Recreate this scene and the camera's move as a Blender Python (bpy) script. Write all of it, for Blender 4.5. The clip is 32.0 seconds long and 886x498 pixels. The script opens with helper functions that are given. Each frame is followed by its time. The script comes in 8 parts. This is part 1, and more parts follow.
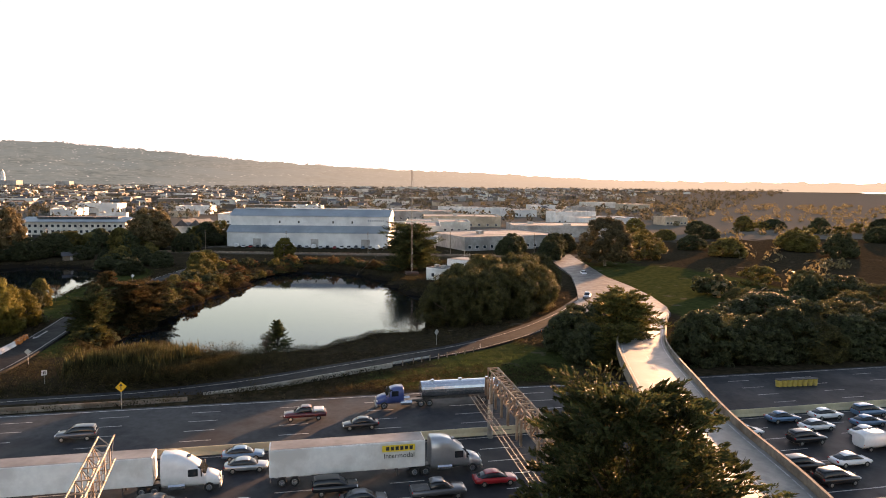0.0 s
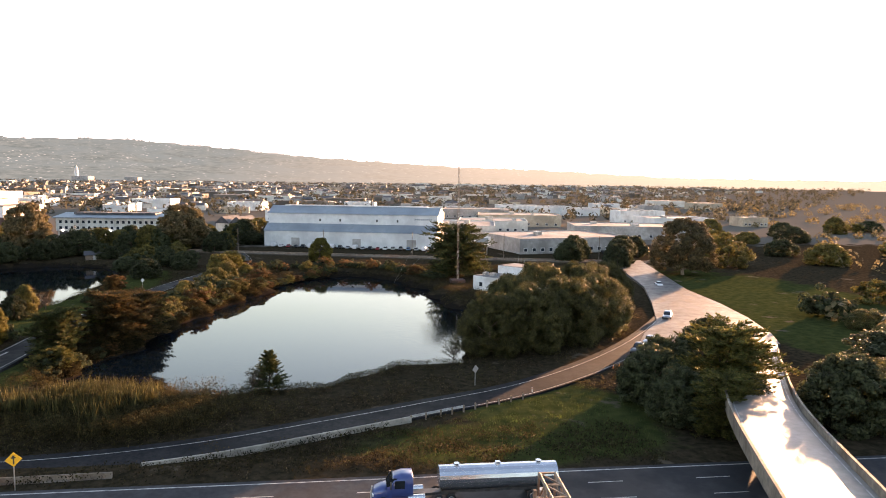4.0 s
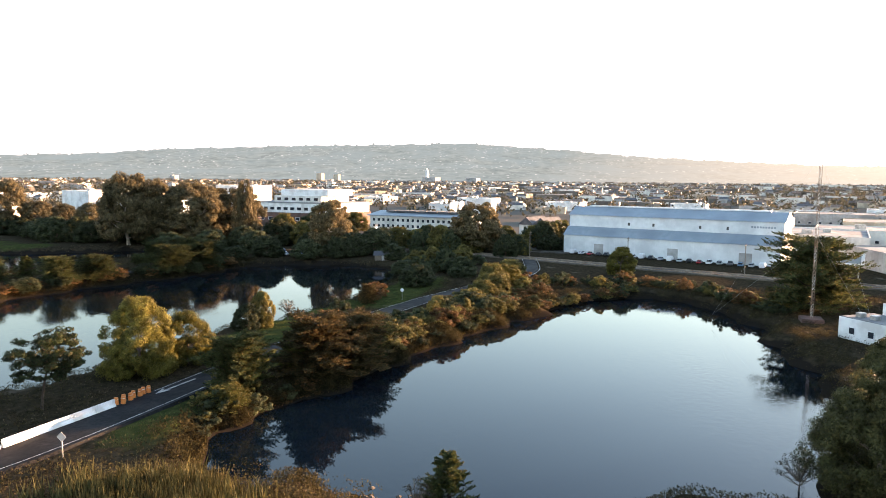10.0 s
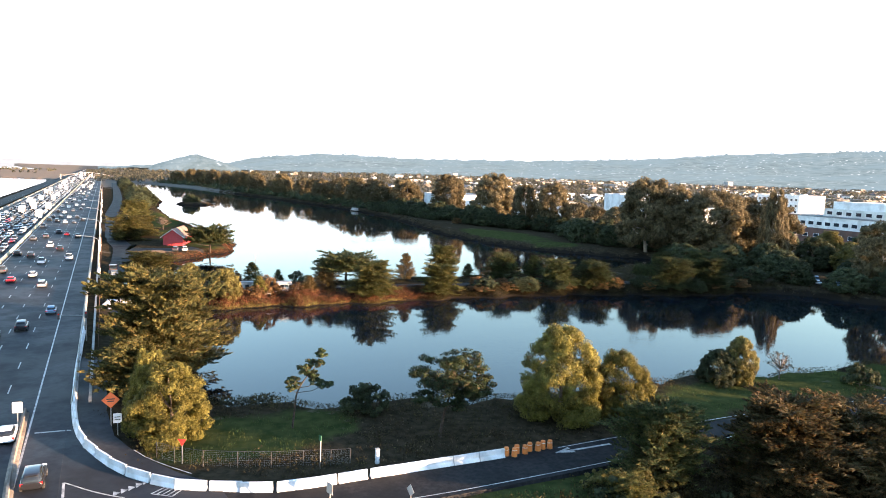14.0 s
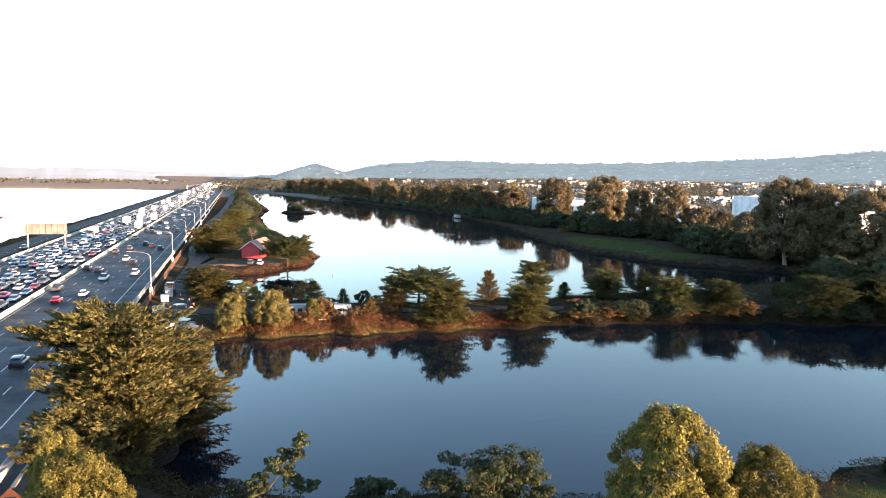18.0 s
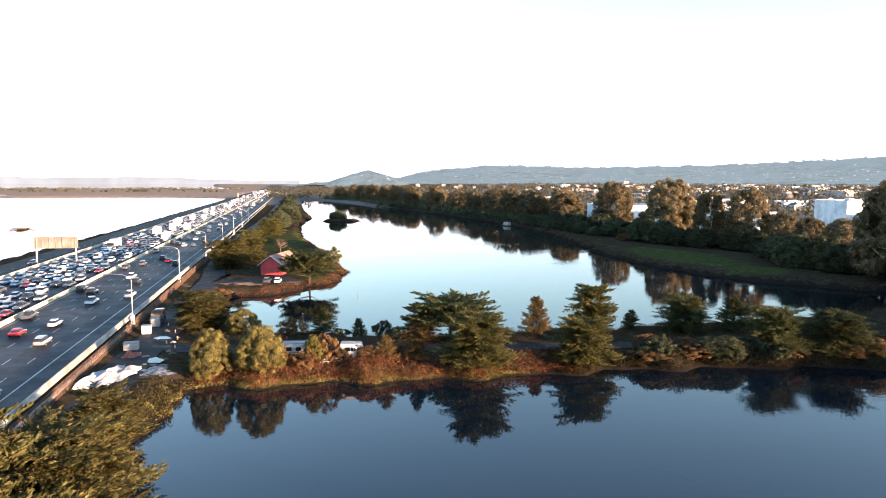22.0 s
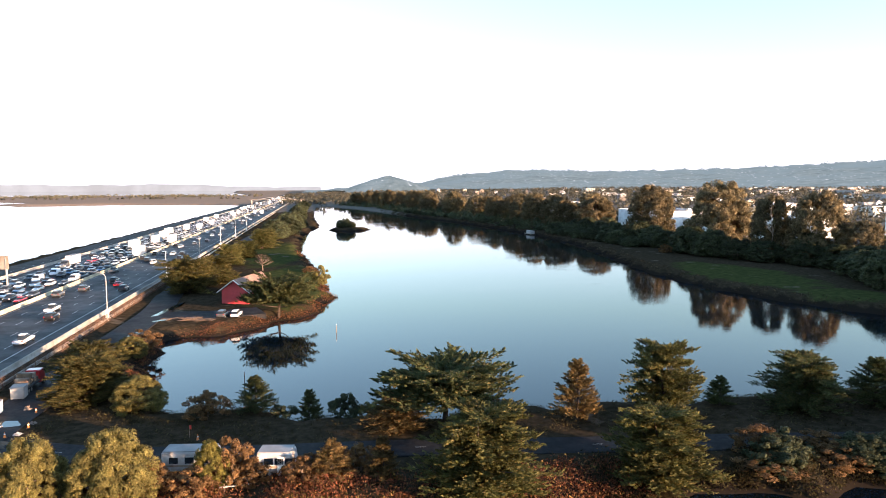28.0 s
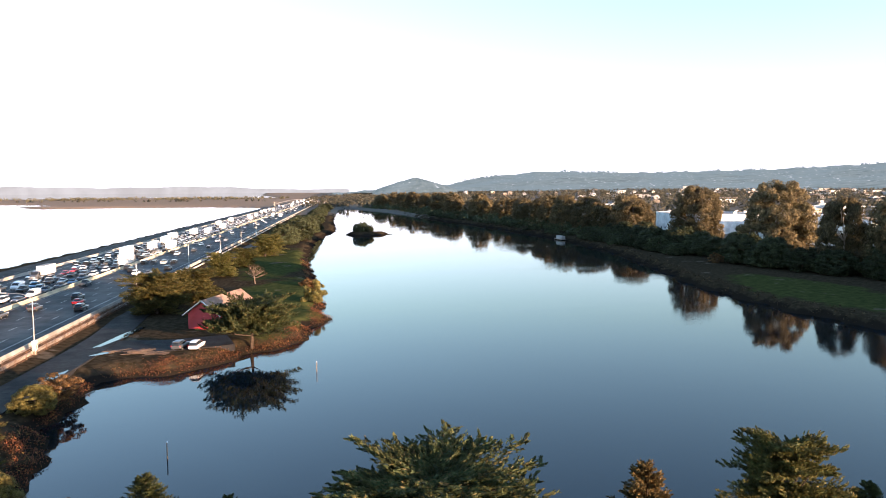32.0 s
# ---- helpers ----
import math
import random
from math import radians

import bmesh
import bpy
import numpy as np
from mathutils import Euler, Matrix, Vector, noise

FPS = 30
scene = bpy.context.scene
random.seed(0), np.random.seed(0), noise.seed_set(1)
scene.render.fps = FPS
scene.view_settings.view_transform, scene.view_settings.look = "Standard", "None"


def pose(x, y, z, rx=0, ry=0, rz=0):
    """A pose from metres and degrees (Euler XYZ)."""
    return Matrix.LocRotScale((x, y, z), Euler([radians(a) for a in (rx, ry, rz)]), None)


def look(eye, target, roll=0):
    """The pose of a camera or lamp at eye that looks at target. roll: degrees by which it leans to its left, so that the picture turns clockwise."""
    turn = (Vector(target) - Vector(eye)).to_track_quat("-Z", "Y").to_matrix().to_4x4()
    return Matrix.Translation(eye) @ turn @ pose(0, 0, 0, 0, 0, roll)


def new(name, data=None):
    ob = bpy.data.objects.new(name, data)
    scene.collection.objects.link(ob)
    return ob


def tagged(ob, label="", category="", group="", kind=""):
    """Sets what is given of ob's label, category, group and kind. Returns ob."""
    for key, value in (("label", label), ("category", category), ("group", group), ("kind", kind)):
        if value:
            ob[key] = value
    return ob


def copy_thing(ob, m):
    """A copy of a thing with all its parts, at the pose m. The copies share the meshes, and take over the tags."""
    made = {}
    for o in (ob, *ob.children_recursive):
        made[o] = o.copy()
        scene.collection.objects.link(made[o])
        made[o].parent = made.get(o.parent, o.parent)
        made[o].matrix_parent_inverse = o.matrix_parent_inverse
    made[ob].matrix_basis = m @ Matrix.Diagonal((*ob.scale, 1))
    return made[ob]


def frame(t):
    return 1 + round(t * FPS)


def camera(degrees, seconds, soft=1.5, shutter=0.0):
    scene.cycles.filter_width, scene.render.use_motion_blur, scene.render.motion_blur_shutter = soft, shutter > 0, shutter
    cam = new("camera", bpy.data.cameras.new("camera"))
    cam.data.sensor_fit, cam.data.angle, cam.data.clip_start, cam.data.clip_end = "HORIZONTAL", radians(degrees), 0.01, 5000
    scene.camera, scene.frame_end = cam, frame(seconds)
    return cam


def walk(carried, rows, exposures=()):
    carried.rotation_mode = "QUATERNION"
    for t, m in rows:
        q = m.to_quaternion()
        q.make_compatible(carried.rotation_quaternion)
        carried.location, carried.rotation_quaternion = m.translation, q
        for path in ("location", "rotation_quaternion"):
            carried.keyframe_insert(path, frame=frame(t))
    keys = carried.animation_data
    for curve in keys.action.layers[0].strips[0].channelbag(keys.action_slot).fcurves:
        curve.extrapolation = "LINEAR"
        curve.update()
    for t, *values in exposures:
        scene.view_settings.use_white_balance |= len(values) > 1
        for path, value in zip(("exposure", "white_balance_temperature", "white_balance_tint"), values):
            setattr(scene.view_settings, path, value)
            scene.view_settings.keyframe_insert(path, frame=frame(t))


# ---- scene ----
# Camera and its flight
PATH = [
    (0, (-52.40, 16.55, 34.10), (-42.715, 14.250, 33.178), 0.43),
    (0.5, (-48.52, 15.22, 34.00), (-38.828, 12.924, 33.075), 0.42),
    (1, (-44.63, 13.84, 33.93), (-34.935, 11.570, 32.998), 0.50),
    (1.5, (-40.80, 12.47, 33.84), (-31.098, 10.217, 32.913), 0.48),
    (2, (-36.95, 11.12, 33.75), (-27.250, 8.893, 32.809), 0.49),
    (2.5, (-33.07, 9.61, 33.65), (-23.354, 7.444, 32.705), 0.45),
    (4.5, (-17.68, 5.59, 33.24), (-7.761, 4.805, 32.261), 0.72),
    (5, (-13.63, 4.23, 33.11), (-3.677, 4.419, 32.125), 0.73),
    (5.5, (-9.55, 2.88, 32.94), (0.358, 3.781, 31.958), 0.72),
    (6, (-5.40, 1.89, 32.77), (4.504, 2.805, 31.780), 0.60),
    (6.5, (-1.40, 1.21, 32.58), (8.505, 2.129, 31.582), 0.53),
    (7, (2.60, 0.68, 32.40), (12.506, 1.602, 31.391), 0.52),
    (7.5, (6.60, 0.25, 32.24), (16.501, 1.180, 31.224), 0.46),
    (8, (10.56, -0.10, 32.09), (20.461, 0.840, 31.073), 0.40),
    (8.5, (14.50, -0.32, 31.98), (24.371, 0.943, 30.951), 0.34),
    (9, (18.36, -0.45, 31.93), (28.224, 0.813, 30.901), 0.30),
    (9.5, (22.05, -0.47, 31.92), (31.731, 1.836, 30.908), 0.34),
    (10, (26.07, -0.65, 31.94), (35.503, 2.525, 30.935), 0.50),
    (10.5, (30.08, -0.40, 31.95), (39.507, 2.781, 30.941), 0.52),
    (11, (33.93, 0.46, 32.00), (43.319, 3.766, 30.984), 0.58),
    (11.5, (37.57, 1.69, 32.09), (46.220, 6.601, 31.087), 1.08),
    (12, (41.28, 2.71, 32.21), (48.319, 9.746, 31.171), 1.98),
    (12.5, (45.16, 3.16, 32.29), (50.616, 11.471, 31.212), 2.37),
    (13, (48.76, 4.15, 32.35), (54.204, 12.471, 31.273), 2.14),
    (13.5, (52.02, 5.61, 32.44), (57.468, 13.926, 31.359), 2.05),
    (14, (54.88, 7.25, 32.57), (59.485, 16.058, 31.477), 2.05),
    (14.5, (57.62, 9.09, 32.64), (62.196, 17.917, 31.546), 2.03),
    (15, (60.08, 11.37, 32.67), (63.442, 20.718, 31.558), 2.09),
    (15.5, (62.90, 13.82, 32.64), (65.959, 23.275, 31.541), 1.82),
    (17.5, (71.92, 27.22, 32.18), (74.993, 36.673, 31.111), 1.28),
    (18, (73.67, 30.01, 32.31), (76.738, 39.468, 31.250), 0.94),
    (18.5, (75.35, 32.78, 32.39), (78.416, 42.237, 31.333), 0.90),
    (19, (77.00, 35.80, 32.43), (80.064, 45.265, 31.377), 0.97),
    (19.5, (78.42, 39.43, 32.41), (81.484, 48.886, 31.369), 0.71),
    (20, (79.94, 43.26, 32.35), (83.011, 52.718, 31.322), 0.54),
    (20.5, (81.52, 47.15, 32.29), (84.462, 56.653, 31.263), 0.45),
    (21, (83.18, 50.99, 32.22), (86.001, 60.531, 31.209), 0.43),
    (21.5, (84.77, 54.76, 32.17), (87.571, 64.304, 31.163), 0.35),
    (22, (86.29, 58.42, 32.13), (88.612, 68.101, 31.141), 0.32),
    (22.5, (87.78, 61.95, 32.07), (89.767, 71.698, 31.089), 0.33),
    (23, (89.14, 65.44, 32.01), (91.128, 75.197, 31.042), 0.29),
    (23.5, (90.41, 68.89, 32.01), (92.400, 78.646, 31.041), 0.23),
    (24, (91.61, 72.36, 32.03), (93.597, 82.114, 31.066), 0.13),
    (24.5, (92.81, 75.91, 32.05), (94.794, 85.660, 31.091), 0.07),
    (25, (94.01, 79.57, 32.06), (95.996, 89.322, 31.108), 0.04),
    (25.5, (95.21, 83.24, 32.05), (97.200, 92.996, 31.111), -0.07),
    (27.5, (99.79, 98.42, 31.88), (101.785, 108.177, 30.966), -0.17),
    (28, (101.00, 102.29, 31.82), (102.999, 112.048, 30.903), -0.10),
    (28.5, (102.23, 106.21, 31.75), (104.227, 115.966, 30.844), -0.21),
    (29, (103.47, 110.12, 31.69), (105.468, 119.875, 30.783), -0.25),
    (29.5, (104.67, 114.07, 31.63), (106.675, 123.829, 30.730), -0.30),
    (30, (105.91, 118.02, 31.60), (107.910, 127.781, 30.701), -0.34),
    (30.5, (107.19, 121.91, 31.54), (109.185, 131.668, 30.646), -0.38),
    (31, (108.46, 125.76, 31.45), (110.459, 135.520, 30.565), -0.47),
    (31.5, (109.66, 129.62, 31.42), (111.660, 139.377, 30.539), -0.47),
    (32, (110.77, 133.44, 31.45), (112.364, 143.277, 30.564), -0.19),
]

cam = camera(65.63, 32.0, soft=0.95)
walk(cam, [(t, look(eye, target, roll)) for t, eye, target, roll in PATH],
     exposures=[(0.0, 2.08, 8300, 30), (4.5, 2.62, 7900, 30), (9.0, 2.92, 7500, 25), (11.0, 2.84, 6700, 18), (13.0, 2.94, 6100, 14), (18.0, 2.78, 6050, 17), (25.0, 2.56, 6050, 18), (32.0, 2.34, 6050, 18)])

# Morning sky and low sun in the south-east
SUN_AZ, SUN_EL = 134.0, 5.7
world = bpy.data.worlds.new("sky")
scene.world = world
world.use_nodes = True
wn = world.node_tree
sky = wn.nodes.new("ShaderNodeTexSky")
sky.sky_type, sky.sun_disc = "NISHITA", False
sky.sun_elevation, sky.sun_rotation = radians(SUN_EL), radians(SUN_AZ)
sky.altitude, sky.air_density, sky.dust_density, sky.ozone_density = 0.0, 1.25, 0.5, 2.4
# damp haze: the low sky is never yellower than white
split, join = wn.nodes.new("ShaderNodeSeparateColor"), wn.nodes.new("ShaderNodeCombineColor")
wn.links.new(sky.outputs[0], split.inputs[0])
wn.links.new(split.outputs[0], join.inputs[0])
for chan, share in ((1, 0.97), (2, 0.93)):
    part_red, most = wn.nodes.new("ShaderNodeMath"), wn.nodes.new("ShaderNodeMath")
    part_red.operation, most.operation = "MULTIPLY", "MAXIMUM"
    part_red.inputs[1].default_value = share
    wn.links.new(split.outputs[0], part_red.inputs[0])
    wn.links.new(part_red.outputs[0], most.inputs[0])
    wn.links.new(split.outputs[chan], most.inputs[1])
    wn.links.new(most.outputs[0], join.inputs[chan])
cool, blue = wn.nodes.new("ShaderNodeSeparateColor"), wn.nodes.new("ShaderNodeCombineColor")
wn.links.new(join.outputs[0], cool.inputs[0])
most = wn.nodes.new("ShaderNodeMath")
most.operation = "MAXIMUM"
part_green = wn.nodes.new("ShaderNodeMath")
part_green.operation = "MULTIPLY"
part_green.inputs[1].default_value = 1.0
wn.links.new(cool.outputs[1], part_green.inputs[0])
wn.links.new(part_green.outputs[0], most.inputs[0])
wn.links.new(cool.outputs[2], most.inputs[1])
for chan in (0, 1):
    wn.links.new(cool.outputs[chan], blue.inputs[chan])
wn.links.new(most.outputs[0], blue.inputs[2])
haze = wn.nodes.new("ShaderNodeHueSaturation")
haze.inputs["Saturation"].default_value = 0.95
wn.links.new(blue.outputs[0], haze.inputs["Color"])
wn.links.new(haze.outputs[0], wn.nodes["Background"].inputs[0])
wn.nodes["Background"].inputs[1].default_value = 0.15
sun_data = bpy.data.lights.new("sun", "SUN")
sun_data.energy, sun_data.angle, sun_data.color = 5.0, radians(0.6), (1.0, 0.64, 0.36)
sun = new("sun", sun_data)
_a, _e = radians(SUN_AZ), radians(SUN_EL)
sun.matrix_world = look((0, 0, 0), (-math.sin(_a) * math.cos(_e), -math.cos(_a) * math.cos(_e), -math.sin(_e)))

# ---- materials ----
def node_mat(name):
    m = bpy.data.materials.new(name)
    m.use_nodes = True
    nt = m.node_tree
    return m, nt, nt.nodes["Principled BSDF"]


def mix_rgb(nt, fac, a, b, mode="MIX"):
    n = nt.nodes.new("ShaderNodeMix")
    n.data_type, n.blend_type = "RGBA", mode
    for sock, v in ((n.inputs[0], fac), (n.inputs[6], a), (n.inputs[7], b)):
        if isinstance(v, (int, float)):
            sock.default_value = v
        elif isinstance(v, tuple):
            sock.default_value = (*v, 1) if len(v) == 3 else v
        else:
            nt.links.new(v, sock)
    return n.outputs[2]


def noise_fac(nt, coord, scale, detail=4.0, lo=0.35, hi=0.65, rough=0.6):
    n = nt.nodes.new("ShaderNodeTexNoise")
    n.inputs["Scale"].default_value, n.inputs["Detail"].default_value = scale, detail
    n.inputs["Roughness"].default_value = rough
    nt.links.new(coord, n.inputs["Vector"])
    r = nt.nodes.new("ShaderNodeMapRange")
    r.inputs[1].default_value, r.inputs[2].default_value = lo, hi
    nt.links.new(n.outputs[0], r.inputs[0])
    return r.outputs[0]


def surface(name, c1, c2, scale=1.0, rough=0.7, metal=0.0, bump=0.0, c3=None, scale3=0.05, vary=0.0, spec=0.5, rough2=None):
    """A two-scale surface: grain c1-c2, broad stains c3, bump, and a shift of brightness from thing to thing."""
    m, nt, b = node_mat(name)
    tc = nt.nodes.new("ShaderNodeTexCoord").outputs["Object"]
    f = noise_fac(nt, tc, scale)
    col = mix_rgb(nt, f, c1, c2)
    if c3:
        f3 = noise_fac(nt, tc, scale3, 5.0, 0.45, 0.62)
        col = mix_rgb(nt, f3, col, c3)
    if vary:
        oi = nt.nodes.new("ShaderNodeObjectInfo")
        r = nt.nodes.new("ShaderNodeMapRange")
        r.inputs[3].default_value, r.inputs[4].default_value = 1 - vary, 1 + vary
        nt.links.new(oi.outputs["Random"], r.inputs[0])
        hv = nt.nodes.new("ShaderNodeHueSaturation")
        nt.links.new(col, hv.inputs["Color"])
        nt.links.new(r.outputs[0], hv.inputs["Value"])
        col = hv.outputs[0]
    nt.links.new(col, b.inputs["Base Color"])
    b.inputs["Roughness"].default_value, b.inputs["Metallic"].default_value = rough, metal
    b.inputs["Specular IOR Level"].default_value = spec
    if rough2 is not None:
        fr = noise_fac(nt, tc, scale3 * 3, 5.0, 0.42, 0.6)
        r = nt.nodes.new("ShaderNodeMapRange")
        r.inputs[3].default_value, r.inputs[4].default_value = rough, rough2
        nt.links.new(fr, r.inputs[0])
        nt.links.new(r.outputs[0], b.inputs["Roughness"])
    if bump:
        bp = nt.nodes.new("ShaderNodeBump")
        bp.inputs["Strength"].default_value, bp.inputs["Distance"].default_value = 0.6, bump
        nt.links.new(noise_fac(nt, tc, scale * 2.5, 5.0, 0.2, 0.8), bp.inputs["Height"])
        nt.links.new(bp.outputs[0], b.inputs["Normal"])
    return m


def leaves(name, dark, light, tip=None, shine=0.1):
    """Foliage whose single leaves differ, with a shift from plant to plant and some light let through."""
    m, nt, b = node_mat(name)
    g = nt.nodes.new("ShaderNodeNewGeometry")
    ramp = nt.nodes.new("ShaderNodeValToRGB")
    e = ramp.color_ramp.elements
    e[0].color, e[1].color = (*dark, 1), (*light, 1)
    if tip:
        e[1].position = 0.8
        n = e.new(1.0)
        n.color = (*tip, 1)
    nt.links.new(g.outputs["Random Per Island"], ramp.inputs[0])
    oi = nt.nodes.new("ShaderNodeObjectInfo")
    r = nt.nodes.new("ShaderNodeMapRange")
    r.inputs[3].default_value, r.inputs[4].default_value = 0.75, 1.25
    nt.links.new(oi.outputs["Random"], r.inputs[0])
    hv = nt.nodes.new("ShaderNodeHueSaturation")
    nt.links.new(ramp.outputs[0], hv.inputs["Color"])
    # boughs and clumps differ from one another
    tc = nt.nodes.new("ShaderNodeTexCoord").outputs["Object"]
    clump = nt.nodes.new("ShaderNodeMapRange")
    clump.inputs[3].default_value, clump.inputs[4].default_value = 0.5, 1.5
    nt.links.new(noise_fac(nt, tc, 0.75, 3.0, 0.36, 0.64), clump.inputs[0])
    both = nt.nodes.new("ShaderNodeMath")
    both.operation = "MULTIPLY"
    nt.links.new(r.outputs[0], both.inputs[0])
    nt.links.new(clump.outputs[0], both.inputs[1])
    nt.links.new(both.outputs[0], hv.inputs["Value"])
    nt.links.new(hv.outputs[0], b.inputs["Base Color"])
    b.inputs["Roughness"].default_value = 0.6
    b.inputs["Specular IOR Level"].default_value = shine
    tr = nt.nodes.new("ShaderNodeBsdfTranslucent")
    nt.links.new(hv.outputs[0], tr.inputs[0])
    mx = nt.nodes.new("ShaderNodeMixShader")
    mx.inputs[0].default_value = 0.36
    nt.links.new(b.outputs[0], mx.inputs[1])
    nt.links.new(tr.outputs[0], mx.inputs[2])
    nt.links.new(mx.outputs[0], nt.nodes["Material Output"].inputs[0])
    return m


M_BARK = surface("bark", (0.09, 0.06, 0.04), (0.16, 0.12, 0.09), 3.0, 0.9, bump=0.05)
M_BARK_DARK = surface("dark_pine_bark", (0.03, 0.022, 0.016), (0.07, 0.052, 0.04), 3.0, 0.95, bump=0.05, spec=0.1)
M_BARK_PALE = surface("pale_bark", (0.24, 0.19, 0.14), (0.4, 0.34, 0.27), 1.5, 0.85, bump=0.03)
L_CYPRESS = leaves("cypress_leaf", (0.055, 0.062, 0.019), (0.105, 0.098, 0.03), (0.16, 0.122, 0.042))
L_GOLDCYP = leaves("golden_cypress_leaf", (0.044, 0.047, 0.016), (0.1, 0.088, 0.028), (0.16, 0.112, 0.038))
# darker copy of the cypress leaf, with shade put into its colour
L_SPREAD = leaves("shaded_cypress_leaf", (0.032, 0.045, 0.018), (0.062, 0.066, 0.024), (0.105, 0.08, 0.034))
L_RUST = leaves("rust_cypress_leaf", (0.045, 0.042, 0.018), (0.1, 0.07, 0.03), (0.15, 0.085, 0.038))
L_GOLD = leaves("acacia_leaf", (0.085, 0.08, 0.018), (0.14, 0.12, 0.028), (0.18, 0.15, 0.04))
L_EUC = leaves("eucalyptus_leaf", (0.085, 0.07, 0.036), (0.14, 0.112, 0.058), (0.18, 0.14, 0.075))
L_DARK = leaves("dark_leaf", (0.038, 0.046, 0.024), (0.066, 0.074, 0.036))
L_PINE = leaves("pine_needle", (0.02, 0.035, 0.016), (0.05, 0.06, 0.022), (0.09, 0.06, 0.035))
L_CONIFER = leaves("conifer_leaf", (0.03, 0.042, 0.016), (0.06, 0.068, 0.022), (0.1, 0.085, 0.03))
L_OLIVE = leaves("olive_leaf", (0.085, 0.078, 0.023), (0.14, 0.12, 0.038), (0.18, 0.148, 0.05))
L_WILLOW = leaves("willow_leaf", (0.056, 0.056, 0.022), (0.095, 0.088, 0.034), (0.13, 0.112, 0.044))
L_RED = leaves("reddish_leaf", (0.085, 0.05, 0.021), (0.14, 0.08, 0.033), (0.19, 0.115, 0.048))
L_REED = leaves("reed_blade", (0.022, 0.023, 0.01), (0.055, 0.05, 0.019), (0.125, 0.105, 0.038))
L_RUSTBANK = leaves("rusty_bank_plant", (0.058, 0.026, 0.014), (0.15, 0.056, 0.027), (0.19, 0.13, 0.038))
L_GRASS = leaves("grass_blade", (0.03, 0.048, 0.012), (0.062, 0.085, 0.021), (0.1, 0.098, 0.032))
L_THICKET = leaves("thicket_leaf", (0.024, 0.022, 0.011), (0.05, 0.04, 0.018), (0.07, 0.06, 0.025), 0.02)
L_DRY = leaves("dry_weed", (0.026, 0.02, 0.012), (0.056, 0.042, 0.024), (0.09, 0.068, 0.038), 0.03)
L_AMBER = leaves("amber_conifer_leaf", (0.075, 0.055, 0.02), (0.135, 0.09, 0.034), (0.19, 0.125, 0.05))
L_FAR = leaves("street_tree_leaf", (0.05, 0.05, 0.036), (0.085, 0.08, 0.058), (0.11, 0.1, 0.075), 0.0)
M_ASPHALT = surface("wet_asphalt", (0.022, 0.0235, 0.027), (0.037, 0.039, 0.044), 1.2, 0.62, bump=0.002, c3=(0.017, 0.018, 0.021), scale3=0.06, rough2=0.78, spec=0.16)
M_ROADDRY = surface("road_asphalt", (0.014, 0.014, 0.015), (0.028, 0.027, 0.027), 2.0, 0.75, bump=0.008, c3=(0.011, 0.011, 0.012), scale3=0.12, rough2=0.65, spec=0.07)
M_RAMP = surface("pale_ramp_concrete", (0.15, 0.145, 0.135), (0.23, 0.22, 0.2), 1.0, 0.6, bump=0.01, c3=(0.15, 0.14, 0.13), scale3=0.15)
M_CONC = surface("concrete", (0.3, 0.28, 0.24), (0.42, 0.39, 0.34), 1.5, 0.85, bump=0.012, c3=(0.22, 0.2, 0.17), scale3=0.25)
M_WHITE = surface("white_barrier_paint", (0.62, 0.63, 0.64), (0.8, 0.8, 0.8), 1.2, 0.55, c3=(0.5, 0.5, 0.49), scale3=0.5)
M_OLDCONC = surface("stained_old_concrete", (0.15, 0.125, 0.1), (0.26, 0.22, 0.175), 1.5, 0.9, bump=0.012, c3=(0.1, 0.075, 0.055), scale3=0.25)
M_YELLOW_CONC = surface("yellowed_concrete", (0.42, 0.37, 0.24), (0.55, 0.48, 0.32), 0.8, 0.85, c3=(0.3, 0.27, 0.2), scale3=0.2)
M_PAINT = surface("road_paint", (0.34, 0.34, 0.33), (0.5, 0.5, 0.48), 6.0, 0.6, c3=(0.2, 0.2, 0.2), scale3=1.5, spec=0.2)
M_DIRT = surface("bank_mud", (0.06, 0.045, 0.03), (0.12, 0.09, 0.06), 0.8, 0.9, bump=0.08, c3=(0.05, 0.04, 0.03), scale3=0.1)


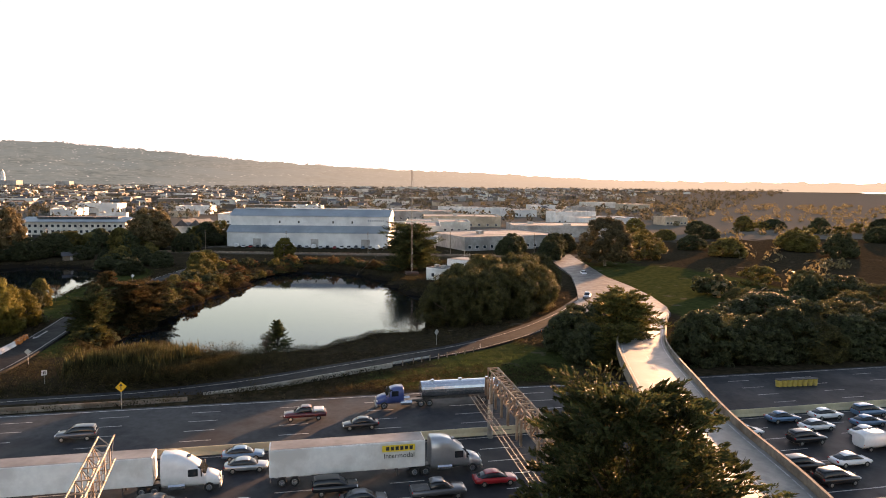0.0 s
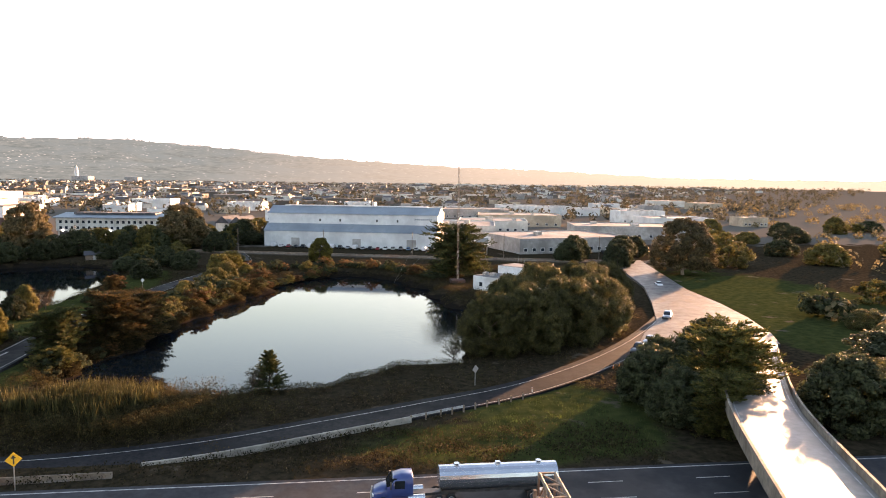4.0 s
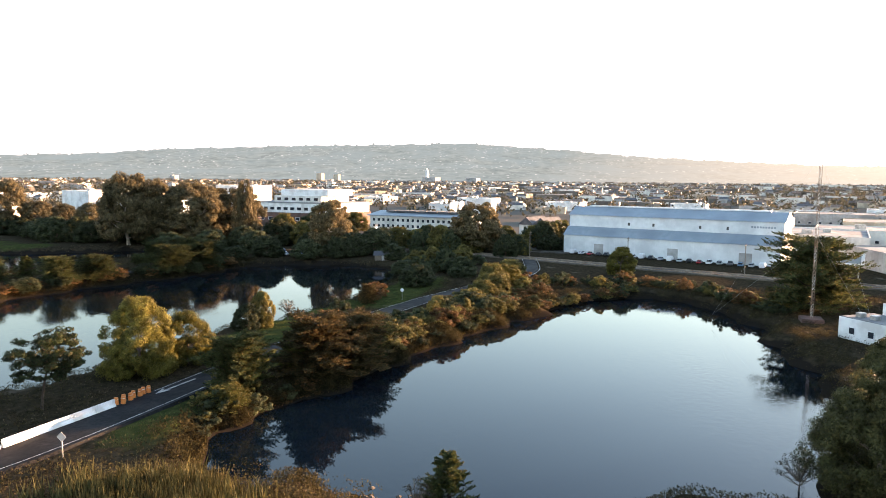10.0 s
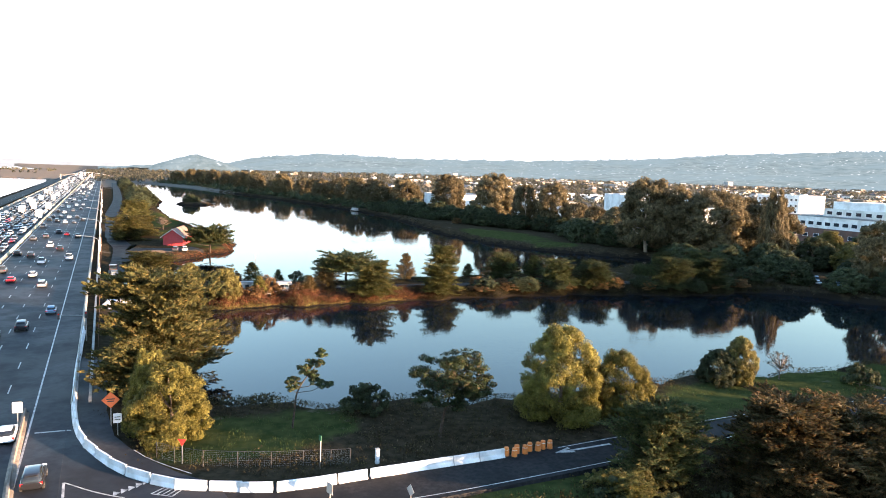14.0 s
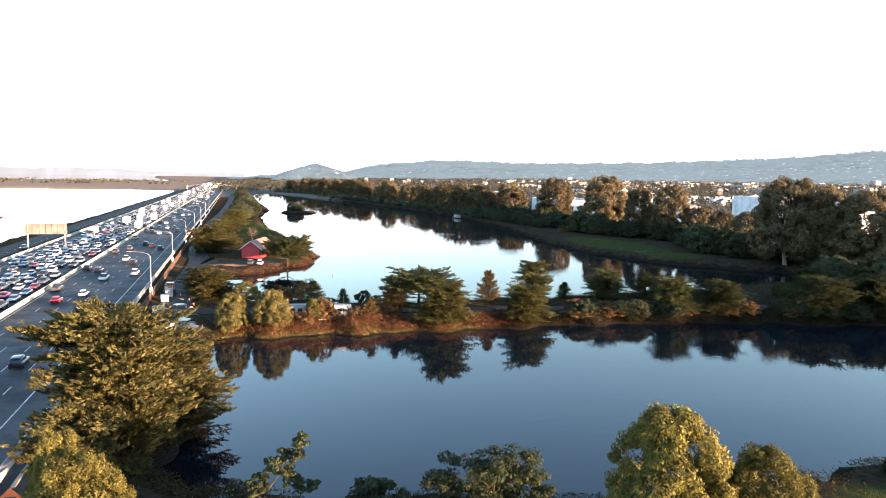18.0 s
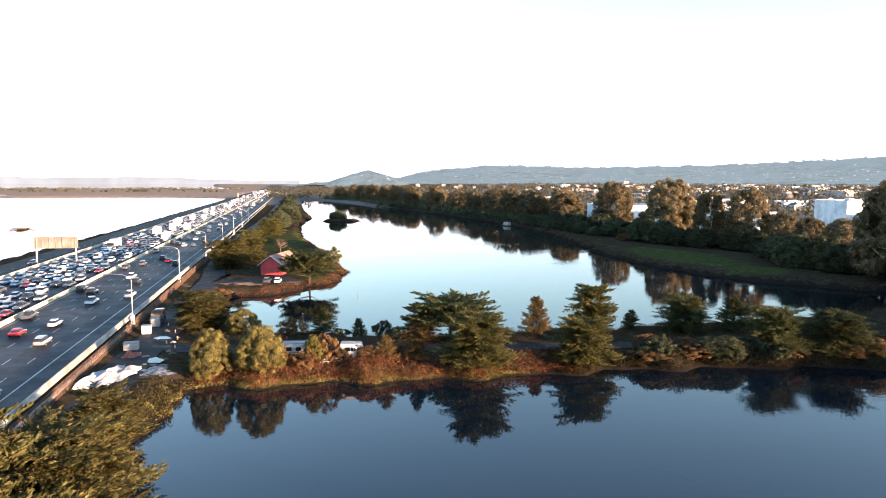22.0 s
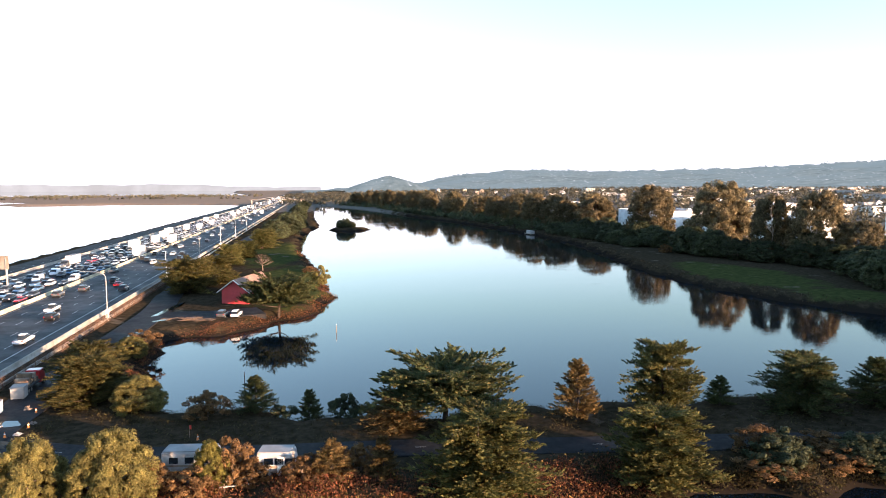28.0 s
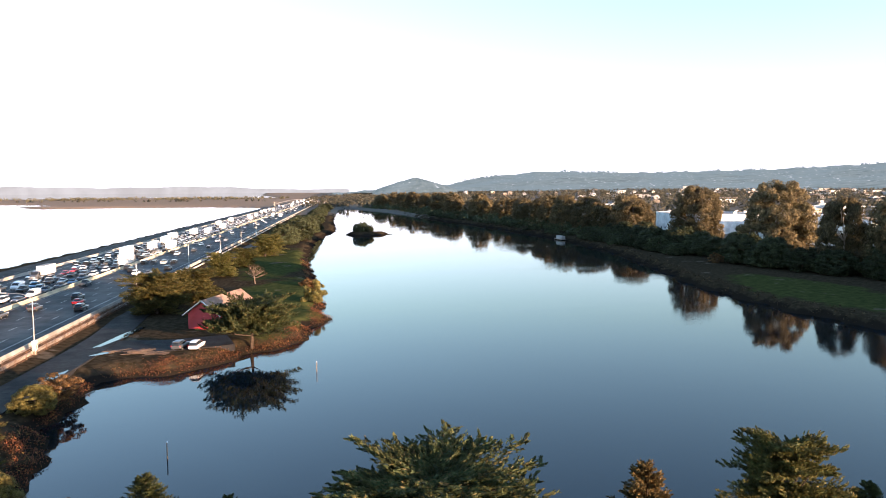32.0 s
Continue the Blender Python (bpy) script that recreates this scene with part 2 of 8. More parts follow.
def ground_material():
    m, nt, b = node_mat("grass_and_soil")
    tc = nt.nodes.new("ShaderNodeTexCoord").outputs["Object"]
    soil = mix_rgb(nt, noise_fac(nt, tc, 0.9, 6.0), (0.022, 0.018, 0.011), (0.05, 0.038, 0.024))
    grass = mix_rgb(nt, noise_fac(nt, tc, 0.5, 6.0), (0.026, 0.034, 0.012), (0.052, 0.058, 0.02))
    col = soil
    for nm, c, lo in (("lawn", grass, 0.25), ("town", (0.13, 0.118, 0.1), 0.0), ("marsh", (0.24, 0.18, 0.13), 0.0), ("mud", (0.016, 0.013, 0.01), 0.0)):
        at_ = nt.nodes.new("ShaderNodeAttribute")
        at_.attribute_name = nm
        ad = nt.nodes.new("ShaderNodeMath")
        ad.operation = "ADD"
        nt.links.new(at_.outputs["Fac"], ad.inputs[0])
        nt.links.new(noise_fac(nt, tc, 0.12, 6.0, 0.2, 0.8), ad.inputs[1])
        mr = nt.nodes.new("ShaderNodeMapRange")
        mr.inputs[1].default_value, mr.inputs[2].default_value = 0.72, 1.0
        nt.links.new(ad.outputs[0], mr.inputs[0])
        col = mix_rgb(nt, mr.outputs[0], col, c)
    nt.links.new(col, b.inputs["Base Color"])
    b.inputs["Roughness"].default_value = 0.95
    b.inputs["Specular IOR Level"].default_value = 0.0
    bp = nt.nodes.new("ShaderNodeBump")
    bp.inputs["Strength"].default_value, bp.inputs["Distance"].default_value = 0.5, 0.06
    nt.links.new(noise_fac(nt, tc, 1.6, 6.0, 0.2, 0.8), bp.inputs["Height"])
    nt.links.new(bp.outputs[0], b.inputs["Normal"])
    return m


def water_material():
    m, nt, b = node_mat("still_water")
    b.inputs["Base Color"].default_value = (0.002, 0.006, 0.011, 1)
    b.inputs["Roughness"].default_value = 0.015
    b.inputs["IOR"].default_value = 1.36
    tc = nt.nodes.new("ShaderNodeTexCoord").outputs["Object"]
    bp = nt.nodes.new("ShaderNodeBump")
    bp.inputs["Strength"].default_value, bp.inputs["Distance"].default_value = 0.5, 0.012
    ripple = noise_fac(nt, tc, 0.9, 3.0, 0.2, 0.8)
    stretch = nt.nodes.new("ShaderNodeMapping")
    stretch.inputs["Scale"].default_value = (1.0, 2.6, 1.0)
    nt.links.new(tc, stretch.inputs["Vector"])
    gust = noise_fac(nt, stretch.outputs[0], 0.011, 4.0, 0.5, 0.66)
    amount = nt.nodes.new("ShaderNodeMapRange")
    amount.inputs[3].default_value, amount.inputs[4].default_value = 0.5, 2.6
    nt.links.new(gust, amount.inputs[0])
    wave = nt.nodes.new("ShaderNodeMath")
    wave.operation = "MULTIPLY"
    nt.links.new(ripple, wave.inputs[0])
    nt.links.new(amount.outputs[0], wave.inputs[1])
    a = wave.outputs[0]
    nt.links.new(a, bp.inputs["Height"])
    nt.links.new(bp.outputs[0], b.inputs["Normal"])
    return m


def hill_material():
    # far backdrop: woods and houses, with kilometres of bright haze painted in as emission
    m, nt, b = node_mat("hillside_haze_glow")
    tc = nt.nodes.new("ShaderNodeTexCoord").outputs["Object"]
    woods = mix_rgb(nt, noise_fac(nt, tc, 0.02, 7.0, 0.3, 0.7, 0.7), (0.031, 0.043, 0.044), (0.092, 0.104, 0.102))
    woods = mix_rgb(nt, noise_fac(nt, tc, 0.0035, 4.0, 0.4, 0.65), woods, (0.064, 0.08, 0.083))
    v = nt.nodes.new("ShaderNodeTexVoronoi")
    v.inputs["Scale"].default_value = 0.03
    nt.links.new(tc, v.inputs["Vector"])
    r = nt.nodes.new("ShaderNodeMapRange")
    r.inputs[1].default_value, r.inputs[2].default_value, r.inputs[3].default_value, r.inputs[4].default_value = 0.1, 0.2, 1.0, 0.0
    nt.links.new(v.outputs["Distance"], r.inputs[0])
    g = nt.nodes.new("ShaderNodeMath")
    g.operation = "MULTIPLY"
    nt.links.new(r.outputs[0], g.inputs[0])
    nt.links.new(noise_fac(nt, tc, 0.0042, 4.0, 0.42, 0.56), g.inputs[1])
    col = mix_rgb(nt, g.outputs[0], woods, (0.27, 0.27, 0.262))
    # sunward glow of the air painted in: brighter and warmer towards the sun
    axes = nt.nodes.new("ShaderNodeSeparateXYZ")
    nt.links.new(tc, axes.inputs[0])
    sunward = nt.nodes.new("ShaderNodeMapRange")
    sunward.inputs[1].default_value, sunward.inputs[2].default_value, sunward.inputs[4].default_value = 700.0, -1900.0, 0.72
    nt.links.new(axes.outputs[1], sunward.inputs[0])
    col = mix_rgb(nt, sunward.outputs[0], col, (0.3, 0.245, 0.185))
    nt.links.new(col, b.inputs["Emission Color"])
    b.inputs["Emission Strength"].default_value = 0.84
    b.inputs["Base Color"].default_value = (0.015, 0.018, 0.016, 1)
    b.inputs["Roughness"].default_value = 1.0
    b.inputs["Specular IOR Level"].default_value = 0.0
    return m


M_GROUND, M_WATER, M_HILLS = ground_material(), water_material(), hill_material()

# ---- the lie of the land ----
POND = [(97, 52.5), (90, 49.5), (85, 45), (84.5, 40), (86, 34), (85, 14), (90, 8), (95, 1), (99, -13), (111, -19), (134, -24), (150, -24), (173, -19), (190, -19), (210, -10), (222, 6), (204, 24), (186, 28), (165, 36), (148, 41), (130, 45), (113, 47.5), (103, 52)]
MID = [(70, 99), (84, 95), (92, 93), (111, 87), (131, 87), (146, 86), (157, 81), (174, 80), (203, 79), (222, 80), (242, 87), (255, 108), (249, 128), (237, 145), (212, 146), (188, 154), (163, 160), (144, 163), (128, 163), (109, 164), (90, 166), (73, 167), (70, 158), (69, 135), (68, 108)]
MAIN = [(76, 217), (82, 202), (96, 197), (108, 193), (120, 192), (136, 193), (158, 190), (174, 190), (195, 192), (220, 195), (250, 199), (268, 205), (262, 222), (243, 241), (233, 257), (228, 272), (225, 288), (224, 304), (225, 338), (232, 370), (246, 445), (248, 535), (238, 655), (214, 810), (180, 1060), (140, 1200), (122, 1190), (116, 1000), (112, 800), (114, 650), (101, 550), (99, 445), (106, 352), (109, 295), (103, 273), (88, 257), (74, 250), (73, 235)]
BAY = [(-75, -900), (-75, 60), (-21, 200), (-17, 350), (-9, 540), (5, 1150), (0, 1330), (-100, 1390), (-230, 1400), (-300, 1350), (-360, 1345), (-420, 1400), (-330, 1500), (-500, 1650), (-1200, 1750), (-4900, 1850), (-4900, -900)]
SOUND = [(-60, 2500), (-230, 2420), (-430, 2560), (-640, 2400), (-900, 2250), (-1500, 2290), (-4900, 2380), (-4900, 5200), (-350, 5200), (-200, 3400), (-90, 2700)]
ISLET = [(119, 600), (129, 590), (142, 594), (152, 602), (143, 611), (129, 613), (120, 609)]


def signed_distance(px, py, poly):
    """Distance to the outline, negative inside."""
    d2 = np.full(px.shape, 1e18)
    inside = np.zeros(px.shape, bool)
    for (ax, ay), (bx, by) in zip(poly, poly[1:] + poly[:1]):
        ex, ey = bx - ax, by - ay
        u = np.clip(((px - ax) * ex + (py - ay) * ey) / (ex * ex + ey * ey), 0, 1)
        d2 = np.minimum(d2, (px - ax - u * ex) ** 2 + (py - ay - u * ey) ** 2)
        if ey:
            cross = (ay > py) != (by > py)
            inside ^= cross & (px < ax + (py - ay) * ex / ey)
    return np.where(inside, -1, 1) * np.sqrt(d2)


def median_x(y):
    return 29.3 + 0.022 * (y - 60)


RIDGE_AZ = [-180, -60, -20, 0, 5, 7.4, 10, 13, 17.6, 25, 34, 44, 51, 59, 66, 73.6, 81.5, 88, 95, 101, 107, 118, 135, 180]
RIDGE_EL = [-0.5, -0.5, -0.5, -0.45, -0.1, 0.25, 0.25, 0.85, 1.28, 1.12, 1.25, 1.68, 2.25, 2.6, 2.8, 3.02, 2.5, 1.95, 1.55, 1.25, 1.12, 0.55, 0.4, 0.02]


def wobble(x, y):
    """Cheap smooth unevenness, about -1 to 1."""
    return (np.sin(x * 0.21 + 1.3 * np.sin(y * 0.13)) + np.sin(y * 0.27 + 1.7 * np.sin(x * 0.11 + 2)) + np.sin((x + y) * 0.73) * 0.5) / 2.5


def ground_height(x, y):
    x, y = np.asarray(x, float), np.asarray(y, float)
    wx, wy = x + 1.2 * np.sin(y * 0.31) + 0.7 * np.sin(y * 0.83 + 1), y + 1.2 * np.sin(x * 0.37 + 2) + 0.7 * np.sin(x * 0.71)
    d = np.full(x.shape, 1e9)
    for poly in (POND, MID, MAIN, BAY, SOUND):
        d = np.minimum(d, signed_distance(wx, wy, poly))
    d = np.maximum(d, -signed_distance(wx, wy, ISLET))
    u = np.clip(d / 4.2, 0, 1)
    land = 0.12 + 1.9 * u * u * (3 - 2 * u) + 0.12 * wobble(x, y) * u
    # the freeway's bank
    m = x - median_x(y)
    f = np.clip((31 - np.abs(m + 3)) / 4, 0, 1)
    land = np.where(u > 0, land + (2.75 - land) * f * np.clip(d / 3, 0, 1), land)
    z = np.where(d < 0, np.maximum(-2.5, d * 0.35), land)
    # the plain rises towards the hills
    r = np.hypot(x - 60, y - 60)
    az = np.degrees(np.arctan2(x - 60, y - 60))
    slope = np.clip((r - 600) / 2600, 0, 1) * 20 * np.clip((az - 4) / 20, 0, 1) * np.clip((150 - az) / 20, 0, 1)
    return np.where(d > 30, z + np.where(az > 0, slope, 0), z)




def mesh_from(name, verts, faces, mats):
    me = bpy.data.meshes.new(name)
    me.from_pydata(verts, [], faces)
    for m in mats if isinstance(mats, (list, tuple)) else [mats]:
        me.materials.append(m)
    me.update()
    return me


def spread(lo, hi, step, out_lo, out_hi, grow=1.07):
    near = list(np.arange(lo, hi + 0.01, step))
    s, v, right = step, hi, []
    while v < out_hi:
        s = min(s * grow, 160)
        v += s
        right.append(v)
    s, v, left = step, lo, []
    while v > out_lo:
        s = min(s * grow, 160)
        v -= s
        left.append(v)
    return np.array(left[::-1] + near + right)


gx = spread(-60, 330, 2.2, -4900, 4900)
gy = np.concatenate([spread(-130, 480, 2.2, -2200, 480)[:-1], np.arange(480, 1250, 5.0), spread(1250, 1255, 8, 1250, 4900)[1:]])
GX, GY = np.meshgrid(gx, gy)
GZ = ground_height(GX, GY)
nx, ny = len(gx), len(gy)


def gz(x, y):
    """Height of the ground sheet at a place."""
    i = min(nx - 2, max(0, int(np.searchsorted(gx, x)) - 1))
    j = min(ny - 2, max(0, int(np.searchsorted(gy, y)) - 1))
    u, v = (x - gx[i]) / (gx[i + 1] - gx[i]), (y - gy[j]) / (gy[j + 1] - gy[j])
    return float((GZ[j, i] * (1 - u) + GZ[j, i + 1] * u) * (1 - v) + (GZ[j + 1, i] * (1 - u) + GZ[j + 1, i + 1] * u) * v)


idx = np.arange(nx * ny).reshape(ny, nx)
quads = np.stack([idx[:-1, :-1], idx[:-1, 1:], idx[1:, 1:], idx[1:, :-1]], -1).reshape(-1, 4)
ground_me = bpy.data.meshes.new("ground")
ground_me.vertices.add(nx * ny)
ground_me.vertices.foreach_set("co", np.stack([GX, GY, GZ], -1).astype(np.float32).ravel())
ground_me.loops.add(quads.size)
ground_me.loops.foreach_set("vertex_index", quads.ravel().astype(np.int32))
ground_me.polygons.add(len(quads))
ground_me.polygons.foreach_set("loop_start", np.arange(0, quads.size, 4, dtype=np.int32))
ground_me.polygons.foreach_set("use_smooth", np.ones(len(quads), bool))
ground_me.update(calc_edges=True)
# where the ground is mown green, bare, or paved town
LAWNS = [(72, 84, 12, 7), (94, 57, 9, 4), (150, 73, 32, 8), (195, 68, 30, 8), (57, -14, 9, 20), (66, -24, 14, 15), (98, 318, 17, 46), (246, 308, 17, 36), (246, 262, 12, 12), (88, 420, 14, 60), (97, 58.5, 13, 5), (150, -115, 70, 28), (110, -95, 30, 16)]
lawn = np.zeros(GX.shape)
for cx, cy, rx, ry in LAWNS:
    lawn = np.maximum(lawn, np.clip(1.6 - 1.3 * np.hypot((GX - cx) / rx, (GY - cy) / ry), 0, 1))
town = np.maximum(np.clip((GX - 300) / 40, 0, 1) * np.clip((1500 - np.abs(GY)) / 300, 0, 1), np.clip((np.hypot(GX - 60, GY - 60) - 750) / 300, 0, 1))
marsh = np.clip((GY - 1250) / 60, 0, 1) * np.clip((60 - GX) / 60, 0, 1)
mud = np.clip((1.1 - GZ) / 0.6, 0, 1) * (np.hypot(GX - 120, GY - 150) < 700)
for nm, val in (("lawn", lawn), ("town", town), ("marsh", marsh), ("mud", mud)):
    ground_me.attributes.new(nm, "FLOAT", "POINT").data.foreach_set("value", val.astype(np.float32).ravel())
ground_me.materials.append(M_GROUND)
ground = tagged(new("ground", ground_me), "dark soil and patchy green grass round the lagoons", "ground", kind="structure")
water = tagged(new("water", mesh_from("water", [(-24000, -4000, 0), (4900, -4000, 0), (4900, 30000, 0), (-24000, 30000, 0)], [(0, 1, 2, 3)], M_WATER)),
               "calm dark blue lagoon water mirroring sky and trees", "water", kind="structure")


# far hills
RIDGE_LINE = []


def hills():
    r0, r1, rows = 2900, 4750, 44
    az = np.arange(-3, 150, 0.3)
    top = 32 + 4500 * np.tan(np.radians(np.interp(az, RIDGE_AZ, RIDGE_EL)))
    top += 2.5 * np.sin(az * 2.3) + 1.8 * np.sin(az * 5.9 + 1)
    waves = [(rng0.uniform(500, 1500), rng0.uniform(0, 6.283), rng0.uniform(0, 6.283)) for _ in range(16)]
    verts, faces = [], []
    for j in range(rows):
        v = j / (rows - 1)
        r = r0 + (r1 - r0) * v
        u = np.clip(v / 0.86, 0, 1)
        X, Y = 60 + r * np.sin(np.radians(az)), 60 + r * np.cos(np.radians(az))
        roll = sum(w / 900 * np.sin((X * math.cos(d) + Y * math.sin(d)) * 6.283 / w + ph) for w, d, ph in waves)
        zz = 18 + (top - 18) * (0.62 * u + 0.38 * u * u * (3 - 2 * u)) + roll * 7 * u * (1 - u) * np.clip((top - 40) / 120, 0, 1)
        if abs(v - 0.86) < 0.012:
            RIDGE_LINE.extend(zip(X.tolist(), Y.tolist(), zz.tolist()))
        if v > 0.88:
            zz = zz - (v - 0.86) * 300
        zz = np.where(top < 60, np.minimum(zz, top), zz)
        verts += list(zip(X.tolist(), Y.tolist(), zz.tolist()))
    n = len(az)
    for j in range(rows - 1):
        for i in range(n - 1):
            faces.append((j * n + i, j * n + i + 1, (j + 1) * n + i + 1, (j + 1) * n + i))
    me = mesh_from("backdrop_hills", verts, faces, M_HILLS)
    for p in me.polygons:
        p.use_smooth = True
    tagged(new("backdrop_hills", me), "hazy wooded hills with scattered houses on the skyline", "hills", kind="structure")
    verts, faces = [], []
    ring = [(a, q) for q in np.linspace(1, 0.02, 9) for a in np.arange(0, 360, 12)]
    verts = [(455 + 150 * q * math.cos(radians(a)) * 1.25, 2950 + 150 * q * math.sin(radians(a)), 14 + 60 * (1 - q) ** 0.8 + (rng0.normal(0, 1.3) if q < 0.95 else -12)) for a, q in ring]
    for j in range(8):
        for i in range(30):
            faces.append((j * 30 + i, j * 30 + (i + 1) % 30, j * 30 + 30 + (i + 1) % 30, j * 30 + 30 + i))
    faces.append(tuple(range(240, 270)))
    # the knoll glows with the hills' painted haze too
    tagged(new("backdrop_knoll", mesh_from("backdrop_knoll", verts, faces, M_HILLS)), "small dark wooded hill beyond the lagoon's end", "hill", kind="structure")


def far_shore():
    """Low land beyond the bay; kilometres of bright air painted in as pale emission."""
    m, nt, b = node_mat("shore_haze_glow")
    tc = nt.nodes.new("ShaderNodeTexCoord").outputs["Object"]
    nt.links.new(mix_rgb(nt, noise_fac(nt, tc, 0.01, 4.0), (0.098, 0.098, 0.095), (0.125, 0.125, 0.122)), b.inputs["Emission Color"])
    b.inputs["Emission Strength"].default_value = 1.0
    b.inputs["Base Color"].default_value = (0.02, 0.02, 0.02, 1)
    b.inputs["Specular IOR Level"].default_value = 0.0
    verts, faces = [], []
    az = np.arange(-80, 2.1, 0.4)
    for k, a in enumerate(az):
        x, y = 60 + 4820 * math.sin(radians(a)), 60 + 4820 * math.cos(radians(a))
        top = 41 + 3.5 * math.sin(a * 0.5) + 2.5 * math.sin(a * 1.7 + 1) + 1.2 * math.sin(a * 5.1)
        top -= 16 * min(1.0, max(0.0, (a + 9) / 9.0))
        verts += [(x, y, -3), (x, y, top), (x * 1.015, y * 1.015, top - 2), (x * 1.015, y * 1.015, -3)]
        if k:
            n = 4 * k
            faces += [(n - 4 + i, n - 4 + (i + 1) % 4, n + (i + 1) % 4, n + i) for i in range(4)]
    tagged(new("backdrop_far_shore", mesh_from("backdrop_far_shore", verts, faces, m)), "low land beyond the bay with pale haze painted in", "hills", kind="structure")


rng0 = np.random.default_rng(3)
hills()
far_shore()


# ---- strips, walls and rails along a line ----
def smooth_line(pts, step=2.0):
    """A rounded line through the points (Catmull-Rom), evenly stepped."""
    P = [Vector(p) for p in pts]
    P = [2 * P[0] - P[1]] + P + [2 * P[-1] - P[-2]]
    out = []
    for a, b, c, d in zip(P, P[1:], P[2:], P[3:]):
        n = max(1, int((c - b).length / step))
        for i in range(n):
            t = i / n
            out.append(0.5 * ((2 * b) + (c - a) * t + (2 * a - 5 * b + 4 * c - d) * t * t + (3 * b - a - 3 * c + d) * t ** 3))
    return out + [P[-2]]


def sideways(line, i):
    d = line[min(i + 1, len(line) - 1)] - line[max(i - 1, 0)]
    return Vector((d.y, -d.x, 0)).normalized()


def sweep(name, line, profile, mat, closed=True):
    """Draws a cross-section (offset to the right of the way, height) along the line."""
    verts, faces, n = [], [], len(profile)
    for i, p in enumerate(line):
        s = sideways(line, i)
        verts += [p + s * o + Vector((0, 0, h)) for o, h in profile]
    for i in range(len(line) - 1):
        for j in range(n if closed else n - 1):
            a, b = i * n + j, i * n + (j + 1) % n
            faces.append((a, b, b + n, a + n))
    if closed:
        faces += [tuple(range(n))[::-1], tuple(range((len(line) - 1) * n, len(line) * n))]
    return mesh_from(name, verts, faces, mat)


def slab(o0, o1, thick=0.5):
    return [(o0, 0), (o1, 0), (o1 + 0.15, -thick), (o0 - 0.15, -thick)]


def road(name, line, o0, o1, mat, label, thick=0.6):
    return tagged(new(name, sweep(name, line, slab(o0, o1, thick), mat)), label, "road", kind="structure")


def marks(name, lines, label):
    """Painted lines: each (line, offset, width, dash, gap, lift)."""
    verts, faces = [], []
    for line, off, w, dash, gap, lift in lines:
        run = 0.0
        for i in range(len(line) - 1):
            a, b = line[i], line[i + 1]
            L = (b - a).length
            s0, s1 = sideways(line, i), sideways(line, i + 1)
            t = 0.0
            while t < L - 1e-6:
                k = (run + t) % (dash + gap) if gap else 0.0
                left = (dash - k) if (not gap or k < dash) else (dash + gap - k)
                e = min(L, t + (left if gap else L))
                if not gap or k < dash - 1e-6:
                    q = []
                    for u in (t, e):
                        p = a.lerp(b, u / L)
                        s = s0.lerp(s1, u / L)
                        q += [p + s * (off - w / 2) + Vector((0, 0, lift)), p + s * (off + w / 2) + Vector((0, 0, lift))]
                    n = len(verts)
                    verts += q
                    faces.append((n, n + 1, n + 3, n + 2))
                t = max(e, t + 1e-3)
            run += L
    return tagged(new(name, mesh_from(name, verts, faces, M_PAINT)), label, "road marking", kind="structure")


MED = [Vector((median_x(y), y, 3.0)) for y in np.arange(-700, 2600, 10.0)]
road("freeway_northbound", MED, 0.35, 19.0, M_ASPHALT, "dark wet asphalt freeway carriageway with dashed lanes")
road("freeway_southbound", MED, -26.0, -0.35, M_ASPHALT, "dark asphalt freeway carriageway packed with slow traffic")
EAST = [p + Vector((0, 0, -0.004)) for p in MED if p.y > 60]
road("freeway_merge_lane", EAST, 19.0, 22.6, M_ASPHALT, "damp asphalt merging lane and shoulder of the freeway")
road("frontage_road", [p + Vector((0, 0, -0.5)) for p in MED], -41.0, -27.0, M_ROADDRY, "grey frontage road between freeway and bay")
lane_lines = [(MED, o, 0.16, 3.7, 8.0, 0.005) for o in (4.6, 8.2, 11.8, 15.4)] + [(MED, -o, 0.16, 3.7, 8.0, 0.005) for o in (4.6, 8.2, 11.8, 15.4, 19.0)]
lane_lines += [(MED, 1.0, 0.15, 9, 0, 0.005), (MED, -1.0, 0.15, 9, 0, 0.005), (MED, -22.6, 0.18, 9, 0, 0.005), ([p for p in MED if p.y < 70], 18.3, 0.2, 9, 0, 0.005), (EAST, 18.9, 0.2, 9, 0, 0.009), ([p + Vector((0, 0, -0.5)) for p in MED], -34.0, 0.15, 3, 6, 0.005)]
marks("lane_marking", lane_lines, "worn white dashed lane lines on the asphalt")
JERSEY = [(-0.3, 0), (0.3, 0), (0.28, 0.08), (0.12, 0.35), (0.08, 0.95), (-0.08, 0.95), (-0.12, 0.35), (-0.28, 0.08)]
tagged(new("median_barrier", sweep("median_barrier", MED, JERSEY, M_YELLOW_CONC)), "yellowish concrete median barrier along the freeway", "barrier", kind="structure")
tagged(new("west_barrier", sweep("west_barrier", [Vector((p.x - 26.4, p.y, 3.0)) for p in MED], JERSEY, M_CONC)), "pale concrete barrier beside the southbound lanes", "barrier", kind="structure")
tagged(new("east_barrier", sweep("east_barrier", [Vector((p.x + 22.9, p.y, 2.95)) for p in MED if p.y > 95], JERSEY, M_CONC)), "pale concrete barrier along the freeway shoulder", "barrier", kind="structure")

